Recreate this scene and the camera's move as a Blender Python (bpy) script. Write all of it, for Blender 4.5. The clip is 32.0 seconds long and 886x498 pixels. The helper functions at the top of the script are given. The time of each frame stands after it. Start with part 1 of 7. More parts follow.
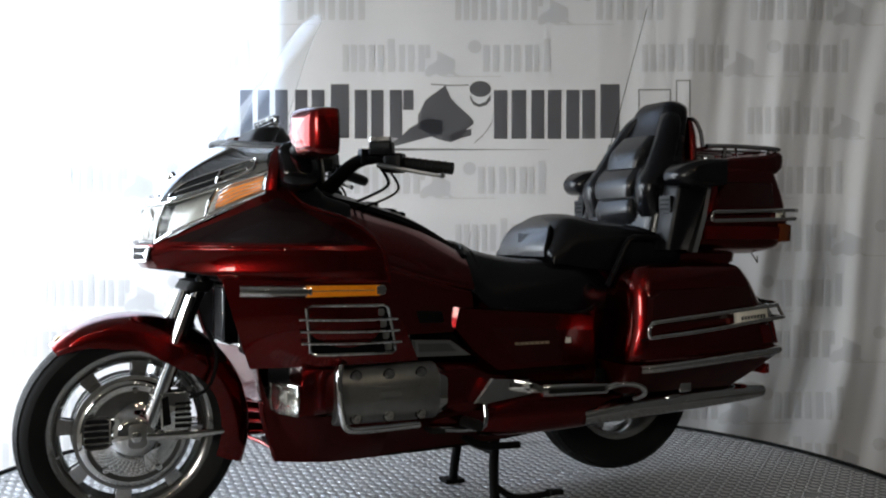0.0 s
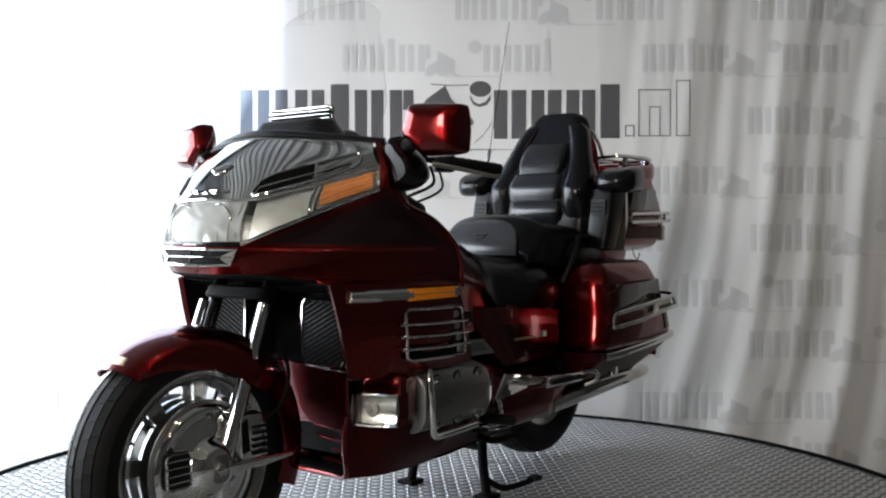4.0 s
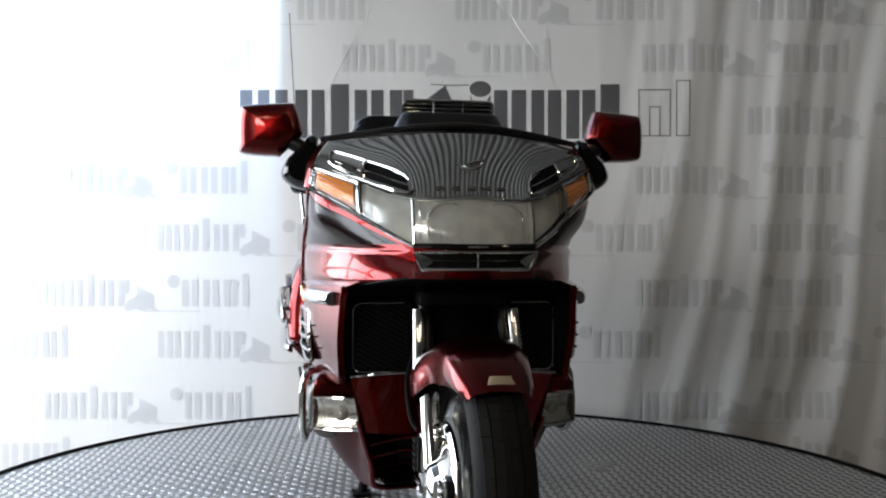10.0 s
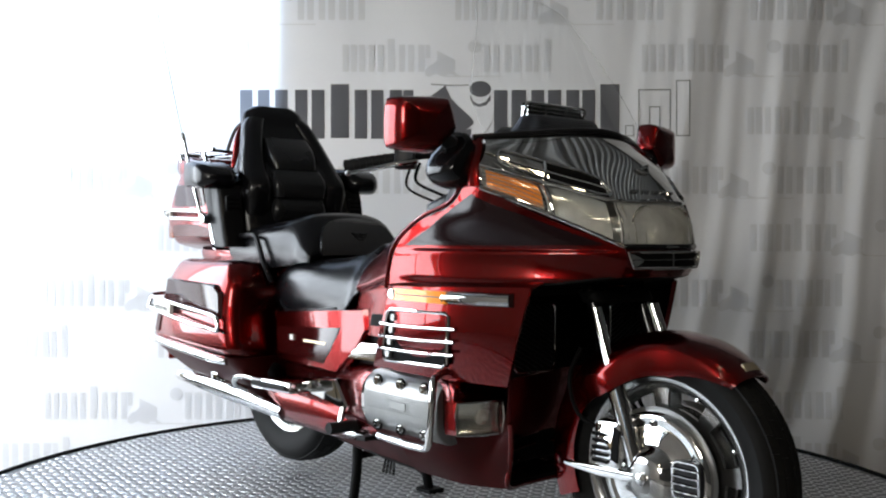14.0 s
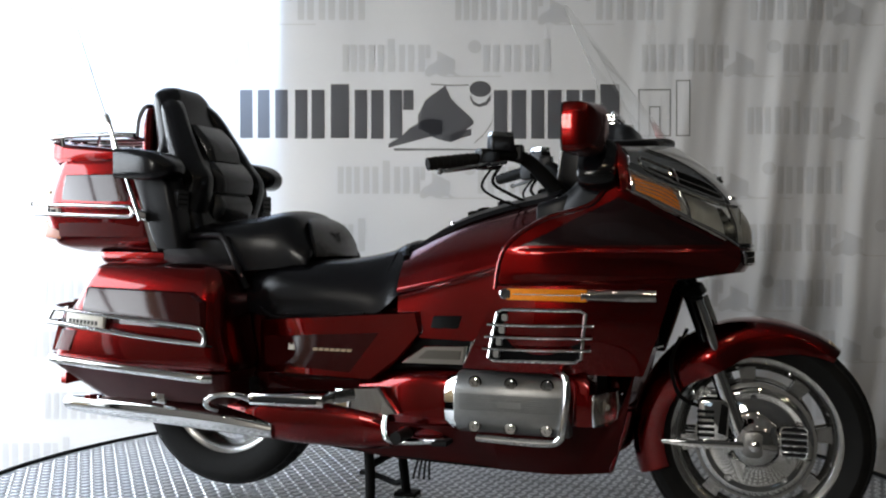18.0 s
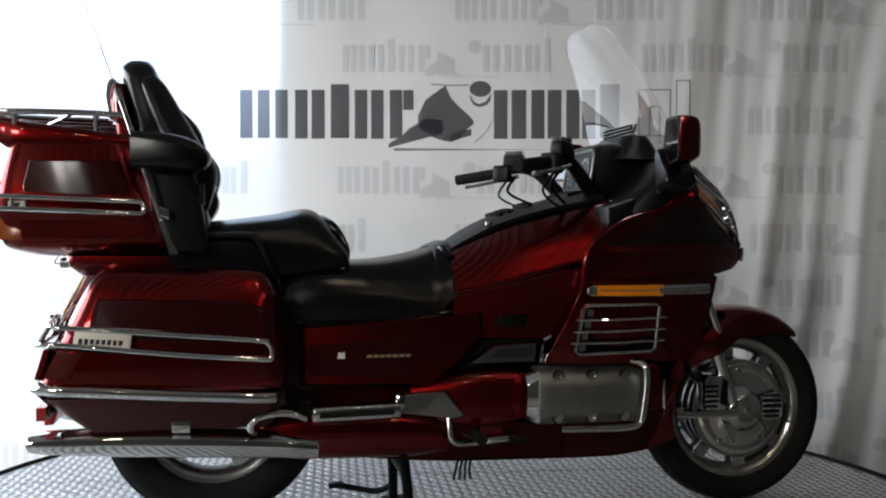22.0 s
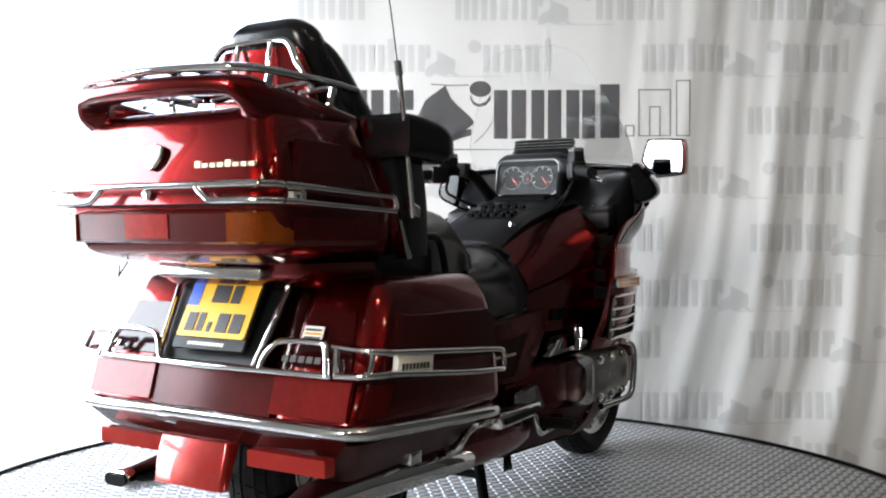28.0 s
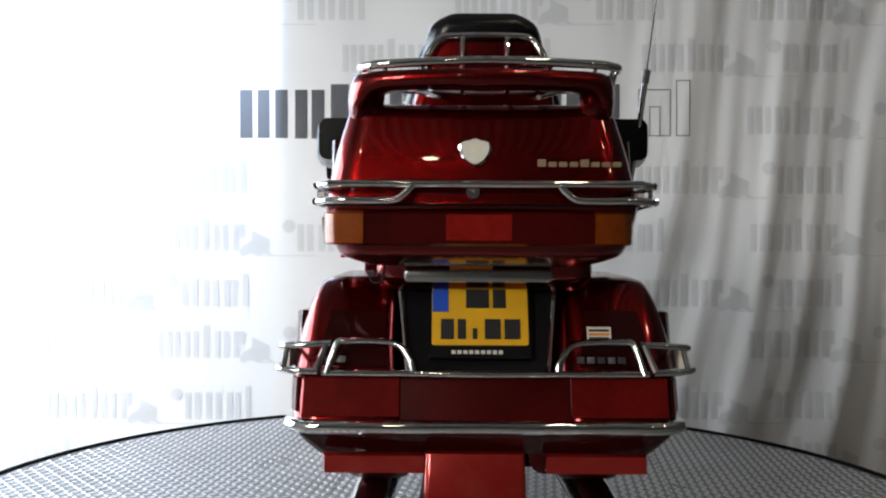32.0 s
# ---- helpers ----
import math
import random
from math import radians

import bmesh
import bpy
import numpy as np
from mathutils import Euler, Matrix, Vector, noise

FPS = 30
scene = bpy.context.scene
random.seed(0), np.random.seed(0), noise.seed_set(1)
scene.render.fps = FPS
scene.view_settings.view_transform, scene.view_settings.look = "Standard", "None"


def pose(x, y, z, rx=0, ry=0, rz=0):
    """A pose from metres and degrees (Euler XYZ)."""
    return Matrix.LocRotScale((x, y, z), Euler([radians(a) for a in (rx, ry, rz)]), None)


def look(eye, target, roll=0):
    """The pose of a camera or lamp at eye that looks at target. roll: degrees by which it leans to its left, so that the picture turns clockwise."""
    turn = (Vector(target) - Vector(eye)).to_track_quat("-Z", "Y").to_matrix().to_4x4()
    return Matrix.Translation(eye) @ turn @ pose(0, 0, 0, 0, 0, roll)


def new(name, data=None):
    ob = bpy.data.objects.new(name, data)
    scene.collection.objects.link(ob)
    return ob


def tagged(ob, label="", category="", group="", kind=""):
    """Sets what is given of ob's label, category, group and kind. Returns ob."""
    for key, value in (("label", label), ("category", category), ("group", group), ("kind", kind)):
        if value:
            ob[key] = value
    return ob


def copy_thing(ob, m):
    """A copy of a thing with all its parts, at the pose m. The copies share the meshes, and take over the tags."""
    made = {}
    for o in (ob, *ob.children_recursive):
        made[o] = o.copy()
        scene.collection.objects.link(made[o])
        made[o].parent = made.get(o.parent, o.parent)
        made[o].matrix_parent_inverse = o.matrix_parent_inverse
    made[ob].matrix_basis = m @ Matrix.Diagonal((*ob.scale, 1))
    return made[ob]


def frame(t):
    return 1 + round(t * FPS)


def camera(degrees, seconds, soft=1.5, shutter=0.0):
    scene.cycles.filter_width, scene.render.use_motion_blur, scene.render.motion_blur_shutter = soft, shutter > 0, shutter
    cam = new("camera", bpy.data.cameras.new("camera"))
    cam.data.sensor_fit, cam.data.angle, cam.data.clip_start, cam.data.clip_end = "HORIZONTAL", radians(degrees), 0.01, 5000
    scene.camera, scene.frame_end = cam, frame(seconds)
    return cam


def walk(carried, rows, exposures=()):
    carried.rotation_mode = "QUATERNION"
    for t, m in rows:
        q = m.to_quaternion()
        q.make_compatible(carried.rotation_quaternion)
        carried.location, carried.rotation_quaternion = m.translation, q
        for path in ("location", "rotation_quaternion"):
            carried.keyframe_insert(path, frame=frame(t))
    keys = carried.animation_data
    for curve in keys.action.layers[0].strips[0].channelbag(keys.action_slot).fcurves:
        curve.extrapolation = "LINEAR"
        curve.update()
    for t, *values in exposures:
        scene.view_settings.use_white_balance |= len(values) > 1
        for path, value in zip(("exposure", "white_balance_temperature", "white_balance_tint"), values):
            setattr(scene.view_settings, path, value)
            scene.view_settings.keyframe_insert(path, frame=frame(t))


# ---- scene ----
# one fixed camera before a raised turntable; the motorcycle turns on it
cam = camera(49.99, 32.0, soft=2.1)
EYE = pose(0, -3.185, 0.91, 90 - 0.8744, 0, -0.0764) @ pose(0, 0, 0, 0, 0, 0.279)
walk(cam, [(0.0, EYE), (32.0, EYE)], [(0.0, 0.25), (1.0, 0.25), (3.0, 0.5), (6.0, 0.75), (7.5, 0.45), (9.5, 0.19), (12.5, 0.3), (17.0, 0.25), (20.0, 0.35), (24.0, 0.18), (25.2, 0.2), (26.5, 0.5), (28.0, 1.2), (29.0, 1.3), (30.0, 0.95), (31.0, 0.6), (32.0, 0.5)])


def heading(t):
    """Turn of the table at t seconds, in degrees."""
    u = (t - 16) / 16
    return -163.2773 + 7.71704 * t + -0.7658 * u + 0.8417 * u ** 2 + 3.1684 * u ** 3 + 0.4449 * u ** 4 + -3.5381 * u ** 5


# ---- light ----
SUN_UP, SUN_ROUND = radians(48), radians(250)
world = bpy.data.worlds.new("sky")
scene.world = world
world.use_nodes = True
wn = world.node_tree
sky = wn.nodes.new("ShaderNodeTexSky")
sky.sky_type, sky.sun_disc, sky.sun_elevation, sky.sun_rotation = "NISHITA", False, SUN_UP, SUN_ROUND
wn.links.new(sky.outputs[0], wn.nodes["Background"].inputs[0])
wn.nodes["Background"].inputs[1].default_value = 0.09


def daylight(name, m, w, h, power, colour):
    """Sky light that stands in an opening of the hall."""
    data = bpy.data.lights.new(name, "AREA")
    data.shape, data.size, data.size_y, data.energy, data.color = "RECTANGLE", w, h, power, colour
    ob = new(name, data)
    ob.matrix_world = m
    return ob


daylight("door_daylight", look((-3.95, 0.10, 1.25), (0, -0.4, -0.5)), 3.6, 2.7, 285, (0.85, 0.925, 1.0))
daylight("front_window_daylight", look((-2.9, -6.40, 2.45), (0.9, 0, -2.6)), 1.5, 1.1, 112, (1.0, 0.95, 0.87))
daylight("window_daylight", look((-1.95, 2.75, 2.6), (-1.95, 0, 2.6)), 3.0, 1.3, 158, (0.74, 0.86, 1.0))


# ---- materials ----
def material(name, colour, rough=0.5, metal=0.0, grain=0.0, grain_size=40.0, bump=0.0, coat=0.0, spec=0.5, rough_var=0.0, stain=0.0, stain_size=3.0, dust=None):
    """A procedural surface: fine grain and large stains in the colour, wear in the gloss, fine relief."""
    m = bpy.data.materials.new(name)
    m.use_nodes = True
    nt = m.node_tree
    b = nt.nodes["Principled BSDF"]
    b.inputs["Roughness"].default_value, b.inputs["Metallic"].default_value = rough, metal
    b.inputs["Specular IOR Level"].default_value = spec
    b.inputs["Coat Weight"].default_value, b.inputs["Coat Roughness"].default_value = coat, 0.03
    co = nt.nodes.new("ShaderNodeTexCoord")
    fine = nt.nodes.new("ShaderNodeTexNoise")
    fine.inputs["Scale"].default_value, fine.inputs["Detail"].default_value = grain_size, 5
    big = nt.nodes.new("ShaderNodeTexNoise")
    big.inputs["Scale"].default_value, big.inputs["Detail"].default_value = stain_size, 4
    for n in (fine, big):
        nt.links.new(co.outputs["Object"], n.inputs["Vector"])
    ramp = nt.nodes.new("ShaderNodeMixRGB")
    ramp.inputs[1].default_value = (*[c * (1 - grain) for c in colour], 1)
    ramp.inputs[2].default_value = (*[min(1, c * (1 + grain)) for c in colour], 1)
    nt.links.new(fine.outputs[0], ramp.inputs[0])
    mix = nt.nodes.new("ShaderNodeMixRGB")
    mix.blend_type = "MIX"
    mr = nt.nodes.new("ShaderNodeMapRange")
    mr.inputs[1].default_value, mr.inputs[2].default_value, mr.inputs[3].default_value, mr.inputs[4].default_value = 0.45, 0.7, 0.0, stain
    nt.links.new(big.outputs[0], mr.inputs[0])
    nt.links.new(mr.outputs[0], mix.inputs[0])
    nt.links.new(ramp.outputs[0], mix.inputs[1])
    mix.inputs[2].default_value = (*(dust or [c * 0.5 for c in colour]), 1)
    nt.links.new(mix.outputs[0], b.inputs["Base Color"])
    if rough_var:
        rr = nt.nodes.new("ShaderNodeMapRange")
        rr.inputs[3].default_value, rr.inputs[4].default_value = max(0.02, rough - rough_var), rough + rough_var
        nt.links.new(big.outputs[0], rr.inputs[0])
        nt.links.new(rr.outputs[0], b.inputs["Roughness"])
    if bump:
        bp = nt.nodes.new("ShaderNodeBump")
        bp.inputs["Strength"].default_value, bp.inputs["Distance"].default_value = 0.5, bump
        nt.links.new(fine.outputs[0], bp.inputs["Height"])
        nt.links.new(bp.outputs[0], b.inputs["Normal"])
    return m


RED = material("candy_red_paint", (0.135, 0.0028, 0.0026), 0.26, 1.0, 0.12, 900, coat=0.6, stain=0.15, stain_size=5)
# darker, duller copy of the candy red: shade under the machine is in its colour
DIM_RED = material("dim_red_paint", (0.045, 0.0022, 0.0020), 0.46, 0.6, 0.25, 120, coat=0.05, spec=0.2, rough_var=0.1, stain=0.5, stain_size=7, dust=(0.018, 0.006, 0.005))
FILM = material("dark_maroon_film", (0.010, 0.0035, 0.0042), 0.16, 0, 0.12, 900, spec=0.32)
DEEP = material("dark_maroon_paint", (0.022, 0.002, 0.002), 0.1, 0, 0.12, 900, spec=0.3)
BLACK = material("black_plastic", (0.004, 0.004, 0.005), 0.38, 0, 0.2, 500, 0.0003, spec=0.22, rough_var=0.08)
MATT = material("matt_black_steel", (0.003, 0.003, 0.003), 0.6, 0, 0.3, 60, 0.0004, spec=0.07, rough_var=0.1)
LEATHER = material("black_vinyl", (0.0035, 0.0035, 0.0045), 0.24, 0, 0.2, 260, 0.0004, spec=0.31, rough_var=0.08)
SHEEN = material("grey_vinyl", (0.010, 0.0105, 0.012), 0.27, 0, 0.15, 260, 0.0005, rough_var=0.06)
CHROME = material("chrome", (0.66, 0.66, 0.65), 0.045, 1.0, 0.03, 30, rough_var=0.02, stain=0.2, stain_size=14, dust=(0.55, 0.54, 0.52))
LUMBAR = material("glossy_grey_vinyl", (0.032, 0.032, 0.034), 0.24, 0, 0.12, 260, 0.0005, rough_var=0.05)
GLOSS = material("gloss_black_plastic", (0.003, 0.003, 0.0035), 0.14, 0, 0.2, 500, spec=0.32, rough_var=0.05)
BROW = material("tinted_chrome", (0.60, 0.595, 0.575), 0.045, 1.0, 0.03, 30, rough_var=0.02, stain=0.2, stain_size=14, dust=(0.50, 0.495, 0.48))
SMOKE = material("smoked_chrome", (0.38, 0.38, 0.37), 0.04, 1.0, 0.03, 30, rough_var=0.02)
ALLOY = material("cast_aluminium", (0.24, 0.24, 0.235), 0.38, 0.9, 0.12, 140, 0.0004, rough_var=0.08, stain=0.3, stain_size=12)
RIM = material("silver_wheel_paint", (0.44, 0.44, 0.43), 0.2, 0.95, 0.06, 200, rough_var=0.06, stain=0.25, stain_size=10)
RUBBER = material("tyre_rubber", (0.007, 0.007, 0.007), 0.62, 0, 0.3, 120, 0.0005, spec=0.12, rough_var=0.1, stain=0.4, stain_size=8, dust=(0.015, 0.0145, 0.014))
AMBER = material("amber_lens", (1.0, 0.27, 0.004), 0.3, 0.15, 0.25, 90, 0.001, coat=0.6)
DULL_AMBER = material("dull_amber_lens", (0.20, 0.040, 0.003), 0.2, 0.1, 0.3, 70, 0.0006, spec=0.4, stain=0.4, stain_size=18, dust=(0.10, 0.018, 0.002))
BRAKE = material("bright_red_lens", (0.26, 0.011, 0.008), 0.18, 0.1, 0.3, 60, 0.0004, spec=0.2, stain=0.4, stain_size=14, dust=(0.13, 0.005, 0.004))
BAG_LENS = material("deep_red_lens", (0.13, 0.0055, 0.0045), 0.14, 0.1, 0.2, 60, 0.0003, spec=0.3, stain=0.5, stain_size=11, dust=(0.06, 0.0025, 0.002))
TAIL = material("red_lens", (0.060, 0.0028, 0.0024), 0.24, 0.1, 0.25, 60, 0.0003, spec=0.18, stain=0.6, stain_size=9, dust=(0.028, 0.0012, 0.001))
REFLEX = material("red_reflector", (0.34, 0.016, 0.012), 0.2, 0.5, 0.12, 160, 0.0006, coat=0.6, stain=0.3, stain_size=20, dust=(0.40, 0.06, 0.04))
LAMP = material("lamp_inner", (0.58, 0.60, 0.58), 0.3, 0.2, 0.35, 26, 0.0015, coat=0.9, stain=0.5, stain_size=16, dust=(0.75, 0.77, 0.75))
CLEAR = material("clear_lens", (0.46, 0.45, 0.42), 0.12, 0.5, 0.3, 70, 0.001, coat=0.9)
MIRROR = material("mirror_glass", (0.42, 0.43, 0.44), 0.015, 1.0)
YELLOW = material("yellow_plate", (0.85, 0.46, 0.014), 0.4, 0, 0.05, 60, stain=0.15, stain_size=30)
BLUE = material("blue_band", (0.02, 0.09, 0.55), 0.4)
INK = material("black_print", (0.014, 0.014, 0.014), 0.5)
PALE = material("pale_print", (0.76, 0.74, 0.66), 0.45, 0, 0.1, 80)
GOLD = material("gilt_letter_metal", (0.60, 0.50, 0.34), 0.30, 0.8)
DIAL = material("dial_glass", (0.12, 0.125, 0.135), 0.12, 0.3, 0.3, 40, stain=0.6, stain_size=18, dust=(0.02, 0.021, 0.024), coat=0.5)
MESHY = material("radiator_core", (0.0025, 0.0025, 0.0028), 0.6, 0, 0.6, 300, 0.002, spec=0.05)
PLATE = material("tread_plate_aluminium", (0.20, 0.205, 0.213), 0.42, 0.5, 0.12, 60, 0.0006, rough_var=0.12, stain=0.45, stain_size=2.2, dust=(0.2, 0.2, 0.2))
LOZENGE = material("tread_lozenge_aluminium", (0.68, 0.69, 0.71), 0.30, 0.6, 0.10, 60, rough_var=0.1, stain=0.3, stain_size=2.2)
# unseen walls: the west one pale to brighten reflections, the others near-black to dim them
LIGHT_WALL = material("unseen_pale_wall", (0.58, 0.57, 0.55), 0.7, 0, 0.08, 30, 0.001, stain=0.25, stain_size=1.5)
HALL = material("unseen_dark_wall", (0.062, 0.061, 0.058), 0.8, 0, 0.1, 30, 0.001, stain=0.4, stain_size=1.5)
ROOF = material("ribbed_steel_sheet", (0.24, 0.238, 0.23), 0.45, 0.2, 0.06, 8, stain=0.3, stain_size=1.0)
CONCRETE = material("concrete", (0.19, 0.186, 0.178), 0.8, 0, 0.2, 25, 0.002, stain=0.5, stain_size=1.2)


def glassy(name, tint, gloss):
    """A thin clear pane: it lets light straight through and adds a Fresnel gloss."""
    m = bpy.data.materials.new(name)
    m.use_nodes = True
    nt = m.node_tree
    nt.nodes.remove(nt.nodes["Principled BSDF"])
    tr, gl, mx, fr = (nt.nodes.new(k) for k in ("ShaderNodeBsdfTransparent", "ShaderNodeBsdfGlossy", "ShaderNodeMixShader", "ShaderNodeFresnel"))
    tr.inputs[0].default_value = (*tint, 1)
    gl.inputs[0].default_value, gl.inputs[1].default_value = (1, 1, 1, 1), 0.03
    fr.inputs[0].default_value = 1.45
    mu = nt.nodes.new("ShaderNodeMath")
    mu.operation, mu.inputs[1].default_value = "MULTIPLY", gloss
    for a, b in ((fr.outputs[0], mu.inputs[0]), (mu.outputs[0], mx.inputs[0]), (tr.outputs[0], mx.inputs[1]), (gl.outputs[0], mx.inputs[2]), (mx.outputs[0], nt.nodes["Material Output"].inputs[0])):
        nt.links.new(a, b)
    return m


SCREEN = glassy("clear_acrylic", (0.95, 0.955, 0.955), 0.42)


def hazed(name, tint, haze, scale, gloss=0.95):
    """Old lamp glass: clear, glossy, and milky in fine flutes and blotches."""
    m = glassy(name, tint, gloss)
    nt = m.node_tree
    out = nt.nodes["Material Output"]
    first = out.inputs[0].links[0].from_socket
    df, mx, no, mr, co = (nt.nodes.new(k) for k in ("ShaderNodeBsdfDiffuse", "ShaderNodeMixShader", "ShaderNodeTexNoise", "ShaderNodeMapRange", "ShaderNodeTexCoord"))
    df.inputs[0].default_value = (0.80, 0.81, 0.79, 1)
    no.inputs["Scale"].default_value, no.inputs["Detail"].default_value = scale, 4
    mr.inputs[1].default_value, mr.inputs[2].default_value, mr.inputs[3].default_value, mr.inputs[4].default_value = 0.3, 0.7, haze * 0.75, haze
    for a, b in ((co.outputs["Object"], no.inputs["Vector"]), (no.outputs[0], mr.inputs[0]), (mr.outputs[0], mx.inputs[0]), (first, mx.inputs[1]), (df.outputs[0], mx.inputs[2]), (mx.outputs[0], out.inputs[0])):
        nt.links.new(a, b)
    return m


LAMP_GLASS = hazed("hazy_lamp_glass", (0.88, 0.905, 0.885), 0.45, 22)
TURN_GLASS = hazed("clear_turn_glass", (0.97, 0.97, 0.95), 0.03, 30, 0.5)
EDGE = hazed("frosted_acrylic_edge", (0.95, 0.955, 0.955), 0.04, 40, 0.5)
BOWL = material("lamp_reflector", (0.78, 0.78, 0.74), 0.18, 1.0, 0.1, 40, rough_var=0.06)


def cloth(name, colour, through_colour, weave):
    """Thin printed cloth that light from behind shines through."""
    m = bpy.data.materials.new(name)
    m.use_nodes = True
    nt = m.node_tree
    nt.nodes.remove(nt.nodes["Principled BSDF"])
    df, tl, ad = (nt.nodes.new(k) for k in ("ShaderNodeBsdfDiffuse", "ShaderNodeBsdfTranslucent", "ShaderNodeAddShader"))
    co, no, mx = (nt.nodes.new(k) for k in ("ShaderNodeTexCoord", "ShaderNodeTexNoise", "ShaderNodeMixRGB"))
    no.inputs["Scale"].default_value, no.inputs["Detail"].default_value = weave, 6
    nt.links.new(co.outputs["Object"], no.inputs["Vector"])
    nt.links.new(no.outputs[0], mx.inputs[0])
    mx.inputs[1].default_value = (*[c * 0.93 for c in colour], 1)
    mx.inputs[2].default_value = (*[min(1, c * 1.05) for c in colour], 1)
    nt.links.new(mx.outputs[0], df.inputs[0])
    tl.inputs[0].default_value = (*through_colour, 1)
    for a, b in ((df.outputs[0], ad.inputs[0]), (tl.outputs[0], ad.inputs[1]), (ad.outputs[0], nt.nodes["Material Output"].inputs[0])):
        nt.links.new(a, b)
    return m


BANNER = cloth("white_banner_cloth", (0.745, 0.722, 0.70), (0.20, 0.235, 0.295), 3.0)
PRINT = cloth("dark_banner_print", (0.022, 0.022, 0.025), (0.34, 0.34, 0.345), 6.0)
FAINT = cloth("faint_grey_banner_print", (0.37, 0.345, 0.30), (0.46, 0.49, 0.55), 6.0)


# ---- mesh helpers ----
def catmull(pts, n):
    """A smooth line through pts, with n steps from one to the next."""
    p = [Vector(q) for q in pts]
    if n < 2 or len(p) < 3:
        return p
    out = []
    for i in range(len(p) - 1):
        a, b, c, d = p[max(i - 1, 0)], p[i], p[i + 1], p[min(i + 2, len(p) - 1)]
        for k in range(n):
            t = k / n
            out.append(0.5 * (2 * b + (c - a) * t + (2 * a - 5 * b + 4 * c - d) * t * t + (3 * b - a - 3 * c + d) * t ** 3))
    return out + [p[-1]]


def resample(pts, n):
    """n + 1 points evenly along a line."""
    p = [Vector(q) for q in pts]
    d = [0.0]
    for a, b in zip(p, p[1:]):
        d.append(d[-1] + (b - a).length)
    out, j = [], 0
    for i in range(n + 1):
        s = d[-1] * i / n
        while j < len(p) - 2 and d[j + 1] < s:
            j += 1
        f = (s - d[j]) / max(1e-9, d[j + 1] - d[j])
        out.append(p[j].lerp(p[j + 1], min(1, max(0, f))))
    return out


def loft(rings, closed=True, cap=True):
    n = len(rings[0])
    v = [tuple(p) for r in rings for p in r]
    f = []
    for i in range(len(rings) - 1):
        for j in range(n if closed else n - 1):
            k = (j + 1) % n
            f.append((i * n + j, i * n + k, (i + 1) * n + k, (i + 1) * n + j))
    if cap and closed:
        f.append(tuple(range(n - 1, -1, -1)))
        f.append(tuple(range((len(rings) - 1) * n, len(rings) * n)))
    return v, f


def tube(pts, r, n=10, smooth=4, closed=False, ends=None):
    """A round bar along a line. ends: radii at its two ends."""
    if closed:
        p = catmull([*pts, pts[0]], 1)[:-1] if smooth < 2 else catmull([pts[-1], *pts, pts[0], pts[1]], smooth)[smooth:-smooth - 1]
    else:
        p = catmull(pts, smooth)
    rings, up = [], None
    m = len(p)
    for i in range(m):
        a, b = (p[(i - 1) % m], p[(i + 1) % m]) if closed else (p[max(i - 1, 0)], p[min(i + 1, m - 1)])
        t = (b - a).normalized()
        if up is None:
            up = t.orthogonal().normalized()
        up = (up - t * up.dot(t)).normalized()
        s = t.cross(up)
        rr = r if not ends else ends[0] + (ends[1] - ends[0]) * i / (m - 1)
        rings.append([p[i] + (up * math.cos(q) + s * math.sin(q)) * rr for q in (2 * math.pi * k / n for k in range(n))])
    if closed:
        rings.append(rings[0])
        v, f = loft(rings, True, False)
        return v, f
    return loft(rings)


def rounded(a0, a1, b0, b1, r, k=4):
    """A rounded rectangle, anticlockwise."""
    r = max(0.0005, min(r, (a1 - a0) / 2.01, (b1 - b0) / 2.01))
    out = []
    for ca, cb, s in ((a1 - r, b1 - r, 0), (a0 + r, b1 - r, 90), (a0 + r, b0 + r, 180), (a1 - r, b0 + r, 270)):
        for i in range(k + 1):
            q = radians(s + 90 * i / k)
            out.append((ca + r * math.cos(q), cb + r * math.sin(q)))
    return out


def block(axis, levels, n=4, k=4, soft=0.0):
    """A rounded body of stacked rounded rectangles. A level: place on the axis, the two ranges across it, the corner radius."""
    lv = [tuple(l) for l in levels]
    if soft:
        def inset(l, d, e):
            return (l[0] + e, l[1] + d, l[2] - d, l[3] + d, l[4] - d, max(0.001, l[5] - d))
        s = 1 if lv[-1][0] > lv[0][0] else -1
        lv = [inset(lv[0], soft, 0), inset(lv[0], soft * 0.3, s * soft * 0.3), inset(lv[0], 0, s * soft)] + lv[1:-1] + [inset(lv[-1], 0, -s * soft), inset(lv[-1], soft * 0.3, -s * soft * 0.3), inset(lv[-1], soft, 0)]
    if n > 1 and len(lv) > 2:
        a = catmull([l[:3] for l in lv], n)
        b = catmull([l[3:] for l in lv], n)
        lv = [(*p, *q) for p, q in zip(a, b)]
    rings = []
    for s, a0, a1, b0, b1, r in lv:
        ring = rounded(a0, a1, b0, b1, r, k)
        if axis == "x":
            rings.append([(s, a, b) for a, b in ring])
        elif axis == "y":
            rings.append([(a, s, b) for a, b in ring])
        else:
            rings.append([(a, b, s) for a, b in ring])
    return loft(rings)


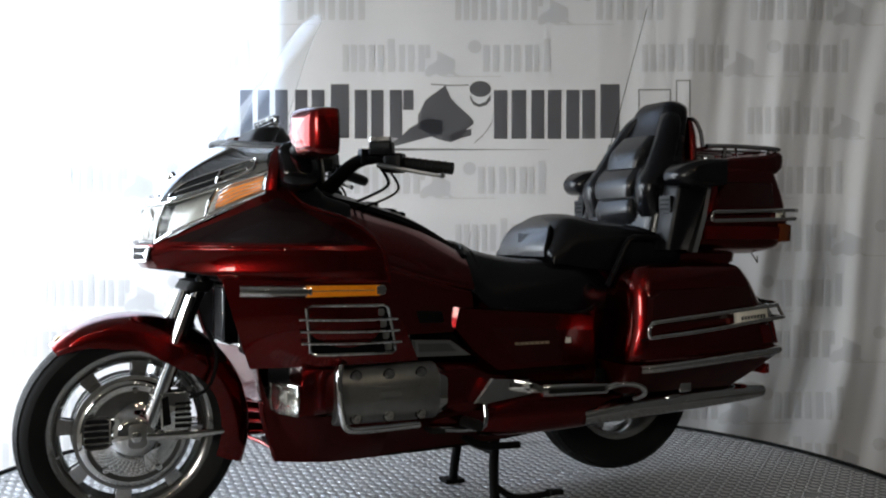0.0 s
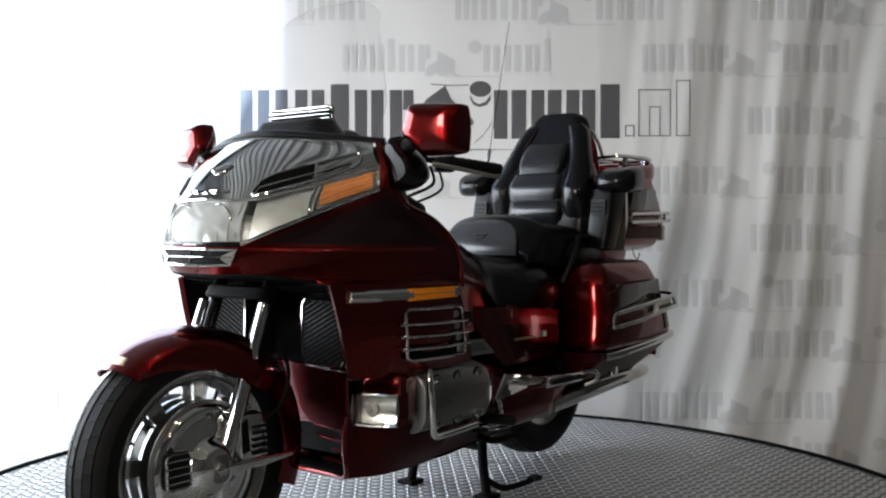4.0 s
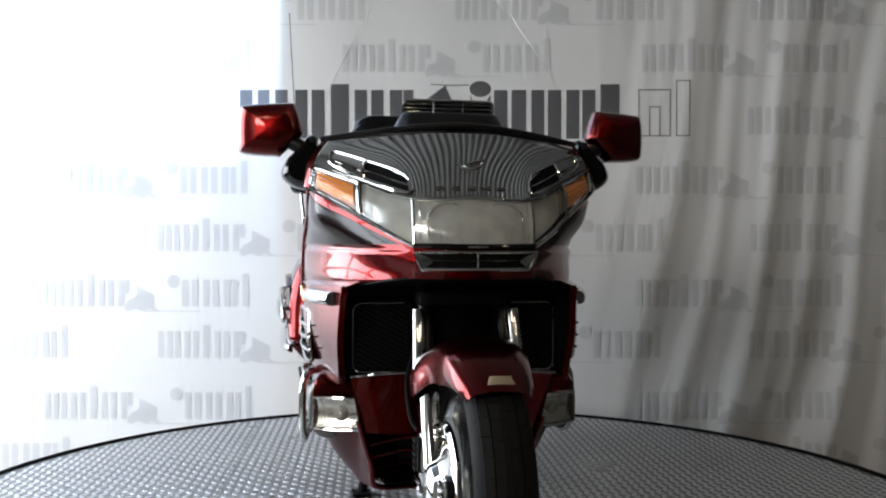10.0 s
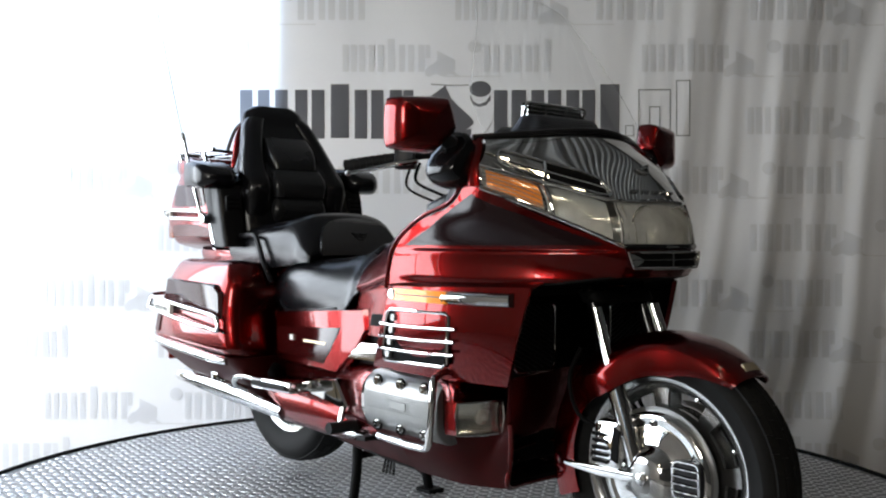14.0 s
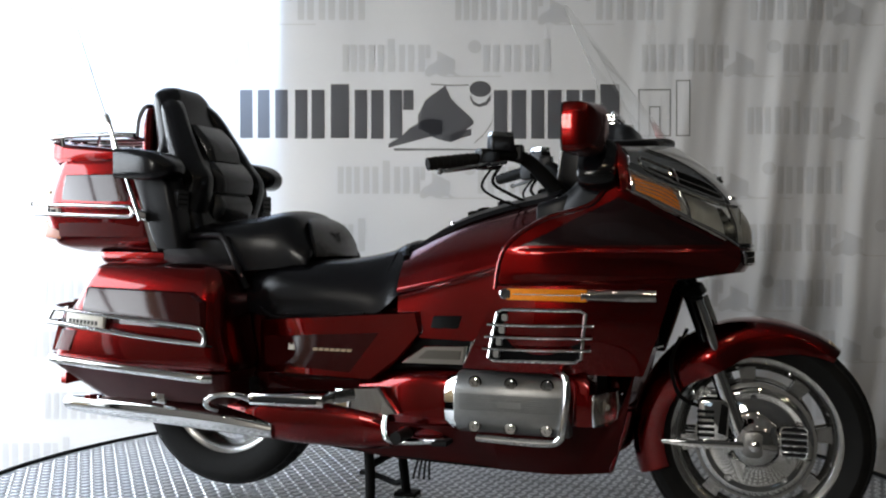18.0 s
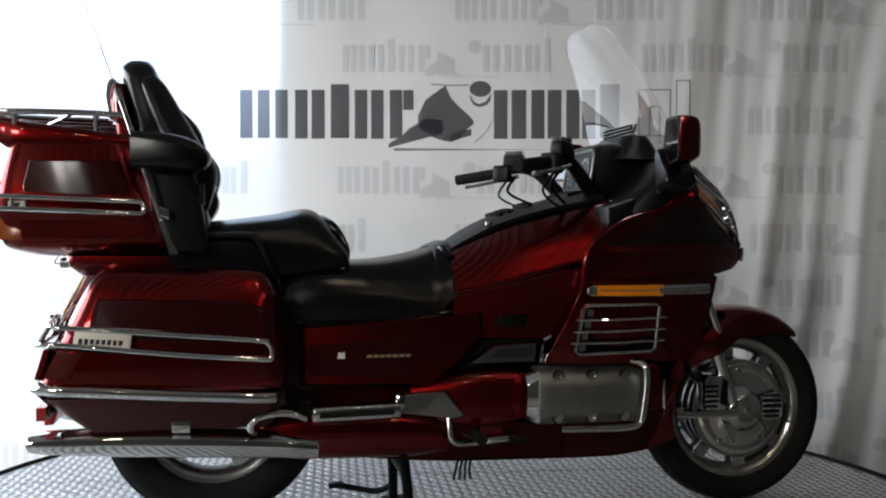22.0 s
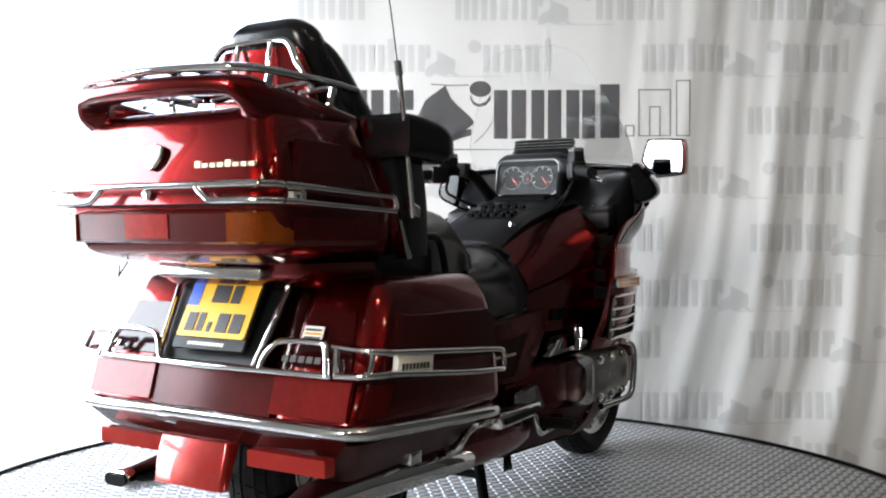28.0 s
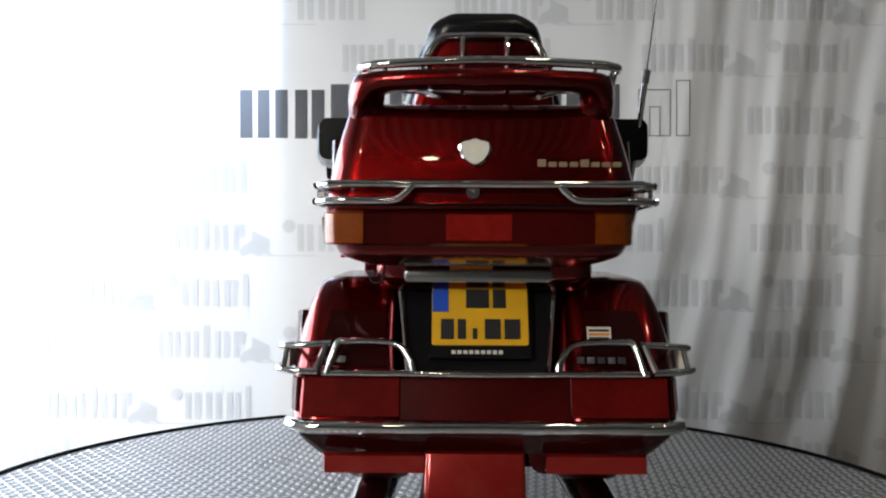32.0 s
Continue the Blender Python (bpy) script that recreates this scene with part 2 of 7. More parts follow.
def coons(bottom, top, rear, front, nu=24, nv=14, push=None):
    """A smooth patch between four lines. bottom and top run rear to front; rear and front run bottom to top. push(p, u, v) moves a point."""
    B, T = resample(catmull(bottom, 6), nu), resample(catmull(top, 6), nu)
    L, R = resample(catmull(rear, 6), nv), resample(catmull(front, 6), nv)
    v = []
    for i in range(nu + 1):
        for j in range(nv + 1):
            a, b = i / nu, j / nv
            p = B[i] * (1 - b) + T[i] * b + L[j] * (1 - a) + R[j] * a
            p -= B[0] * ((1 - a) * (1 - b)) + B[-1] * (a * (1 - b)) + T[0] * ((1 - a) * b) + T[-1] * (a * b)
            v.append(push(p, a, b) if push else p)
    f = [(i * (nv + 1) + j, (i + 1) * (nv + 1) + j, (i + 1) * (nv + 1) + j + 1, i * (nv + 1) + j + 1) for i in range(nu) for j in range(nv)]
    return [tuple(p) for p in v], f


def prism(outline, y0, y1, soft=0.0):
    """A plate cut to an outline in x and z, from y0 to y1, its far face drawn in by soft."""
    cx, cz = sum(p[0] for p in outline) / len(outline), sum(p[1] for p in outline) / len(outline)
    d = max(math.hypot(p[0] - cx, p[1] - cz) for p in outline)
    s = 1 - soft / d
    e = (y1 - y0) / abs(y1 - y0) * min(soft * 0.6, abs(y1 - y0) * 0.5) if soft else 0
    rings = [[(x, y0, z) for x, z in outline], [(x, y1 - e, z) for x, z in outline]]
    if soft:
        rings.append([(cx + (x - cx) * s, y1, cz + (z - cz) * s) for x, z in outline])
    return loft(rings)


def lathe(profile, centre, n=48, closed=False):
    """A body of revolution about an axis along y. profile: radius and y."""
    rings = []
    for r, y in profile:
        rings.append([(centre[0] + r * math.cos(2 * math.pi * i / n), centre[1] + y, centre[2] + r * math.sin(2 * math.pi * i / n)) for i in range(n)])
    if closed:
        rings.append(rings[0])
    return loft(rings, True, not closed)


def flip(geo):
    """The mirror image across the machine's middle plane."""
    return [(x, -y, z) for x, y, z in geo[0]], [tuple(reversed(q)) for q in geo[1]]


def merge(*geos):
    v, f = [], []
    for a, b in geos:
        k = len(v)
        v += a
        f += [tuple(i + k for i in q) for q in b]
    return v, f


def moved(geo, m):
    return [tuple(m @ Vector(p)) for p in geo[0]], geo[1]


def part(name, geo, mat, parent=None, label="", thick=0.0, angle=38):
    """Links a mesh as one object under a thing or under a part."""
    me = bpy.data.meshes.new(name)
    me.from_pydata([tuple(p) for p in geo[0]], [], geo[1])
    bm = bmesh.new()
    bm.from_mesh(me)
    bmesh.ops.remove_doubles(bm, verts=bm.verts, dist=1e-6)
    bmesh.ops.recalc_face_normals(bm, faces=bm.faces)
    sharp = radians(angle)
    for e in bm.edges:
        e.smooth = len(e.link_faces) == 2 and e.calc_face_angle(0) < sharp
    for q in bm.faces:
        q.smooth = True
    bm.to_mesh(me)
    bm.free()
    me.materials.append(mat)
    ob = new(name, me)
    if parent:
        ob.parent = parent
    if thick:
        s = ob.modifiers.new("thickness", "SOLIDIFY")
        s.thickness, s.offset = thick, 0.0
    if label:
        tagged(ob, label)
    return ob


def moulding(path, profile, outward):
    """A moulding along a level line: profile points are (outward, up); outward(p) is the side it faces."""
    p = [Vector(q) for q in path]
    rings = []
    for i in range(len(p)):
        t = (p[min(i + 1, len(p) - 1)] - p[max(i - 1, 0)]).normalized()
        n = Vector((t.y, -t.x, 0)).normalized()
        if n.dot(Vector(outward(p[i]))) < 0:
            n = -n
        rings.append([p[i] + n * a + Vector((0, 0, b)) for a, b in profile])
    return loft(rings)


def polyloft(xs, outline, n=3):
    """A rounded body whose smooth closed outline in (y, z) is drawn in towards its centre. xs: (x, scale)."""
    pts = [Vector((y, z, 0)) for y, z in outline]
    ring = catmull([pts[-1], *pts, pts[0], pts[1]], n)[n:-n - 1]
    c = sum(ring, Vector()) / len(ring)
    return loft([[(x, c.x + (q.x - c.x) * k, c.y + (q.y - c.y) * k) for q in ring] for x, k in xs])


def bolt(c, r, h, side):
    """A six-sided bolt head on a washer, its axis along y."""
    x, y, z = c
    w = lathe([(0.001, 0), (r * 1.5, 0), (r * 1.5, side * h * 0.3), (r, side * h * 0.3), (r, side * h), (r * 0.5, side * h), (r * 0.45, side * h * 0.6), (0.001, side * h * 0.6)], c, 10)
    return w


# ---- the hall ----
def box(x0, x1, y0, y1, z0, z1):
    v = [(x, y, z) for x in (x0, x1) for y in (y0, y1) for z in (z0, z1)]
    return v, [(0, 1, 3, 2), (4, 6, 7, 5), (0, 4, 5, 1), (2, 3, 7, 6), (0, 2, 6, 4), (1, 5, 7, 3)]


FLOOR = -0.56
floor = tagged(part("floor", box(-3.9, 4.6, -6.2, 2.9, FLOOR - 0.1, FLOOR), CONCRETE), "grey concrete hall floor under the turntable", "floor", kind="structure")
# walls out of view, added for what the paint and chrome mirror
wall_east = tagged(part("wall_east", box(4.6, 4.8, -6.2, 2.9, FLOOR, 3.7), HALL), "unseen hall wall, kept dark for the reflections", "wall", kind="structure")
wall_south = tagged(part("wall_south", merge(box(-3.9, -3.7, -6.4, -6.2, FLOOR, 3.7), box(-2.1, 4.6, -6.4, -6.2, FLOOR, 3.7), box(-3.7, -2.1, -6.4, -6.2, FLOOR, 1.3), box(-3.7, -2.1, -6.4, -6.2, 3.2, 3.7), box(-2.94, -2.86, -6.08, -6.02, 1.3, 3.2)), HALL), "unseen hall wall with a window, kept dark for the reflections", "wall", kind="structure")
# the door opening in the west wall reaches from y -1.75 to 2.0 and up to 2.65
wall_west = tagged(part("wall_west", merge(box(-3.9, -3.7, -6.2, -1.75, FLOOR, 3.7), box(-3.9, -3.7, 2.0, 2.9, FLOOR, 3.7), box(-3.9, -3.7, -1.75, 2.0, 2.65, 3.7)), LIGHT_WALL), "unseen hall wall with a wide doorway, kept pale for the reflections", "wall", kind="structure")
# steel glazing bars stand in the doorway
glazing = tagged(new("door_frame"), "dark steel glazing bars of the wide doorway", "door frame", kind="structure")
for k in range(4):
    part("mullion", box(-3.62, -3.56, -1.75 + 1.25 * k - 0.04, -1.75 + 1.25 * k + 0.04, FLOOR, 2.65), MATT, glazing)
for z0, z1 in ((FLOOR, -0.20), (0.86, 0.94)):
    part("transom", box(-3.615, -3.565, -1.75, 2.0, z0, z1), MATT, glazing)
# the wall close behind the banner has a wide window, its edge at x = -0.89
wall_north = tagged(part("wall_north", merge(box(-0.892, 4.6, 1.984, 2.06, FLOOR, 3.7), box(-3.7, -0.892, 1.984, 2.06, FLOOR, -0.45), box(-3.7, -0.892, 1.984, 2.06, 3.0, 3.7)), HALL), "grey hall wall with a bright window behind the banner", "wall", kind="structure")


def ribbed_roof():
    v, f = [], []
    xs = []
    x = -3.9
    while x < 4.6:
        xs += [(x, 3.62), (x + 0.05, 3.62), (x + 0.075, 3.585), (x + 0.115, 3.585)]
        x += 0.14
    for px, pz in xs:
        v += [(px, -6.3, pz), (px, 2.9, pz)]
    for i in range(len(xs) - 1):
        f.append((2 * i, 2 * i + 1, 2 * i + 3, 2 * i + 2))
    return v, f


bell = tagged(new("hall_lamp"), "round hall lamp under the steel roof", "lamp", group="hall lamps under the roof")
ceiling = tagged(part("ceiling", ribbed_roof(), ROOF, thick=0.004, angle=10), "ribbed grey steel sheet roof of the hall", "ceiling", kind="structure")


# ---- banner ----
def fold(x, z):
    """How far the cloth hangs before or behind its middle, at x and z."""
    w = min(1.0, max(0.0, (x - 0.5) / 1.3))
    w = w * w * (3 - 2 * w)
    y = 0.0045 * math.sin(3.1 * x + 0.35 * z + 0.6) + 0.0016 * math.sin(9.7 * x - 0.5 * z + 0.9 * math.sin(1.7 * x))
    # soft folds lean over towards the right end, and fan out below
    s = x - 0.20 * z + 0.05 * math.sin(1.9 * z + 2.0 * x)
    y += w * (0.011 * math.sin(10.5 * s + 1.2) + 0.0075 * math.sin(23 * s + 1.1 * math.sin(1.3 * z)) * (0.75 + 0.25 * math.sin(2.2 * z)) + 0.0022 * math.sin(47 * s + 2.1 * z))
    c = x - 0.42 * z
    y += 0.009 * w * max(0.0, 1.5 - z) * math.sin(13.5 * c + 0.7) * math.exp(-((x - 1.75) / 0.55) ** 2)
    return 1.952 + y


def banner_sheet():
    nx, nz, v, f = 440, 40, [], []
    for i in range(nx + 1):
        x = -3.66 + 6.86 * i / nx
        for j in range(nz + 1):
            z = -0.54 + 3.75 * j / nz
            v.append((x, fold(x, z), z))
    for i in range(nx):
        for j in range(nz):
            a = i * (nz + 1) + j
            f.append((a, a + nz + 1, a + nz + 2, a + 1))
    return v, f


banner = tagged(part("banner", banner_sheet(), BANNER, angle=180), "white cloth banner with grey printed marks hanging in soft folds", "banner")
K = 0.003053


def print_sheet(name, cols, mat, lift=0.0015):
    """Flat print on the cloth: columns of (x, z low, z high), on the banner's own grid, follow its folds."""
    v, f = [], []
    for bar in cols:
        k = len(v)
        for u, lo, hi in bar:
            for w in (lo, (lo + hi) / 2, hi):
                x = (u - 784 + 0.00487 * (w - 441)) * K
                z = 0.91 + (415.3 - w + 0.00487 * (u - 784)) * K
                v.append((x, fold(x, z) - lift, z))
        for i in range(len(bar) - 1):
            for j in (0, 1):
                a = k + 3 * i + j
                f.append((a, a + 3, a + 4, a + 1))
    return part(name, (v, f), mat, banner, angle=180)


def print_bars(name, cols, mat):
    for bar in cols:
        print_sheet(name, [bar], mat)


def stroke(u0, u1, lo, hi, n=3):
    return [(u0 + (u1 - u0) * i / n, lo, hi) for i in range(n + 1)]


def disc(u, w, ru, rw, n=14, hole=0.0):
    return [(u - ru * math.cos(math.pi * i / n), w - rw * math.sin(math.pi * i / n), w + rw * math.sin(math.pi * i / n)) for i in range(n + 1)]


def mark(u, w, s):
    """The plain bars of one mark, 1 unit high, its upper left at (u, w)."""
    out = []
    x = u
    bars = ((0, 0.20), (0.28, 0.47), (0.55, 0.74), None, (0.86, 1.06), (1.16, 1.36), None, (1.50, 1.74), None, (1.88, 2.08), (2.18, 2.38), None, (2.52, 2.74), (2.76, 2.92))
    for b in bars:
        if b:
            tall = -0.10 if b[0] == 1.50 else 0.10
            low = 0.55 if b[0] == 2.76 else 1.0
            out.append(stroke(u + b[0] * s, u + b[1] * s, w + tall * s, w + low * s))
    out.append([(u + (2.75 + 0.13 * i) * s, w + (0.95 - 0.28 * math.sin(i * 0.45) - 0.05 * (i % 2)) * s, w + (1.12 + 0.05 * math.sin(i * 1.7)) * s) for i in range(10)])
    out.append([(u + (3.15 + 0.1 * i) * s, w + (0.30 + 0.05 * i) * s, w + (0.72 + 0.04 * i) * s) for i in range(7)])
    out.append(disc(u + 4.40 * s, w + 0.16 * s, 0.22 * s, 0.22 * s))
    for b in ((4.68, 4.90), (5.00, 5.22), (5.38, 5.60), (5.70, 5.92), (6.06, 6.30), (6.36, 6.54), (6.70, 6.92)):
        tall = -0.10 if b[0] == 6.70 else 0.10
        out.append(stroke(u + b[0] * s, u + b[1] * s, w + tall * s, w + s))
    return out


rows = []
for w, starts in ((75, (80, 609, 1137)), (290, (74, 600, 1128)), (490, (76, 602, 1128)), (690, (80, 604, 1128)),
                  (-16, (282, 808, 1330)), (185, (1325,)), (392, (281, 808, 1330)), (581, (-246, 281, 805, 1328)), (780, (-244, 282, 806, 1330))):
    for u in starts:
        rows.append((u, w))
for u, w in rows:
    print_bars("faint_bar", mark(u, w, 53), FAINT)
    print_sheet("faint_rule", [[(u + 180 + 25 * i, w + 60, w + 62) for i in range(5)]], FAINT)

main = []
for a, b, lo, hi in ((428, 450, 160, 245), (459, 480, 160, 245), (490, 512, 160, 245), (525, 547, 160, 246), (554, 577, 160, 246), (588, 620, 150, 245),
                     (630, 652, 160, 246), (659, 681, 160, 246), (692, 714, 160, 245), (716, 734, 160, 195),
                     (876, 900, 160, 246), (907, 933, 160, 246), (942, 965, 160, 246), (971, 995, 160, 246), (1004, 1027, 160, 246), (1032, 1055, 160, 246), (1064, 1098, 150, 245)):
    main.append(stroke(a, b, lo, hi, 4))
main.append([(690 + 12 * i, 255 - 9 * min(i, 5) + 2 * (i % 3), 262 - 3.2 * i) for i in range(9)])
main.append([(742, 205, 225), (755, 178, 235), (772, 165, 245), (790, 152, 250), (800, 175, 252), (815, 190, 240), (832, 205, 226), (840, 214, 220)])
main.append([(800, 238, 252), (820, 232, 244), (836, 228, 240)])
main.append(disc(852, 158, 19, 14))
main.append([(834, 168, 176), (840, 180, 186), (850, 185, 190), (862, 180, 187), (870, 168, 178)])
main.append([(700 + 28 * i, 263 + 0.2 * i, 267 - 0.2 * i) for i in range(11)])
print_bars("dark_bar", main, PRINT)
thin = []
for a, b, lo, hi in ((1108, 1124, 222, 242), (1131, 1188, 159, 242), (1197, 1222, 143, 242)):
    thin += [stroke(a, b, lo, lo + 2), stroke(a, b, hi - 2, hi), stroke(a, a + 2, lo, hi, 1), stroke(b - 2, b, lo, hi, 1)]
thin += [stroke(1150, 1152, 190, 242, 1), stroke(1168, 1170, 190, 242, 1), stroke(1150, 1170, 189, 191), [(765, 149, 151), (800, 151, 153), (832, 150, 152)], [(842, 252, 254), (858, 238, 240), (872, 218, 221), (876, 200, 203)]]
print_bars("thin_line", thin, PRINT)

# ---- turntable ----
R = 1.70
turntable = tagged(new("turntable"), "round raised turntable with an aluminium tread plate deck", "turntable")


def plain_disc(r, z0, z1, n=128):
    ring = [(r * math.cos(2 * math.pi * i / n), r * math.sin(2 * math.pi * i / n)) for i in range(n)]
    return loft([[(x, y, z0) for x, y in ring], [(x, y, z1) for x, y in ring]])


part("deck", plain_disc(R, -0.06, 0.0), PLATE, turntable, "aluminium tread plate")
part("deck_edge", merge(*[loft([[((R + a) * math.cos(2 * math.pi * i / 128), (R + a) * math.sin(2 * math.pi * i / 128), z) for i in range(128)] for a, z in ((0.002, -0.07), (0.022, -0.07), (0.024, 0.004), (0.018, 0.010), (0.004, 0.010), (0.002, -0.07))], True, False)]), MATT, turntable, "black rubber edge band")
part("base", plain_disc(1.55, FLOOR, -0.07), MATT, turntable)


def lozenges():
    v, f = [], []
    step, L, W, H = 0.0325, 0.0178, 0.0094, 0.0030
    n = int(R / step) + 1
    for i in range(-n, n + 1):
        for j in range(-n, n + 1):
            x, y = i * step, j * step
            if x * x + y * y > (R - 0.02) ** 2:
                continue
            q = radians(45 if (i + j) % 2 else -45)
            c, s = math.cos(q), math.sin(q)
            k = len(v)
            for a, b, z in ((-L, 0, 0), (0, -W, 0), (L, 0, 0), (0, W, 0), (-L * 0.55, 0, H), (L * 0.55, 0, H)):
                v.append((x + a * c - b * s, y + a * s + b * c, z))
            f += [(k, k + 1, k + 4), (k + 1, k + 5, k + 4), (k + 1, k + 2, k + 5), (k + 2, k + 3, k + 5), (k + 3, k + 4, k + 5), (k + 3, k, k + 4)]
    return v, f


tagged(part("tread", lozenges(), LOZENGE, turntable, angle=10), kind="stuff")
for a in (0.42, -0.78):
    part("deck_seam", box(-1.55, 1.55, a - 0.0025, a + 0.0025, 0.0, 0.0024), ALLOY, turntable)


# a round lamp hangs under the roof before the machine; the paint and glass mirror it
GLOW = bpy.data.materials.new("lit_lamp_glass")
GLOW.use_nodes = True
gb = GLOW.node_tree.nodes["Principled BSDF"]
gb.inputs["Emission Color"].default_value, gb.inputs["Emission Strength"].default_value = (1.0, 0.82, 0.56, 1), 48.0
bell.location = (0.55, -2.3, 3.1)
part("shade", moved(lathe([(0.02, 0.30), (0.05, 0.28), (0.10, 0.16), (0.17, 0.05), (0.19, 0.0), (0.185, 0.0), (0.16, 0.05), (0.09, 0.15)], (0, 0, 0), 28), Matrix.Rotation(radians(90), 4, "X")), MATT, bell, "grey metal lamp shade", 0.003)
part("bulb", moved(lathe([(0.001, 0.0), (0.06, 0.006), (0.09, 0.03), (0.09, 0.045), (0.001, 0.055)], (0, 0, 0), 24), Matrix.Rotation(radians(90), 4, "X")), GLOW, bell, "glowing lamp glass")
part("cord", tube([(0, 0, 0.29), (0, 0, 0.50)], 0.006, 6, 1), MATT, bell)
for x, y in ((-1.6, -4.6), (1.9, -4.2), (-0.4, -5.4), (3.2, -5.2), (2.6, -2.9)):
    copy_thing(bell, Matrix.Translation((x, y, 3.1)))


# ---- the motorcycle: x forward, y to its left, z up from the deck ----
bike = tagged(new("touring_motorcycle"), "dark candy red touring motorcycle with chrome rails on its centre stand", "motorcycle")


# -- wheels --
def cast_rim(c, r_out, width, windows, r_in, r_mid):
    """A cast wheel: rim barrel, a pierced disc on each side and the hub."""
    barrel = lathe([(r_out, -width), (r_out + 0.012, -width), (r_out + 0.012, -width + 0.008), (r_out - 0.012, -width + 0.02), (r_out - 0.022, 0), (r_out - 0.012, width - 0.02), (r_out + 0.012, width - 0.008), (r_out + 0.012, width), (r_out, width), (r_out - 0.020, width - 0.012), (r_out - 0.034, 0), (r_out - 0.020, -width + 0.012)], c, 64, True)
    v, f = [], []
    seg = 10
    for side in (-1, 1):
        for w in range(windows):
            a0 = 2 * math.pi * w / windows
            da = 2 * math.pi / windows
            for r0, r1, s0, s1 in ((r_in, r_mid, 0, seg), (r_mid, r_out - 0.018, 0, 3)):
                for s in range(s0, s1):
                    q0, q1 = a0 + da * s / seg, a0 + da * (s + 1) / seg
                    k = len(v)
                    for q in (q0, q1):
                        for r in (r0, r1):
                            for y in (0.022, 0.012):
                                v.append((c[0] + r * math.cos(q), c[1] + side * (y + 0.006), c[2] + r * math.sin(q)))
                    f += [(k, k + 2, k + 6, k + 4), (k + 1, k + 5, k + 7, k + 3), (k, k + 1, k + 3, k + 2), (k + 4, k + 6, k + 7, k + 5), (k, k + 4, k + 5, k + 1), (k + 2, k + 3, k + 7, k + 6)]
    hub = lathe([(0.001, -0.06), (0.05, -0.06), (0.055, -0.03), (r_in + 0.004, -0.026), (r_in + 0.004, 0.026), (0.055, 0.03), (0.05, 0.06), (0.001, 0.06)], c, 40)
    return merge(barrel, (v, f), hub)


def tyre(c, r, width, bead):
    """A tyre with rounded shoulders."""
    prof = [(bead, -width * 0.72), (bead + 0.012, -width * 0.84), (bead + (r - bead) * 0.55, -width), (r - 0.026, -width * 0.93), (r - 0.010, -width * 0.70), (r - 0.002, -width * 0.36), (r, 0), (r - 0.002, width * 0.36), (r - 0.010, width * 0.70), (r - 0.026, width * 0.93), (bead + (r - bead) * 0.55, width), (bead + 0.012, width * 0.84), (bead, width * 0.72), (bead - 0.006, 0)]
    return lathe(prof, c, 72, True)


def tread(c, r, width):
    """Raised tread blocks that zigzag round the tyre."""
    v, f = [], []
    n = 46
    for i in range(n):
        for side in (-1, 1):
            a = 2 * math.pi * (i + (0.5 if side > 0 else 0)) / n
            for y0, y1, h0, h1, sh in ((0.10, 0.40, 0.0, 0.003, 0.0), (0.46, 0.74, 0.003, 0.011, 0.022)):
                k = len(v)
                for q in (0.0, 0.042 / r):
                    for y, h in ((y0, h0), (y1, h1)):
                        for e in (-0.004, 0.0034):
                            rr = r - h + e
                            g = a + q + sh + 0.05 * y
                            v.append((c[0] + rr * math.cos(g), c[1] + side * y * width, c[2] + rr * math.sin(g)))
                f += [(k, k + 2, k + 3, k + 1), (k + 4, k + 5, k + 7, k + 6), (k, k + 1, k + 5, k + 4), (k + 2, k + 6, k + 7, k + 3), (k + 1, k + 3, k + 7, k + 5)]
    return v, f


FW, RW = (1.005, 0.0, 0.322), (-0.735, 0.0, 0.368)
front_wheel = part("front_wheel", cast_rim(FW, 0.232, 0.048, 8, 0.130, 0.164), RIM, bike, "silver cast wheel with square windows")
part("tyre", tyre(FW, 0.322, 0.068, 0.238), RUBBER, front_wheel)
part("tyre_tread", tread(FW, 0.322, 0.068), RUBBER, front_wheel)
rear_wheel = part("rear_wheel", cast_rim(RW, 0.212, 0.060, 5, 0.060, 0.085), RIM, bike, "silver cast wheel with open spokes")
part("tyre", tyre(RW, 0.330, 0.082, 0.216), RUBBER, rear_wheel)
part("tyre_tread", tread(RW, 0.330, 0.082), RUBBER, rear_wheel)


def ribbed_disc(c, r0, r1, y, t):
    return lathe([(r0, y), (r1, y), (r1, y + t), (r0, y + t)], c, 56, True)


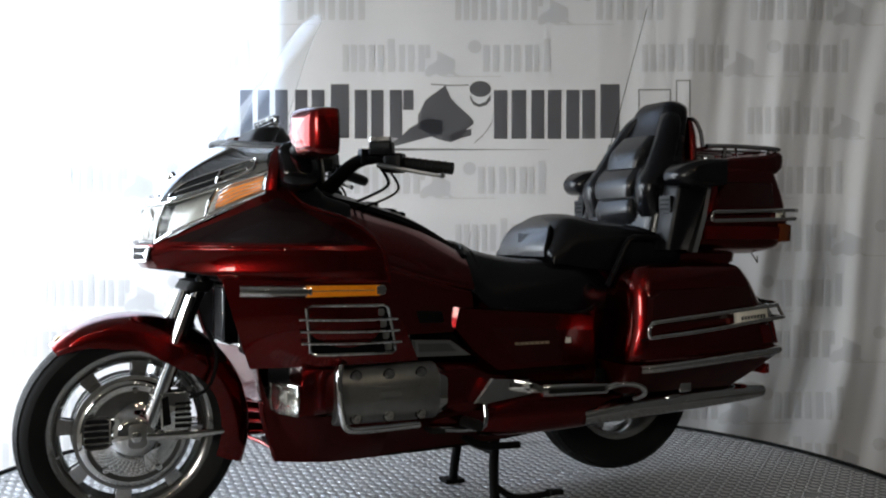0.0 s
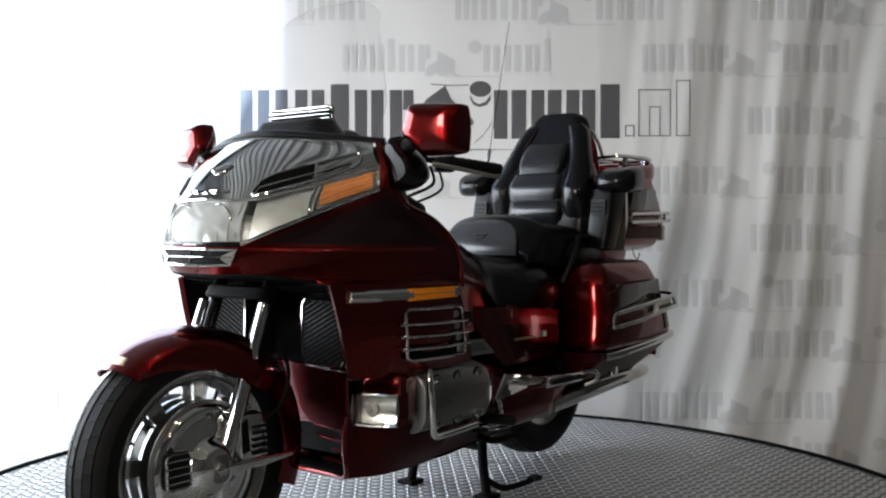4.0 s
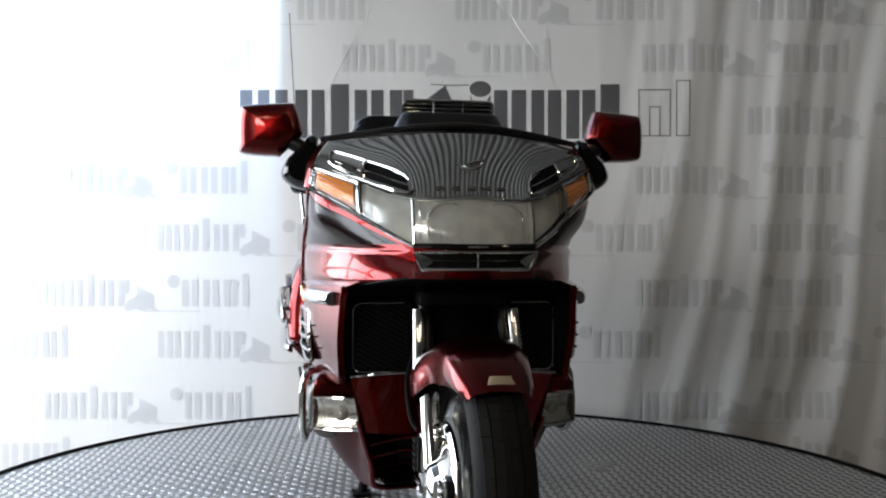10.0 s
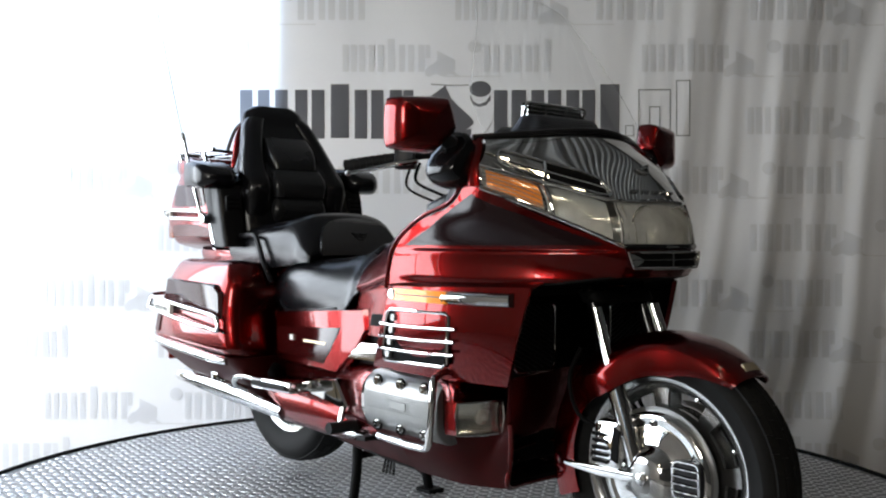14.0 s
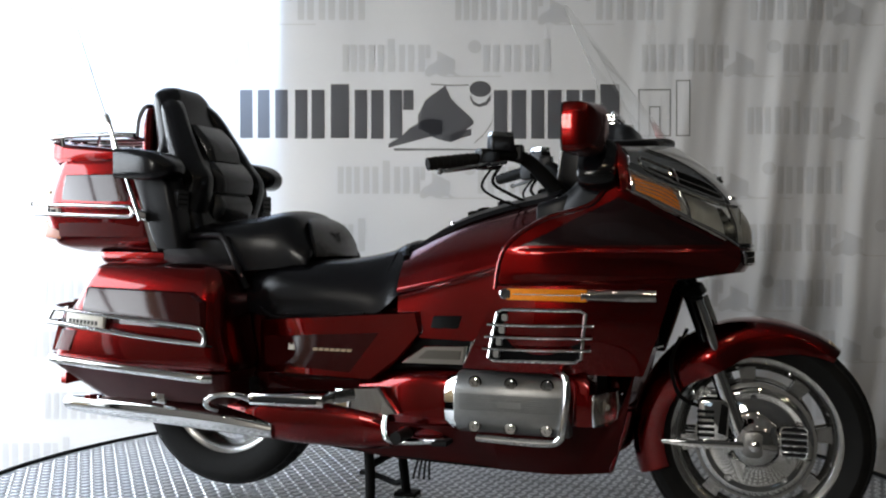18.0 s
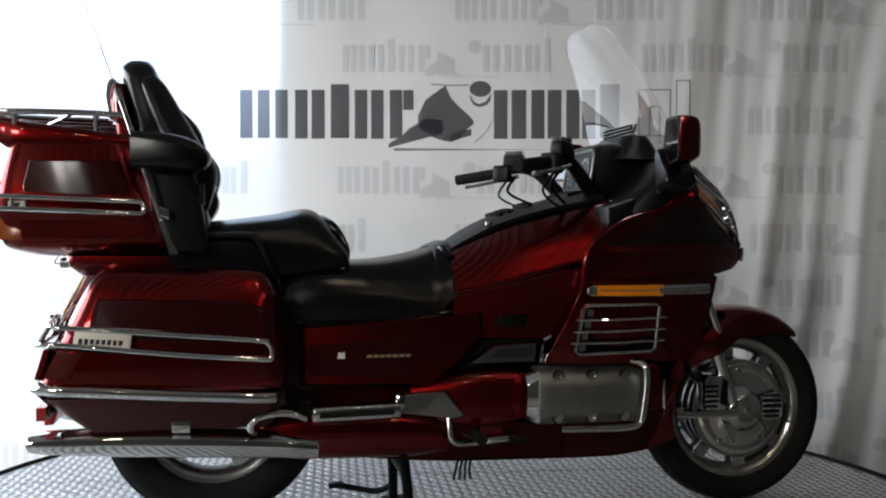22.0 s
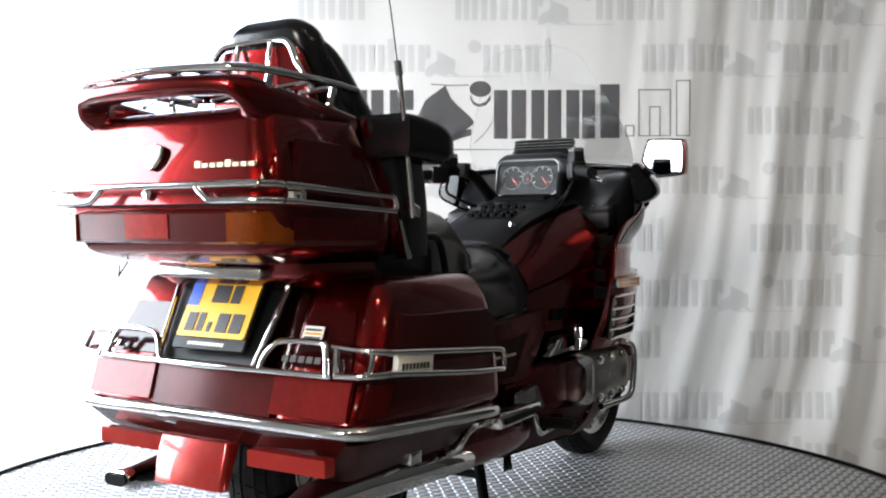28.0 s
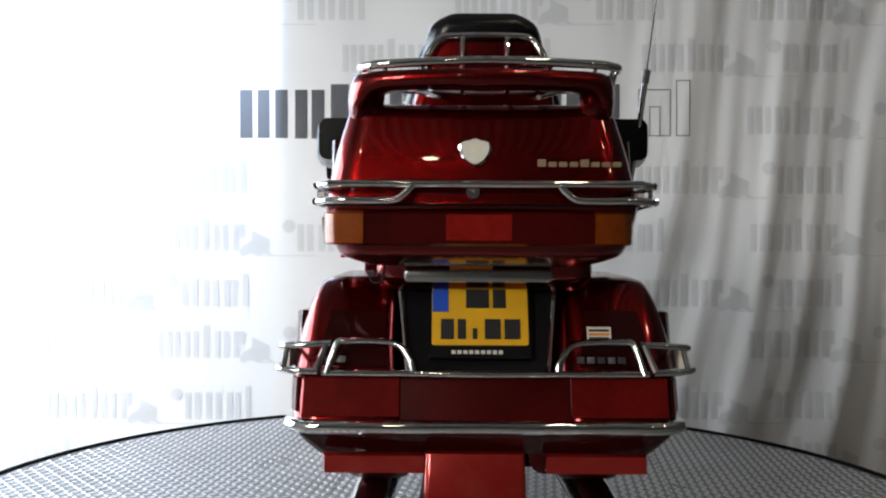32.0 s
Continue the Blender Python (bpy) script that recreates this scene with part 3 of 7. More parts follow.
for s in (-1, 1):
    part("brake_disc", ribbed_disc(FW, 0.085, 0.168, s * 0.062, s * 0.005), ALLOY, front_wheel, "polished steel brake disc")
    # chrome disc cover: a shallow bowl with a raised slotted window
    cover = part("disc_cover", lathe([(0.158, s * 0.066), (0.157, s * 0.076), (0.150, s * 0.083), (0.140, s * 0.085), (0.132, s * 0.081), (0.120, s * 0.081), (0.100, s * 0.088), (0.080, s * 0.091), (0.070, s * 0.098), (0.062, s * 0.112), (0.050, s * 0.121), (0.030, s * 0.127), (0.001, s * 0.129)], FW, 56), CHROME, front_wheel, "chrome brake disc cover")
    for ang in (6,):
        q = radians(ang)
        bx, bz = FW[0] + 0.105 * math.cos(q), FW[2] + 0.105 * math.sin(q)
        fr = block("y", [(s * 0.085, bx - 0.038, bx + 0.038, bz - 0.045, bz + 0.045, 0.014), (s * 0.101, bx - 0.036, bx + 0.036, bz - 0.043, bz + 0.043, 0.012)], 1)
        part("cover_window", fr, BLACK, front_wheel, "dark slotted vent")
        part("cover_window_frame", tube([(bx + a, s * 0.101, bz + b) for a, b in rounded(-0.036, 0.036, -0.043, 0.043, 0.014, 3)], 0.004, 6, 1, True), CHROME, front_wheel)
        for i in range(4):
            zz = bz - 0.027 + 0.018 * i
            part("cover_slat", tube([(bx - 0.036, s * 0.103, zz), (bx + 0.036, s * 0.103, zz)], 0.0035, 6, 1), CHROME, front_wheel)
    part("cover_wedge", prism([(FW[0] - 0.075, FW[2] - 0.035), (FW[0] - 0.020, FW[2] - 0.048), (FW[0] - 0.030, FW[2] - 0.110), (FW[0] - 0.042, FW[2] - 0.115)], s * 0.080, s * 0.104, 0.010), CHROME, front_wheel, "chrome wedge on the cover")
    for i in range(5):
        q = radians(72 * i + 20)
        part("rotor_bolt", bolt((FW[0] + 0.128 * math.cos(q), s * 0.083, FW[2] + 0.128 * math.sin(q)), 0.006, 0.008, s), CHROME, front_wheel)
    for i in range(18):
        q = radians(20 * i + 4)
        if i % 2:
            part("rim_stud", lathe([(0.001, 0), (0.006, 0), (0.005, s * 0.004), (0.001, s * 0.005)], (FW[0] + 0.214 * math.cos(q), s * 0.040, FW[2] + 0.214 * math.sin(q)), 8), CHROME, front_wheel)

# -- front fork --
TOP, AX = Vector((0.795, 0.0, 0.90)), Vector((1.005, 0.0, 0.322))
lean = (TOP - AX).normalized()


def on_fork(d, y, fwd=0.0):
    p = AX + lean * d
    return (p.x + fwd * lean.z, y, p.z - fwd * lean.x)


for s in (-1, 1):
    y = 0.098 * s
    leg = part("fork_leg", tube([on_fork(-0.01, y, -0.03), on_fork(0.05, y, -0.03), on_fork(0.31, y, -0.03)], 0.0235, 16, 1), CHROME, bike, "chromed fork slider")
    part("fork_tube", tube([on_fork(0.30, y, -0.03), on_fork(0.62, y, -0.03)], 0.0190, 14, 1), GLOSS, leg, "black fork tube")
    part("fork_shroud", tube([on_fork(0.275, s * 0.122, -0.012), on_fork(0.285, s * 0.122, -0.012), on_fork(0.425, s * 0.118, -0.012), on_fork(0.432, s * 0.118, -0.012)], 0.0215, 18, 1, ends=(0.016, 0.016)), CHROME, leg, "chrome shroud before the fork tube")
    part("axle_clamp", block("y", [(y - 0.03, 0.97, 1.03, 0.285, 0.36, 0.02), (y + 0.03, 0.97, 1.03, 0.285, 0.36, 0.02)], 1, soft=0.006), ALLOY, leg)
    part("axle_nut", lathe([(0.001, 0), (0.017, 0), (0.017, s * 0.012), (0.009, s * 0.016), (0.001, s * 0.016)], (1.005, 0.128 * s, 0.322), 6), CHROME, leg)
    caliper = part("brake_caliper", block("y", [(s * 0.070, 0.845, 0.940, 0.320, 0.450, 0.02), (s * 0.125, 0.850, 0.935, 0.325, 0.445, 0.018)], 1, soft=0.008), CHROME, bike, "chrome brake caliper cover with cooling fins")
    for i in range(5):
        part("caliper_fin", box(0.848, 0.895, min(s * 0.124, s * 0.131), max(s * 0.124, s * 0.131), 0.338 + 0.017 * i, 0.346 + 0.017 * i), MATT, caliper)
    part("caliper_window", prism([(0.905, 0.350), (0.928, 0.345), (0.933, 0.425), (0.915, 0.435)], s * 0.118, s * 0.129), MATT, caliper)
    part("torque_arm", block("x", [(0.750, min(y * 1.08, y * 1.28), max(y * 1.08, y * 1.28), 0.310, 0.322, 0.004), (0.86, min(y * 1.08, y * 1.3), max(y * 1.08, y * 1.3), 0.302, 0.326, 0.004), (0.995, min(y * 1.08, y * 1.3), max(y * 1.08, y * 1.3), 0.306, 0.330, 0.004)], 2), CHROME, bike, "chrome lower brace beside the front wheel")
    part("brake_hose", tube([(0.80, s * 0.12, 0.62), (0.775, s * 0.135, 0.54), (0.80, s * 0.128, 0.45), (0.86, s * 0.11, 0.42)], 0.006, 8, 5), MATT, bike)
part("fork_yoke", block("z", [(0.735, 0.785, 0.86, -0.12, 0.12, 0.03), (0.768, 0.775, 0.85, -0.12, 0.12, 0.03)], 1, soft=0.008), MATT, bike, "black fork yoke")

# -- front mudguard: an arched shell over the wheel, with a long tail and fork shrouds --


def mudguard():
    rings = []
    for i in range(37):
        a = radians(200 - (200 - 49) * i / 36)
        tail = max(0.0, (a - radians(150)) / radians(46))
        tip = max(0.0, (radians(80) - a) / radians(31))
        r = 0.342 - 0.002 * tip
        hw = 0.094 - 0.026 * tip ** 1.5 - 0.012 * tail
        skirt = 0.088 - 0.062 * tip + 0.0 * tail
        mid = math.exp(-((a - radians(118)) / radians(22)) ** 2)
        hw += 0.006 * mid
        low = hw + 0.034 * mid
        skirt += 0.030 * mid
        ring = []
        half = ((low * 1.02, -skirt), (low * 1.06, -skirt * 0.62), (low * 1.0, -0.020 - 0.018 * mid), (hw * 0.97, -0.014 - 0.004 * mid), (hw * 0.80, -0.003), (hw * 0.45, 0.005))
        for y, d in [(-a, b) for a, b in half] + [(0, 0.008)] + list(reversed(half)):
            ring.append((FW[0] + (r + d) * math.cos(a), y, FW[2] + (r + d) * math.sin(a)))
        rings.append(ring)
    return loft(rings, False, False)


guard = part("front_mudguard", mudguard(), RED, bike, "candy red front mudguard", 0.004, 60)
badge = moved(block("x", [(-0.010, -0.024, 0.024, -0.006, 0.004, 0.004), (0.011, -0.030, 0.030, -0.006, 0.004, 0.004)], 1), Matrix.Translation((1.2095, 0.004, 0.6035)) @ Matrix.Rotation(radians(46), 4, "Y"))
part("mudguard_badge", badge, GOLD, guard, "small gilt badge")

# -- fairing --
def ridge(p, u, v):
    """A flat band stands proud below the inset field, with a crisp step between."""
    w = min(1.0, 6 * min(u, 1 - u))
    step = min(1.0, max(0.0, (0.874 - p.z) / 0.010))
    lip = min(1.0, max(0.0, (0.800 - p.z) / 0.016))
    return Vector((p.x, p.y - (0.009 * step - 0.006 * lip) * w, p.z))


side = coons([(0.331, -0.380, 0.772), (0.55, -0.350, 0.777), (0.752, -0.275, 0.788), (0.875, -0.192, 0.798), (0.943, -0.138, 0.808)],
             [(0.650, -0.372, 1.075), (0.71, -0.358, 1.018), (0.80, -0.275, 0.958), (0.89, -0.198, 0.912), (0.956, -0.143, 0.880)],
             [(0.331, -0.380, 0.772), (0.350, -0.378, 0.870), (0.453, -0.372, 0.946), (0.590, -0.374, 0.990), (0.650, -0.372, 1.075)],
             [(0.943, -0.138, 0.808), (0.963, -0.140, 0.845), (0.956, -0.143, 0.880)], 40, 60, ridge)
def on_side(x, z, out):
    """A place on the fairing side at x and z, a little proud of it."""
    near = sorted(side[0], key=lambda q: (q[0] - x) ** 2 + (q[2] - z) ** 2)[:24]
    m, r = Matrix(((1e-9, 0, 0), (0, 1e-9, 0), (0, 0, 1e-9))), Vector((0, 0, 0))
    for q in near:
        b = Vector((1, q[0] - x, q[2] - z))
        k = math.exp(-(b.y * b.y + b.z * b.z) / 0.0009)
        r += b * (k * q[1])
        for a in range(3):
            for c in range(3):
                m[a][c] += k * b[a] * b[c]
    return (x, (m.inverted() @ r).x - out, z)


def inset_panel():
    a, b, c = Vector((0.392, 0.880, 0)), Vector((0.655, 1.012, 0)), Vector((0.925, 0.886, 0))
    n, v, f, row = 18, [], [], []
    for i in range(n + 1):
        row.append(len(v))
        for j in range(n + 1 - i):
            p = a + (b - a) * (i / n) + (c - a) * (j / n)
            v.append(on_side(p.x, p.y, 0.003))
    for i in range(n):
        for j in range(n - i):
            f.append((row[i] + j, row[i] + j + 1, row[i + 1] + j))
            if j < n - i - 1:
                f.append((row[i] + j + 1, row[i + 1] + j + 1, row[i + 1] + j))
    return v, f


inset = inset_panel()
for s, g in ((-1, side), (1, flip(side))):
    fs = part("fairing_side", g, RED, bike, "candy red fairing side with a sharp crease", 0.005, 50)
    edge = [(0.318, -0.384, 0.760), (0.345, -0.382, 0.872), (0.448, -0.376, 0.951), (0.585, -0.378, 0.997), (0.645, -0.377, 1.080)]
    part("fairing_edge_trim", tube([(x, -y * s, z) for x, y, z in edge], 0.006, 8, 6), RED, fs)
    part("fairing_inset", inset if s < 0 else flip(inset), FILM, fs, "dark two-tone inset panel", 0.003, 60)
chin = coons([(0.943, -0.138, 0.808), (0.964, -0.07, 0.807), (0.970, 0, 0.807), (0.964, 0.07, 0.807), (0.943, 0.138, 0.808)],
             [(0.956, -0.143, 0.882), (0.978, -0.07, 0.882), (0.984, 0, 0.882), (0.978, 0.07, 0.882), (0.956, 0.143, 0.882)],
             [(0.943, -0.138, 0.808), (0.963, -0.140, 0.845), (0.956, -0.143, 0.882)], [(0.943, 0.138, 0.808), (0.963, 0.140, 0.845), (0.956, 0.143, 0.882)], 20, 6)
nose = part("nose_panel", chin, RED, bike, "candy red nose under the headlamp", 0.005, 50)
under = coons([(0.70, -0.30, 0.770), (0.70, 0, 0.770), (0.70, 0.30, 0.770)], [(0.943, -0.138, 0.808), (0.970, 0, 0.807), (0.943, 0.138, 0.808)], [(0.70, -0.30, 0.770), (0.875, -0.208, 0.798), (0.943, -0.138, 0.808)], [(0.70, 0.30, 0.770), (0.875, 0.208, 0.798), (0.943, 0.138, 0.808)], 16, 8)
part("nose_underside", under, MATT, nose, thick=0.004)


def nose_line(y, z, out=0.0):
    return (0.990 - 1.35 * y * y - 0.10 * abs(z - 0.85) + out, y, z)


def slot(f, z):
    """A place across the tapering nose grille, f from -1 to 1."""
    return f * (0.128 + 0.019 * (z - 0.829) / 0.040), z


part("nose_grille_back", loft([[nose_line(*slot(-0.97 + 1.94 * i / 14, z), 0.004) for z in (0.830, 0.843, 0.856, 0.868)] for i in range(15)], False, False), MATT, nose, "black nose air slot", 0.003)
ring = [nose_line(*slot(f, z), 0.010) for f, z in [(-1 + i / 7, 0.869) for i in range(15)] + [(1, 0.849)] + [(1 - i / 7, 0.829) for i in range(15)] + [(-1, 0.849)]]
part("nose_grille_frame", tube(ring, 0.0042, 8, 1, True), CHROME, nose, "chrome nose grille frame")
part("nose_grille_bar", tube([nose_line(*slot(-0.95 + 1.9 * i / 14, 0.850), 0.010) for i in range(15)], 0.0016, 6, 1), SMOKE, nose)
part("nose_grille_post", tube([nose_line(0, 0.831, 0.008), nose_line(0, 0.868, 0.008)], 0.0028, 6, 1), CHROME, nose)
for s in (-1, 1):
    part("grille_corner", loft([[nose_line(*slot(s * f, 0.849 + d * k), 0.0085) for d in (-1, -0.35, 0.35, 1)] for f, k in ((0.76, 0.003), (0.88, 0.013), (0.99, 0.019))], False, False), CHROME, nose, "chrome grille corner", 0.002)

# -- lamp band: headlamp, clear corner lens, amber turn lens --
head = coons([(0.953, -0.142, 0.886), (0.983, -0.07, 0.886), (0.992, 0, 0.886), (0.983, 0.07, 0.886), (0.953, 0.142, 0.886)],
             [(0.925, -0.142, 0.990), (0.945, -0.07, 0.992), (0.954, 0, 0.992), (0.945, 0.07, 0.992), (0.925, 0.142, 0.990)],
             [(0.953, -0.142, 0.886), (0.943, -0.142, 0.94), (0.925, -0.142, 0.990)], [(0.953, 0.142, 0.886), (0.943, 0.142, 0.94), (0.925, 0.142, 0.990)], 20, 10,
             lambda p, u, v: Vector((p.x + 0.008 * math.sin(math.pi * v), p.y, p.z)))
lamp = part("headlamp", head, LAMP_GLASS, bike, "wide rectangular headlamp with hazy fluted glass", 0.0, 60)
lamp.visible_shadow = False
part("lamp_back", ([(x - 0.050, y * 0.97, 0.938 + (z - 0.938) * 0.95) for x, y, z in head[0]], head[1]), BOWL, lamp, "bright lamp reflector", 0.003)
for s in (-1, 1):
    bowl = [(0.014, 0.0), (0.022, 0.004), (0.034, 0.014), (0.046, 0.030), (0.050, 0.036)]
    part("reflector_bowl", moved(lathe([*bowl, *[(r + 0.002, y - 0.002) for r, y in reversed(bowl)]], (0, 0, 0), 24, True), Matrix.Translation((0.925, s * 0.066, 0.934)) @ Matrix.Rotation(radians(-90), 4, "Z")), BOWL, lamp)
    part("lamp_bulb", moved(lathe([(0.001, 0.032), (0.012, 0.030), (0.015, 0.022), (0.017, 0.0), (0.017, -0.004)], (0, 0, 0), 12), Matrix.Translation((0.925, s * 0.066, 0.934)) @ Matrix.Rotation(radians(-90), 4, "Z")), BLACK, lamp, "dark capped bulb")
    part("lamp_flute", tube([(0.960, s * 0.130, 0.90), (0.948, s * 0.130, 0.955), (0.934, s * 0.130, 0.985)], 0.0022, 6, 4), CLEAR, lamp)
for k in range(9):
    y = -0.112 + 0.028 * k
    part("lamp_flute", tube([(0.990 - 1.6 * y * y, y, 0.892), (0.981 - 1.5 * y * y, y, 0.938), (0.953 - 1.45 * y * y, y, 0.987)], 0.0016, 6, 5), CLEAR, lamp)
for s in (-1, 1):
    def m(l):
        return [(x, y * -s, z) for x, y, z in l]
    cl = coons(m([(0.835, -0.258, 0.958), (0.905, -0.205, 0.922), (0.951, -0.146, 0.886)]), m([(0.800, -0.258, 1.035), (0.865, -0.20, 1.016), (0.923, -0.146, 0.990)]), m([(0.835, -0.258, 0.958), (0.825, -0.260, 1.0), (0.800, -0.258, 1.035)]), m([(0.951, -0.146, 0.886), (0.941, -0.146, 0.94), (0.923, -0.146, 0.990)]), 10, 8)
    part("corner_lens", cl, TURN_GLASS, lamp, "clear corner lens", 0.0, 60)
    part("corner_reflector", ([(x - 0.028, y * 0.97, z) for x, y, z in cl[0]], cl[1]), LAMP, lamp, "", 0.002)
    am = coons(m([(0.690, -0.374, 1.030), (0.75, -0.330, 1.003), (0.830, -0.263, 0.962)]), m([(0.678, -0.366, 1.082), (0.73, -0.325, 1.062), (0.797, -0.263, 1.036)]), m([(0.690, -0.374, 1.030), (0.688, -0.372, 1.055), (0.678, -0.366, 1.082)]), m([(0.830, -0.263, 0.962), (0.820, -0.264, 1.0), (0.797, -0.263, 1.036)]), 10, 8)
    a1 = part("turn_lens", am, TURN_GLASS, bike, "clear ribbed turn signal lens over amber blocks", 0.0, 60)
    a1.visible_shadow = False
    part("turn_reflector", ([(x - 0.030, y * 0.975, z) for x, y, z in am[0]], am[1]), LAMP, a1, "bright turn lamp reflector", 0.002)
    for n0, n1 in ((1, 9),):
        vv = [Vector(am[0][i * 9 + j]) + Vector((-0.006, -0.002 * s, 0.0)) for i in range(n0, n1 + 1) for j in range(1, 8)]
        ff = [(i * 7 + j, (i + 1) * 7 + j, (i + 1) * 7 + j + 1, i * 7 + j + 1) for i in range(n1 - n0) for j in range(6)]
        part("amber_block", ([tuple(p) for p in vv], ff), AMBER, a1, "bright amber lens block", 0.003, 60)
    rim = [am[0][i * 9] for i in range(0, 11, 2)] + [am[0][90 + j] for j in (3, 6)] + [am[0][i * 9 + 8] for i in range(10, -1, -2)] + [am[0][j] for j in (6, 3)]
    part("turn_lens_rim", tube(rim, 0.004, 8, 2, True), CHROME, a1, "chrome lens rim")
    for i in range(5):
        f1 = i / 5 + 0.1
        p = [Vector(q) for q in m([(0.692, -0.377, 1.034 + 0.045 * f1), (0.762, -0.331, 1.008 + 0.05 * f1), (0.818 - 0.02 * f1, -0.270, 0.972 + 0.062 * f1)])]
        part("lens_rib", tube([tuple(q) for q in p], 0.0011, 6, 4), CLEAR, a1)
    fr = m([(0.690, -0.377, 1.026), (0.75, -0.333, 0.999), (0.832, -0.262, 0.955), (0.905, -0.208, 0.918), (0.956, -0.145, 0.882)])
    part("lamp_trim", tube(fr, 0.005, 8, 5), CHROME, lamp, "chrome lamp trim")
    part("lens_divider", tube(m([(0.834, -0.261, 0.958), (0.824, -0.263, 1.0), (0.800, -0.261, 1.037)]), 0.003, 8, 4), SMOKE, lamp)
    part("lens_divider", tube(m([(0.954, -0.145, 0.886), (0.946, -0.145, 0.94), (0.926, -0.145, 0.992)]), 0.003, 8, 4), SMOKE, lamp)
part("lamp_bottom_trim", tube([(0.956, -0.145, 0.882), (0.982, -0.07, 0.882), (0.988, 0, 0.882), (0.982, 0.07, 0.882), (0.956, 0.145, 0.882)], 0.0075, 8, 6), GLOSS, lamp)
part("lamp_mark", tube([(0.9952, -0.024, 0.881), (0.9957, 0, 0.881), (0.9952, 0.024, 0.881)], 0.0022, 6, 3), ALLOY, lamp, "small pale mark under the headlamp")

# -- brow: the chromed plate between lamps and windscreen --
brow_g = coons([(0.678, -0.366, 1.086), (0.80, -0.255, 1.040), (0.925, -0.142, 0.995), (0.956, 0, 0.996), (0.925, 0.142, 0.995), (0.80, 0.255, 1.040), (0.678, 0.366, 1.086)],
               [(0.640, -0.318, 1.160), (0.690, -0.22, 1.172), (0.735, -0.10, 1.182), (0.748, 0, 1.185), (0.735, 0.10, 1.182), (0.690, 0.22, 1.172), (0.640, 0.318, 1.160)],
               [(0.678, -0.366, 1.086), (0.665, -0.345, 1.125), (0.640, -0.318, 1.160)], [(0.678, 0.366, 1.086), (0.665, 0.345, 1.125), (0.640, 0.318, 1.160)], 48, 14,
               lambda p, u, v: Vector((p.x + 0.012 * math.sin(math.pi * v), p.y, p.z + 0.007 * math.sin(math.pi * v) * math.exp(-(p.y / 0.14) ** 2))))
brow = part("brow_plate", brow_g, BROW, bike, "chromed plate over the headlamp", 0.004, 60)


def on_brow(y, z, out=0.0):
    """A place over the brow plate at y and z, lifted along its normal."""
    near = sorted(brow_g[0], key=lambda q: (q[1] - y) ** 2 + (q[2] - z) ** 2)[:16]
    m, r = Matrix(((1e-9, 0, 0), (0, 1e-9, 0), (0, 0, 1e-9))), Vector((0, 0, 0))
    for q in near:
        b = Vector((1, q[1] - y, q[2] - z))
        k = math.exp(-(b.y * b.y + b.z * b.z) / 0.0004)
        r += b * (k * q[0])
        for a in range(3):
            for c in range(3):
                m[a][c] += k * b[a] * b[c]
    fit = m.inverted() @ r
    return tuple(Vector((fit.x, y, z)) + Vector((1, -fit.y, -fit.z)).normalized() * out)


part("brow_trim", tube([(0.678, -0.368, 1.086), (0.80, -0.257, 1.040), (0.925, -0.144, 0.996), (0.958, 0, 0.997), (0.925, 0.144, 0.996), (0.80, 0.257, 1.040), (0.678, 0.368, 1.086)], 0.005, 8, 6), CHROME, brow)
part("brow_top_trim", tube([(0.645, -0.322, 1.163), (0.696, -0.22, 1.174), (0.742, -0.10, 1.184), (0.756, 0, 1.187), (0.742, 0.10, 1.184), (0.696, 0.22, 1.174), (0.645, 0.322, 1.163)], 0.0032, 8, 6), CHROME, brow)
SCOOP = [(0.140, 1.014), (0.147, 1.041), (0.174, 1.064), (0.235, 1.090), (0.300, 1.115), (0.318, 1.118), (0.326, 1.105), (0.318, 1.085), (0.255, 1.049), (0.185, 1.015), (0.160, 1.007), (0.147, 1.007)]
for s in (-1, 1):
    loop = [on_brow(s * p.x, p.y, 0.005) for p in catmull([(a, b, 0) for a, b in SCOOP + SCOOP[:1]], 4)[:-1]]
    rows = []
    for k in range(11):
        f = k / 10
        lo, hi = Vector((0.150 + 0.096 * f, 1.010 + 0.038 * f)), Vector((0.152 + 0.086 * f, 1.041 + 0.047 * min(1, f * 1.15 + 0.02 * k * (1 - f))))
        rows.append([on_brow(s * q.x, q.y, 0.0035) for q in (lo, lo.lerp(hi, 0.33), lo.lerp(hi, 0.67), hi)])
    sc = part("air_scoop", loft(rows, False, False), MATT, brow, "black oval air scoop", 0.002)
    part("scoop_rim", tube(loop, 0.0040, 8, 1, True), CHROME, sc, "chrome scoop rim")
    part("scoop_bar", tube([on_brow(s * (0.150 + 0.020 * k), 1.024 + 0.0088 * k, 0.006) for k in range(9)], 0.0026, 8, 2), CHROME, sc, "chrome bar across the scoop")
    part("scoop_post", tube([on_brow(s * 0.240, 1.088, 0.006), on_brow(s * 0.247, 1.068, 0.008), on_brow(s * 0.253, 1.050, 0.006)], 0.0045, 8, 3), CHROME, sc)
    part("scoop_well", loft([[on_brow(s * (0.262 + 0.045 * k / 4), 1.066 + 0.026 * k / 4 + d, 0.0035) for d in (0.0, 0.008 - 0.001 * k)] for k in range(5)], False, False), MATT, sc, "", 0.002)
for i in range(5):
    y0 = -0.088 + 0.036 * i
    part("badge_bar", tube([on_brow(y0, 1.017, 0.004), on_brow(y0 + 0.020, 1.017, 0.004)], 0.0046, 6, 1), CHROME, brow)
emb = []
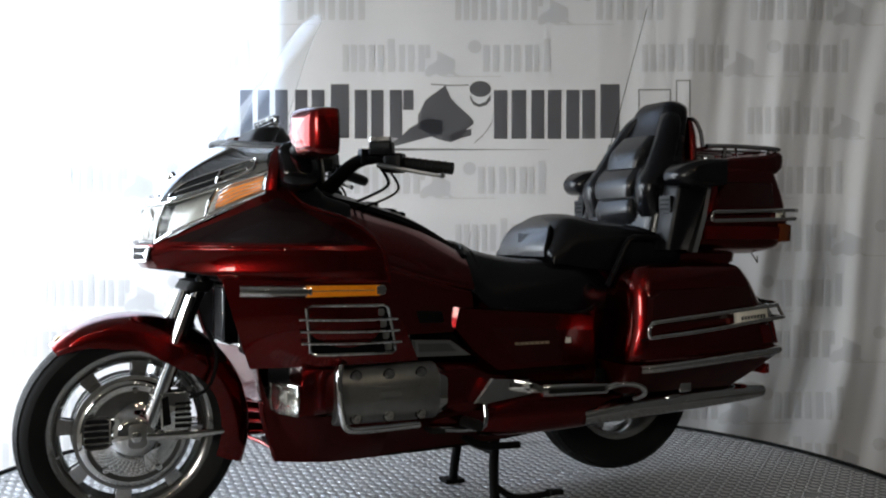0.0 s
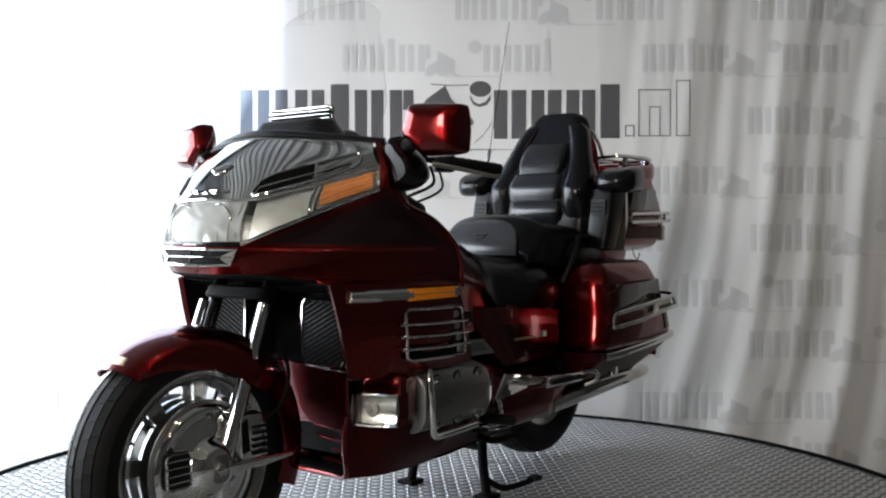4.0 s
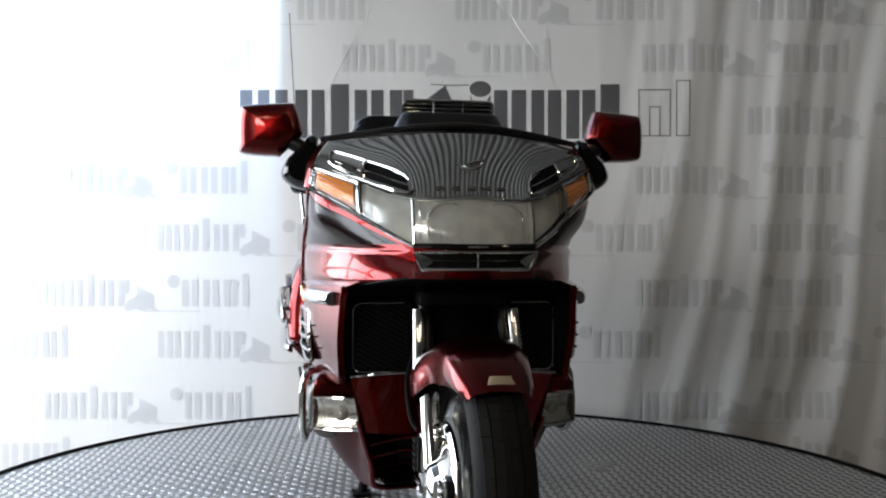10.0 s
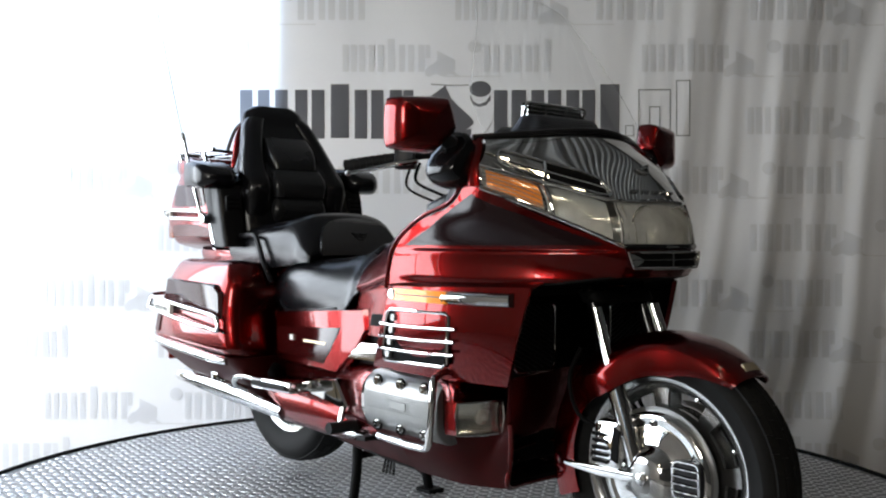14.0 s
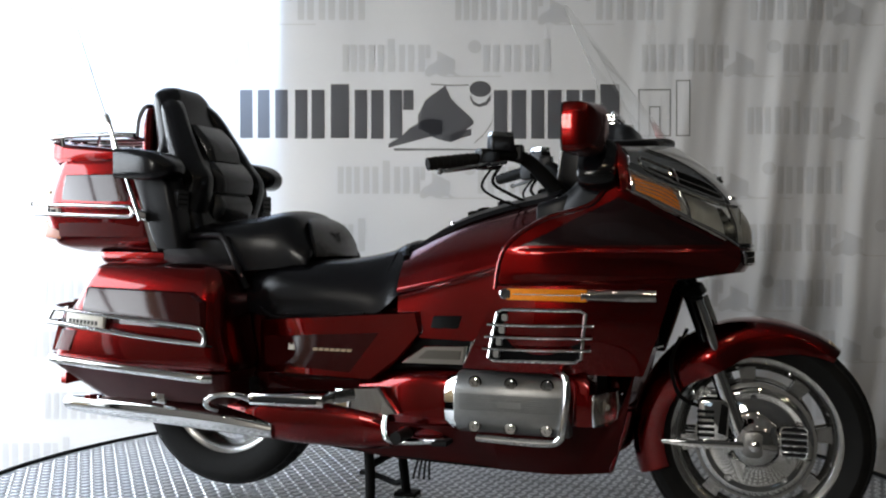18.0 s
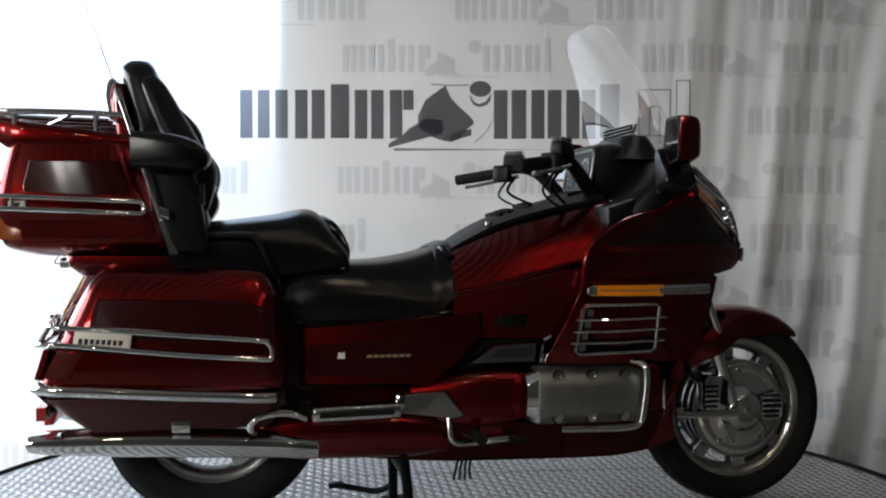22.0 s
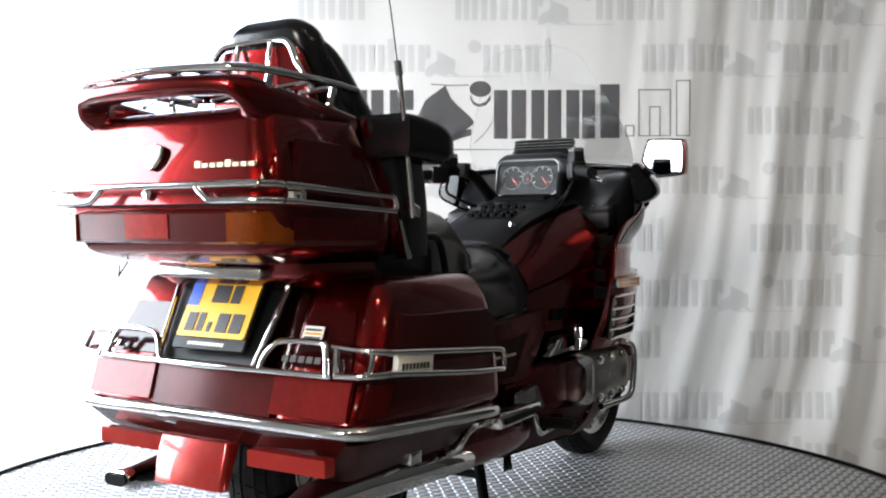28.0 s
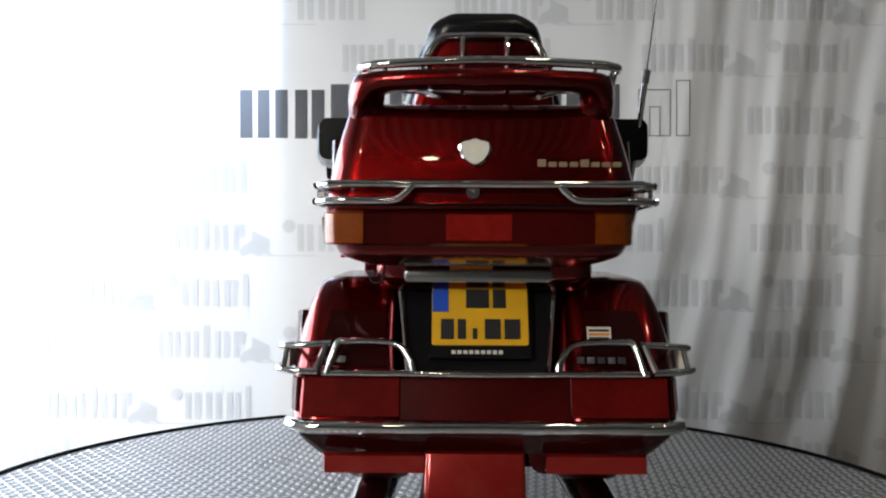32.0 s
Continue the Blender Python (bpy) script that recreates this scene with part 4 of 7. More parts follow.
for i in range(12):
    a = radians(-150 + 150 * i / 11)
    emb.append(on_brow(0.032 * math.cos(a), 1.088 + 0.022 * math.sin(a), 0.005))
part("brow_emblem", merge(tube(emb, 0.004, 8, 1), tube([on_brow(-0.012, 1.075, 0.006), on_brow(0.012, 1.082, 0.006), on_brow(0.034, 1.086, 0.006)], 0.006, 8, 2)), CHROME, brow, "chrome wing emblem")

# -- windscreen --


def screen():
    v, f = [], []
    nu, nv = 28, 24
    for j in range(nv + 1):
        b = j / nv
        z = 1.165 + 0.435 * b
        w = 0.335 if b < 0.2 else 0.335 - 0.125 * ((b - 0.2) / 0.6) ** 1.2 if b < 0.8 else 0.210 * math.sqrt(max(0.0, 1 - ((b - 0.8) / 0.2) ** 2.2 * 0.80))
        for i in range(nu + 1):
            y = w * (2 * i / nu - 1)
            x = 0.760 - 0.73 * (z - 1.185) - (1.0 - 0.6 * b) * y * y
            v.append((x, y, z))
    for j in range(nv):
        for i in range(nu):
            a = j * (nu + 1) + i
            f.append((a, a + 1, a + nu + 2, a + nu + 1))
    rim = [v[j * (nu + 1)] for j in range(nv + 1)] + v[nv * (nu + 1) + 1:nv * (nu + 1) + nu] + [v[j * (nu + 1) + nu] for j in range(nv, -1, -1)]
    return (v, f), rim


sg, srim = screen()
shield = part("windscreen", sg, SCREEN, bike, "tall clear acrylic windscreen", 0.0, 180)
shield.visible_shadow = False
edge_ob = part("windscreen_edge", tube(srim, 0.0009, 6, 1), EDGE, shield, "faint cut edge of the windscreen")
edge_ob.visible_shadow = False
part("windscreen_base", tube([(0.628, -0.345, 1.158), (0.70, -0.22, 1.172), (0.745, -0.10, 1.184), (0.760, 0, 1.188), (0.745, 0.10, 1.184), (0.70, 0.22, 1.172), (0.628, 0.345, 1.158)], 0.008, 8, 6), BLACK, shield, "black windscreen strip")
dome = part("windscreen_vent", block("z", [(1.155, 0.50, 0.70, -0.175, 0.175, 0.06), (1.19, 0.53, 0.675, -0.155, 0.155, 0.06), (1.225, 0.555, 0.655, -0.135, 0.135, 0.045), (1.235, 0.56, 0.645, -0.128, 0.128, 0.04)], 3), BLACK, bike, "black cowl with a louvred chrome air vent behind the screen")
part("vent_frame", tube([(0.585 + 0.35 * (z - 1.23), y, z) for y, z in rounded(-0.122, 0.122, 1.228, 1.272, 0.012, 3)], 0.005, 8, 1, True), CHROME, dome)
for i in range(3):
    z = 1.239 + 0.011 * i
    part("vent_louvre", block("y", [(-0.12, 0.578, 0.605, z - 0.001, z + 0.002, 0.001), (0.12, 0.578, 0.605, z - 0.001, z + 0.002, 0.001)], 1), CHROME, dome)
part("vent_back", box(0.583, 0.587, -0.12, 0.12, 1.228, 1.272), MATT, dome)
for y in (-0.04, 0.04):
    part("vent_post", tube([(0.59, y, 1.228), (0.60, y, 1.272)], 0.003, 6, 1), CHROME, dome)

# -- dashboard and cockpit --
dash = part("dashboard", block("x", [(0.43, -0.29, 0.29, 0.86, 0.995, 0.05), (0.51, -0.335, 0.335, 0.86, 1.04, 0.05), (0.60, -0.355, 0.355, 0.92, 1.13, 0.05), (0.655, -0.33, 0.33, 1.0, 1.155, 0.04)], 3), BLACK, bike, "black plastic dashboard")
part("instrument_hood", block("x", [(0.455, -0.135, 0.135, 1.045, 1.195, 0.035), (0.50, -0.142, 0.142, 1.03, 1.215, 0.04), (0.60, -0.135, 0.135, 1.04, 1.20, 0.04)], 2), BLACK, dash, "black instrument hood")
part("instrument_glass", moved(block("x", [(-0.006, -0.122, 0.122, -0.062, 0.062, 0.025), (0.0, -0.122, 0.122, -0.062, 0.062, 0.025)], 1), Matrix.Translation((0.455, 0, 1.120)) @ Matrix.Rotation(radians(8), 4, "Y")), DIAL, dash, "round dials behind bright glass")
part("instrument_rim", moved(tube([(-0.008, a, b) for a, b in rounded(-0.126, 0.126, -0.066, 0.066, 0.03, 4)], 0.005, 8, 1, True), Matrix.Translation((0.455, 0, 1.120)) @ Matrix.Rotation(radians(8), 4, "Y")), ALLOY, dash, "silver instrument rim")
for y, r in ((-0.060, 0.043), (0.060, 0.043), (0.0, 0.022)):
    turn = Matrix.Translation((0.4475, y, 1.120)) @ Matrix.Rotation(radians(8), 4, "Y") @ Matrix.Rotation(radians(90), 4, "Z")
    part("dial", moved(lathe([(0.001, 0.0), (r * 0.95, 0.0), (r * 0.95, 0.002), (0.001, 0.0022)], (0, 0, 0), 28), turn), INK, dash, "black dial face")
    part("dial_ring", moved(lathe([(r, 0), (r, 0.003), (r * 0.94, 0.003), (r * 0.94, 0)], (0, 0, 0), 28, True), turn), ALLOY, dash)
    for k in range(7):
        q = radians(-30 + 40 * k)
        part("dial_mark", moved(tube([(r * 0.72 * math.cos(q), 0.003, r * 0.72 * math.sin(q)), (r * 0.88 * math.cos(q), 0.003, r * 0.88 * math.sin(q))], 0.0012, 4, 1), turn), PALE, dash)
    part("dial_needle", moved(tube([(0, 0.004, 0), (-r * 0.5, 0.004, -r * 0.6)], 0.0013, 4, 1), turn), REFLEX, dash)
for s in (-1, 1):
    part("glove_pocket", block("x", [(0.42, min(s * 0.17, s * 0.33), max(s * 0.17, s * 0.33), 0.93, 1.000, 0.02), (0.52, min(s * 0.17, s * 0.33), max(s * 0.17, s * 0.33), 0.93, 1.025, 0.02)], 1, soft=0.01), BLACK, dash)
    part("pocket_lock", lathe([(0.001, 0), (0.011, 0), (0.010, 0.004), (0.001, 0.005)], (0, 0, 0), 12), CHROME, dash).matrix_basis = Matrix.Translation((0.47, s * 0.25, 1.014)) @ Matrix.Rotation(radians(90), 4, "X")
    # inner fairing cheek with the red edge and small vents seen from behind
    ck = part("inner_fairing_cheek", coons([(0.40, s * 0.27, 0.66), (0.345, s * 0.372, 0.66)], [(0.60, s * 0.30, 1.00), (0.585, s * 0.372, 0.985)], [(0.40, s * 0.27, 0.66), (0.42, s * 0.28, 0.85), (0.60, s * 0.30, 1.00)], [(0.345, s * 0.372, 0.66), (0.36, s * 0.372, 0.88), (0.585, s * 0.372, 0.985)], 8, 14), RED, bike, "red inner fairing panel with black vents", 0.005, 60)
    for z, x in ((0.888, 0.402), (0.832, 0.382), (0.772, 0.366), (0.712, 0.358)):
        part("cheek_vent", block("x", [(x - 0.012, min(s * 0.285, s * 0.356), max(s * 0.285, s * 0.356), z - 0.021, z + 0.021, 0.006), (x + 0.02, min(s * 0.285, s * 0.356), max(s * 0.285, s * 0.356), z - 0.021, z + 0.021, 0.006)], 1), MATT, ck)

# -- mirrors on black stalks --
for s in (-1, 1):
    flap = [(0.352, 1.165), (0.376, 1.172), (0.400, 1.140), (0.430, 1.112), (0.446, 1.082), (0.446, 1.058), (0.420, 1.036), (0.385, 1.026), (0.368, 1.030), (0.362, 1.06), (0.354, 1.11)]
    w = part("mirror_mount", polyloft([(0.556, 0.86), (0.562, 0.94), (0.580, 1.0), (0.615, 0.98), (0.640, 0.86), (0.652, 0.70)], [(s * y, z) for y, z in flap], 2), GLOSS, bike, "black plastic mirror mount flap")
    edge = catmull([(0.643, s * 0.322, 1.164), (0.668, s * 0.349, 1.126), (0.680, s * 0.370, 1.086), (0.690, s * 0.378, 1.030)], 4)
    part("mount_edge", loft([[p, p + Vector((-0.010, s * 0.010, 0)), p + Vector((-0.024, s * 0.012, 0)), p + Vector((-0.036, s * 0.004, 0))] for p in edge], False, False), RED, w, "red corner of the fairing", 0.004)
    mo = [(0.561, 1.205), (0.556, 1.240), (0.540, 1.250), (0.430, 1.256), (0.410, 1.245), (0.393, 1.190), (0.396, 1.168), (0.446, 1.120), (0.462, 1.115), (0.545, 1.121), (0.560, 1.140)]
    mo = [(s * y, z) for y, z in mo]
    toe = Matrix(((1, -0.20 * s, 0, 0.094), (0, 1, 0, 0), (0, 0, 1, 0), (0, 0, 0, 1)))
    mr = part("mirror", moved(polyloft([(0.556, 0.95), (0.558, 0.99), (0.575, 1.0), (0.595, 0.985), (0.608, 0.94), (0.617, 0.87), (0.624, 0.77), (0.629, 0.62), (0.632, 0.45), (0.634, 0.25), (0.6345, 0.03)], mo), toe), RED, bike, "candy red mirror housing", 0.0, 50)
    part("mirror_glass", moved(polyloft([(0.5525, 0.86), (0.5575, 0.86)], mo), toe), MIRROR, mr, "mirror glass")
    rim_v, rim_f = moved(polyloft([(0.5540, 0.955), (0.5535, 0.87)], mo), toe)
    part("mirror_rim", (rim_v, rim_f[:-2]), BLACK, mr, "black mirror rim", 0.003)
    part("mirror_neck", tube([(0.612, s * 0.375, 1.115), (0.608, s * 0.400, 1.140), (0.60, s * 0.43, 1.155)], 0.020, 10, 4), BLACK, mr)

# -- handlebars --
for s in (-1, 1):
    bar = part("handlebar", tube([(0.485, s * 0.125, 0.995), (0.425, s * 0.15, 1.06), (0.365, s * 0.18, 1.125), (0.315, s * 0.225, 1.145), (0.262, s * 0.272, 1.135), (0.20, s * 0.32, 1.122), (0.125, s * 0.380, 1.110)], 0.0135, 12, 6, ends=(0.026, 0.011)), MATT, bike, "black handlebar")
    part("grip", tube([(0.235, s * 0.293, 1.128), (0.20, s * 0.32, 1.122), (0.119, s * 0.386, 1.109)], 0.0185, 14, 4), RUBBER, bar, "ribbed black rubber grip")
    for i in range(6):
        f1 = 0.15 + 0.13 * i
        part("grip_rib", tube([(0.235 - 0.116 * f1, s * (0.293 + 0.093 * f1), 1.128 - 0.019 * f1), (0.230 - 0.116 * f1, s * (0.297 + 0.093 * f1), 1.127 - 0.019 * f1)], 0.0198, 14, 1), RUBBER, bar)
    part("switch_block", moved(block("x", [(-0.03, -0.026, 0.026, -0.030, 0.030, 0.010), (0.03, -0.026, 0.026, -0.030, 0.030, 0.010)], 1, soft=0.006), Matrix.Translation((0.262, s * 0.272, 1.128)) @ Matrix.Rotation(radians(-s * 40), 4, "Z")), BLACK, bar)
    part("reservoir", moved(block("z", [(-0.02, -0.038, 0.038, -0.022, 0.022, 0.008), (0.022, -0.036, 0.036, -0.020, 0.020, 0.008)], 1, soft=0.004), Matrix.Translation((0.298, s * 0.255, 1.172)) @ Matrix.Rotation(radians(-s * 40), 4, "Z")), BLACK, bar, "black fluid reservoir")
    part("reservoir_lid", moved(block("z", [(0, -0.036, 0.036, -0.020, 0.020, 0.008), (0.012, -0.033, 0.033, -0.018, 0.018, 0.006)], 1), Matrix.Translation((0.298, s * 0.255, 1.195)) @ Matrix.Rotation(radians(-s * 40), 4, "Z")), CHROME, bar, "chrome reservoir lid")
    part("lever", tube([(0.318, s * 0.272, 1.120), (0.27, s * 0.325, 1.108), (0.19, s * 0.385, 1.090), (0.165, s * 0.405, 1.086)], 0.006, 8, 5, ends=(0.008, 0.005)), CHROME if s < 0 else ALLOY, bar, "polished lever")
    part("lever_ball", lathe([(0.001, -0.009), (0.007, -0.006), (0.009, 0), (0.007, 0.006), (0.001, 0.009)], (0.163, s * 0.406, 1.086), 10), ALLOY, bar)
    part("cable", tube([(0.30, s * 0.25, 1.115), (0.27, s * 0.24, 1.065), (0.31, s * 0.19, 1.03), (0.37, s * 0.13, 1.00)], 0.005, 6, 6), MATT, bar)
    part("cable", tube([(0.28, s * 0.265, 1.11), (0.24, s * 0.25, 1.05), (0.29, s * 0.20, 1.01), (0.36, s * 0.15, 0.985)], 0.004, 6, 6), MATT, bar)
    part("clutch_box", moved(block("x", [(-0.022, -0.02, 0.02, -0.024, 0.024, 0.006), (0.022, -0.02, 0.02, -0.024, 0.024, 0.006)], 1, soft=0.004), Matrix.Translation((0.33, s * 0.205, 1.150))), BLACK, bar)
part("handlebar_clamp", block("x", [(0.37, -0.11, 0.11, 0.99, 1.05, 0.02), (0.45, -0.11, 0.11, 0.99, 1.06, 0.02)], 1, soft=0.01), MATT, bike, "black handlebar clamp")

# -- shelter (the tank shape between seat and dash) --


def halfloft(stations, n=5, k=3):
    """A body mirrored across the middle plane. A station: x and half outlines of (y, z) from top centre outward and down."""
    cols = []
    m = len(stations[0][1])
    for j in range(m):
        cols.append(catmull([(x, pr[j][0], pr[j][1]) for x, pr in stations], n))
    rings = []
    for i in range(len(cols[0])):
        half = catmull([c[i] for c in cols], k)
        ring = [Vector((p.x, -p.y, p.z)) for p in reversed(half)] + half[1:]
        rings.append(ring)
    return loft(rings, False, False)


def shelter_side(x, top, y1, y2, y3, z1, crease):
    """One station of the shelter: rounded shoulder, a proud crease, then the lower flank."""
    return x, [(0, top), (y1, top - 0.007), (y2, z1), (y3 - 0.004, crease + 0.022), (y3 + 0.004, crease), (y3 - 0.007, crease - 0.016), (y3 - 0.002, crease - 0.07), (y3 + 0.004, 0.60)]


shelter = part("fuel_shelter", halfloft([shelter_side(-0.03, 0.862, 0.12, 0.190, 0.232, 0.812, 0.735), shelter_side(0.13, 0.940, 0.13, 0.218, 0.262, 0.868, 0.772), shelter_side(0.30, 0.993, 0.14, 0.245, 0.290, 0.918, 0.818), shelter_side(0.46, 1.035, 0.17, 0.280, 0.330, 0.960, 0.862)]), RED, bike, "candy red shelter panels around the tank", 0.004, 50)
pad = part("console_pad", halfloft([(-0.02, [(0, 0.872), (0.07, 0.870), (0.125, 0.860)]), (0.13, [(0, 0.956), (0.08, 0.954), (0.145, 0.938)]), (0.30, [(0, 1.010), (0.09, 1.008), (0.165, 0.990)]), (0.46, [(0, 1.052), (0.12, 1.048), (0.20, 1.022)])]), BLACK, bike, "black console with radio keys", 0.014, 60)
for i in range(5):
    for y in (-0.075, -0.045, -0.015, 0.015, 0.045, 0.075):
        x = 0.155 + 0.032 * i
        z = 0.972 + (x - 0.13) * 0.32 - 0.05 * abs(y)
        if i in (0, 1, 3):
            part("console_key", moved(block("z", [(-0.004, -0.010, 0.010, -0.011, 0.011, 0.003), (0.006, -0.008, 0.008, -0.009, 0.009, 0.003)], 1), Matrix.Translation((x, y, z)) @ Matrix.Rotation(radians(-19), 4, "Y")), MATT, pad)
part("ignition_lock", moved(lathe([(0.014, 0), (0.014, 0.01), (0.001, 0.011)], (0, 0, 0), 14), Matrix.Translation((0.11, -0.11, 0.940)) @ Matrix.Rotation(radians(90), 4, "X")), CHROME, pad)
for s in (-1, 1):
    part("shelter_vent", prism([(0.091, 0.633), (0.202, 0.633), (0.210, 0.674), (0.099, 0.668)], s * 0.262, s * 0.274, 0.004), MATT, shelter)

# -- engine and lower bodywork --
engine = part("engine", block("x", [(-0.08, -0.20, 0.20, 0.28, 0.62, 0.04), (0.10, -0.24, 0.24, 0.27, 0.66, 0.04), (0.46, -0.27, 0.27, 0.28, 0.72, 0.04), (0.525, -0.25, 0.25, 0.30, 0.74, 0.04)], 2), MATT, bike, "black flat engine block")
for s in (-1, 1):
    lo, hi = sorted((s * 0.25, s * 0.372))
    # the left bank of the flat engine sits further back
    o = -0.058 if s > 0 else -0.012
    cyl = part("valve_cover", block("x", [(0.205 + o, lo, hi, 0.345, 0.520, 0.06), (0.535 + o, lo, hi, 0.345, 0.520, 0.06)], 1, 7, soft=0.008), ALLOY, bike, "grey cast aluminium valve cover")
    for x in (0.268 + o, 0.372 + o, 0.475 + o):
        for z in (0.494, 0.371):
            rec = part("bolt_recess", lathe([(0.001, 0), (0.019, 0), (0.019, s * 0.003), (0.014, s * 0.004), (0.001, s * 0.0035)], (x, s * 0.361, z), 16), MATT, cyl)
            part("cover_bolt", bolt((x, s * 0.365, z), 0.0105, 0.009, s), CHROME, cyl)
    for z in (0.418, 0.424, 0.430, 0.436, 0.442, 0.448, 0.454, 0.460):
        part("cover_rib", tube([(0.225 + o, s * 0.3725, z), (0.512 + o, s * 0.3725, z)], 0.0014, 6, 1), ALLOY, cyl)
    part("cover_badge", prism([(0.335 + o, 0.428), (0.405 + o, 0.428), (0.405 + o, 0.446), (0.335 + o, 0.446)], s * 0.371, s * 0.375), ALLOY, cyl)
    part("cover_end", block("x", [(0.175 + o, min(s * 0.26, s * 0.355), max(s * 0.26, s * 0.355), 0.36, 0.50, 0.05), (0.212 + o, min(s * 0.26, s * 0.365), max(s * 0.26, s * 0.365), 0.35, 0.512, 0.03)], 2), CHROME, cyl, "chrome end cap")
    # engine guard
    part("engine_guard", tube([(0.275 + o, s * 0.366, 0.338), (0.46 + o, s * 0.378, 0.338), (0.512 + o, s * 0.384, 0.350), (0.526 + o, s * 0.388, 0.39), (0.536 + o, s * 0.388, 0.48), (0.528 + o, s * 0.376, 0.525), (0.50 + o, s * 0.335, 0.535)], 0.0105, 12, 6), CHROME, bike, "chrome engine guard bar")
    # lower cowl
    top = [(0.331, 0.374, 0.770), (0.55, 0.370, 0.774), (0.793, 0.300, 0.780)]
    bot = [(0.212, 0.345, 0.530), (0.45, 0.350, 0.528), (0.714, 0.300, 0.525)]
    cow = part("lower_cowl", coons([(x, s * y, z) for x, y, z in bot], [(x, s * y, z) for x, y, z in top], [(0.212, s * 0.345, 0.530), (0.275, s * 0.368, 0.65), (0.331, s * 0.374, 0.770)], [(0.714, s * 0.300, 0.525), (0.757, s * 0.308, 0.65), (0.793, s * 0.300, 0.780)], 24, 16, lambda p, u, v: Vector((p.x, p.y + s * 0.010 * math.sin(math.pi * v) * math.sin(math.pi * u), p.z))), RED, bike, "candy red lower fairing", 0.005, 60)
    # vent grille: chrome frame, dark well and slats on the cowl
    gp = [(0.298, 0.560), (0.556, 0.564), (0.570, 0.705), (0.328, 0.703)]

    def on_cowl(x, z, out):
        return (x, s * (0.372 - 0.35 * max(0, x - 0.50) ** 1.2 - 0.10 * max(0, 0.62 - z) + out), z)

    gv = part("cowl_grille", ([on_cowl(x, z, 0.006) for x, z in gp], [(0, 1, 2, 3)]), MESHY, bike, "black air outlet with chrome slats", 0.006)
    path = []
    for i in range(4):
        a, b = Vector((*gp[i], 0)), Vector((*gp[(i + 1) % 4], 0))
        path += [a.lerp(b, 0.06), a.lerp(b, 0.5), a.lerp(b, 0.94)]
    part("grille_frame", tube([on_cowl(p.x, p.y, 0.012) for p in path], 0.0055, 8, 1, True), CHROME, gv, "chrome grille frame")
    for i in range(3):
        z = 0.593 + 0.034 * i
        x0, x1 = 0.296 + 0.007 * i, 0.574 + 0.004 * i
        part("grille_slat", tube([on_cowl(x0 - 0.012, z, 0.016), on_cowl(0.43, z, 0.018), on_cowl(x1 + 0.010, z + 0.004, 0.018)], 0.0042, 8, 3), CHROME, gv)
    for i in range(4):
        z = 0.578 + 0.034 * i
        part("grille_spacer", block("y", [(s * 0.374, 0.312 + 0.008 * i, 0.332 + 0.008 * i, z - 0.010, z + 0.012, 0.005), (s * 0.384, 0.314 + 0.008 * i, 0.330 + 0.008 * i, z - 0.008, z + 0.010, 0.004)], 1), ALLOY, gv)
    # side marker strip
    mk = part("side_marker", prism([(0.345, 0.736), (0.355, 0.731), (0.575, 0.730), (0.575, 0.763), (0.355, 0.762), (0.345, 0.757)], s * 0.368, s * 0.390, 0.004), AMBER, bike, "amber side marker lamp in a chrome strip")
    part("marker_cap", prism([(0.333, 0.740), (0.345, 0.732), (0.366, 0.734), (0.366, 0.760), (0.345, 0.762), (0.333, 0.754)], s * 0.368, s * 0.391, 0.004), CHROME, mk)
    v2 = [(0.560, s * 0.372), (0.660, s * 0.352), (0.752, s * 0.318)]
    strip = loft([[(x, y, 0.729), (x, y + s * 0.012, 0.730), (x, y + s * 0.019, 0.736), (x, y + s * 0.021, 0.747), (x, y + s * 0.018, 0.758), (x, y + s * 0.010, 0.764), (x, y, 0.765)] for x, y in [(p.x, p.y) for p in catmull([(a, b, 0) for a, b in v2], 5)]])
    part("marker_strip", strip, CHROME, mk, "chrome strip")
    part("marker_rib", tube([(0.37, s * 0.389, 0.747), (0.57, s * 0.389, 0.747)], 0.002, 6, 1), CHROME, mk)
    # cowl crease under the fairing
    part("cowl_lip", coons([(0.320, s * 0.384, 0.768), (0.55, s * 0.372, 0.772), (0.80, s * 0.292, 0.779)], [(0.335, s * 0.372, 0.790), (0.55, s * 0.345, 0.793), (0.80, s * 0.245, 0.796)], [(0.320, s * 0.384, 0.768), (0.335, s * 0.372, 0.790)], [(0.80, s * 0.292, 0.779), (0.80, s * 0.245, 0.796)], 16, 3), RED, cow, thick=0.003)
    # fog lamp pod
    pod = part("fog_lamp_pod", block("x", [(0.467, min(s * 0.22, s * 0.335), max(s * 0.22, s * 0.335), 0.375, 0.535, 0.04), (0.567, min(s * 0.225, s * 0.362), max(s * 0.225, s * 0.362), 0.380, 0.530, 0.03), (0.582, min(s * 0.235, s * 0.358), max(s * 0.235, s * 0.358), 0.386, 0.482, 0.02)], 3), RED, bike, "candy red pod with a fog lamp")
    lens = [(0.635, 0.245), (0.622, 0.30), (0.594, 0.357)]
    fl = part("fog_lamp", loft([[(x, s * y, 0.393), (x + 0.006, s * y, 0.432), (x, s * y, 0.471)] for x, y in lens], False, False), TURN_GLASS, pod, "rectangular fog lamp")
    fl.visible_shadow = False
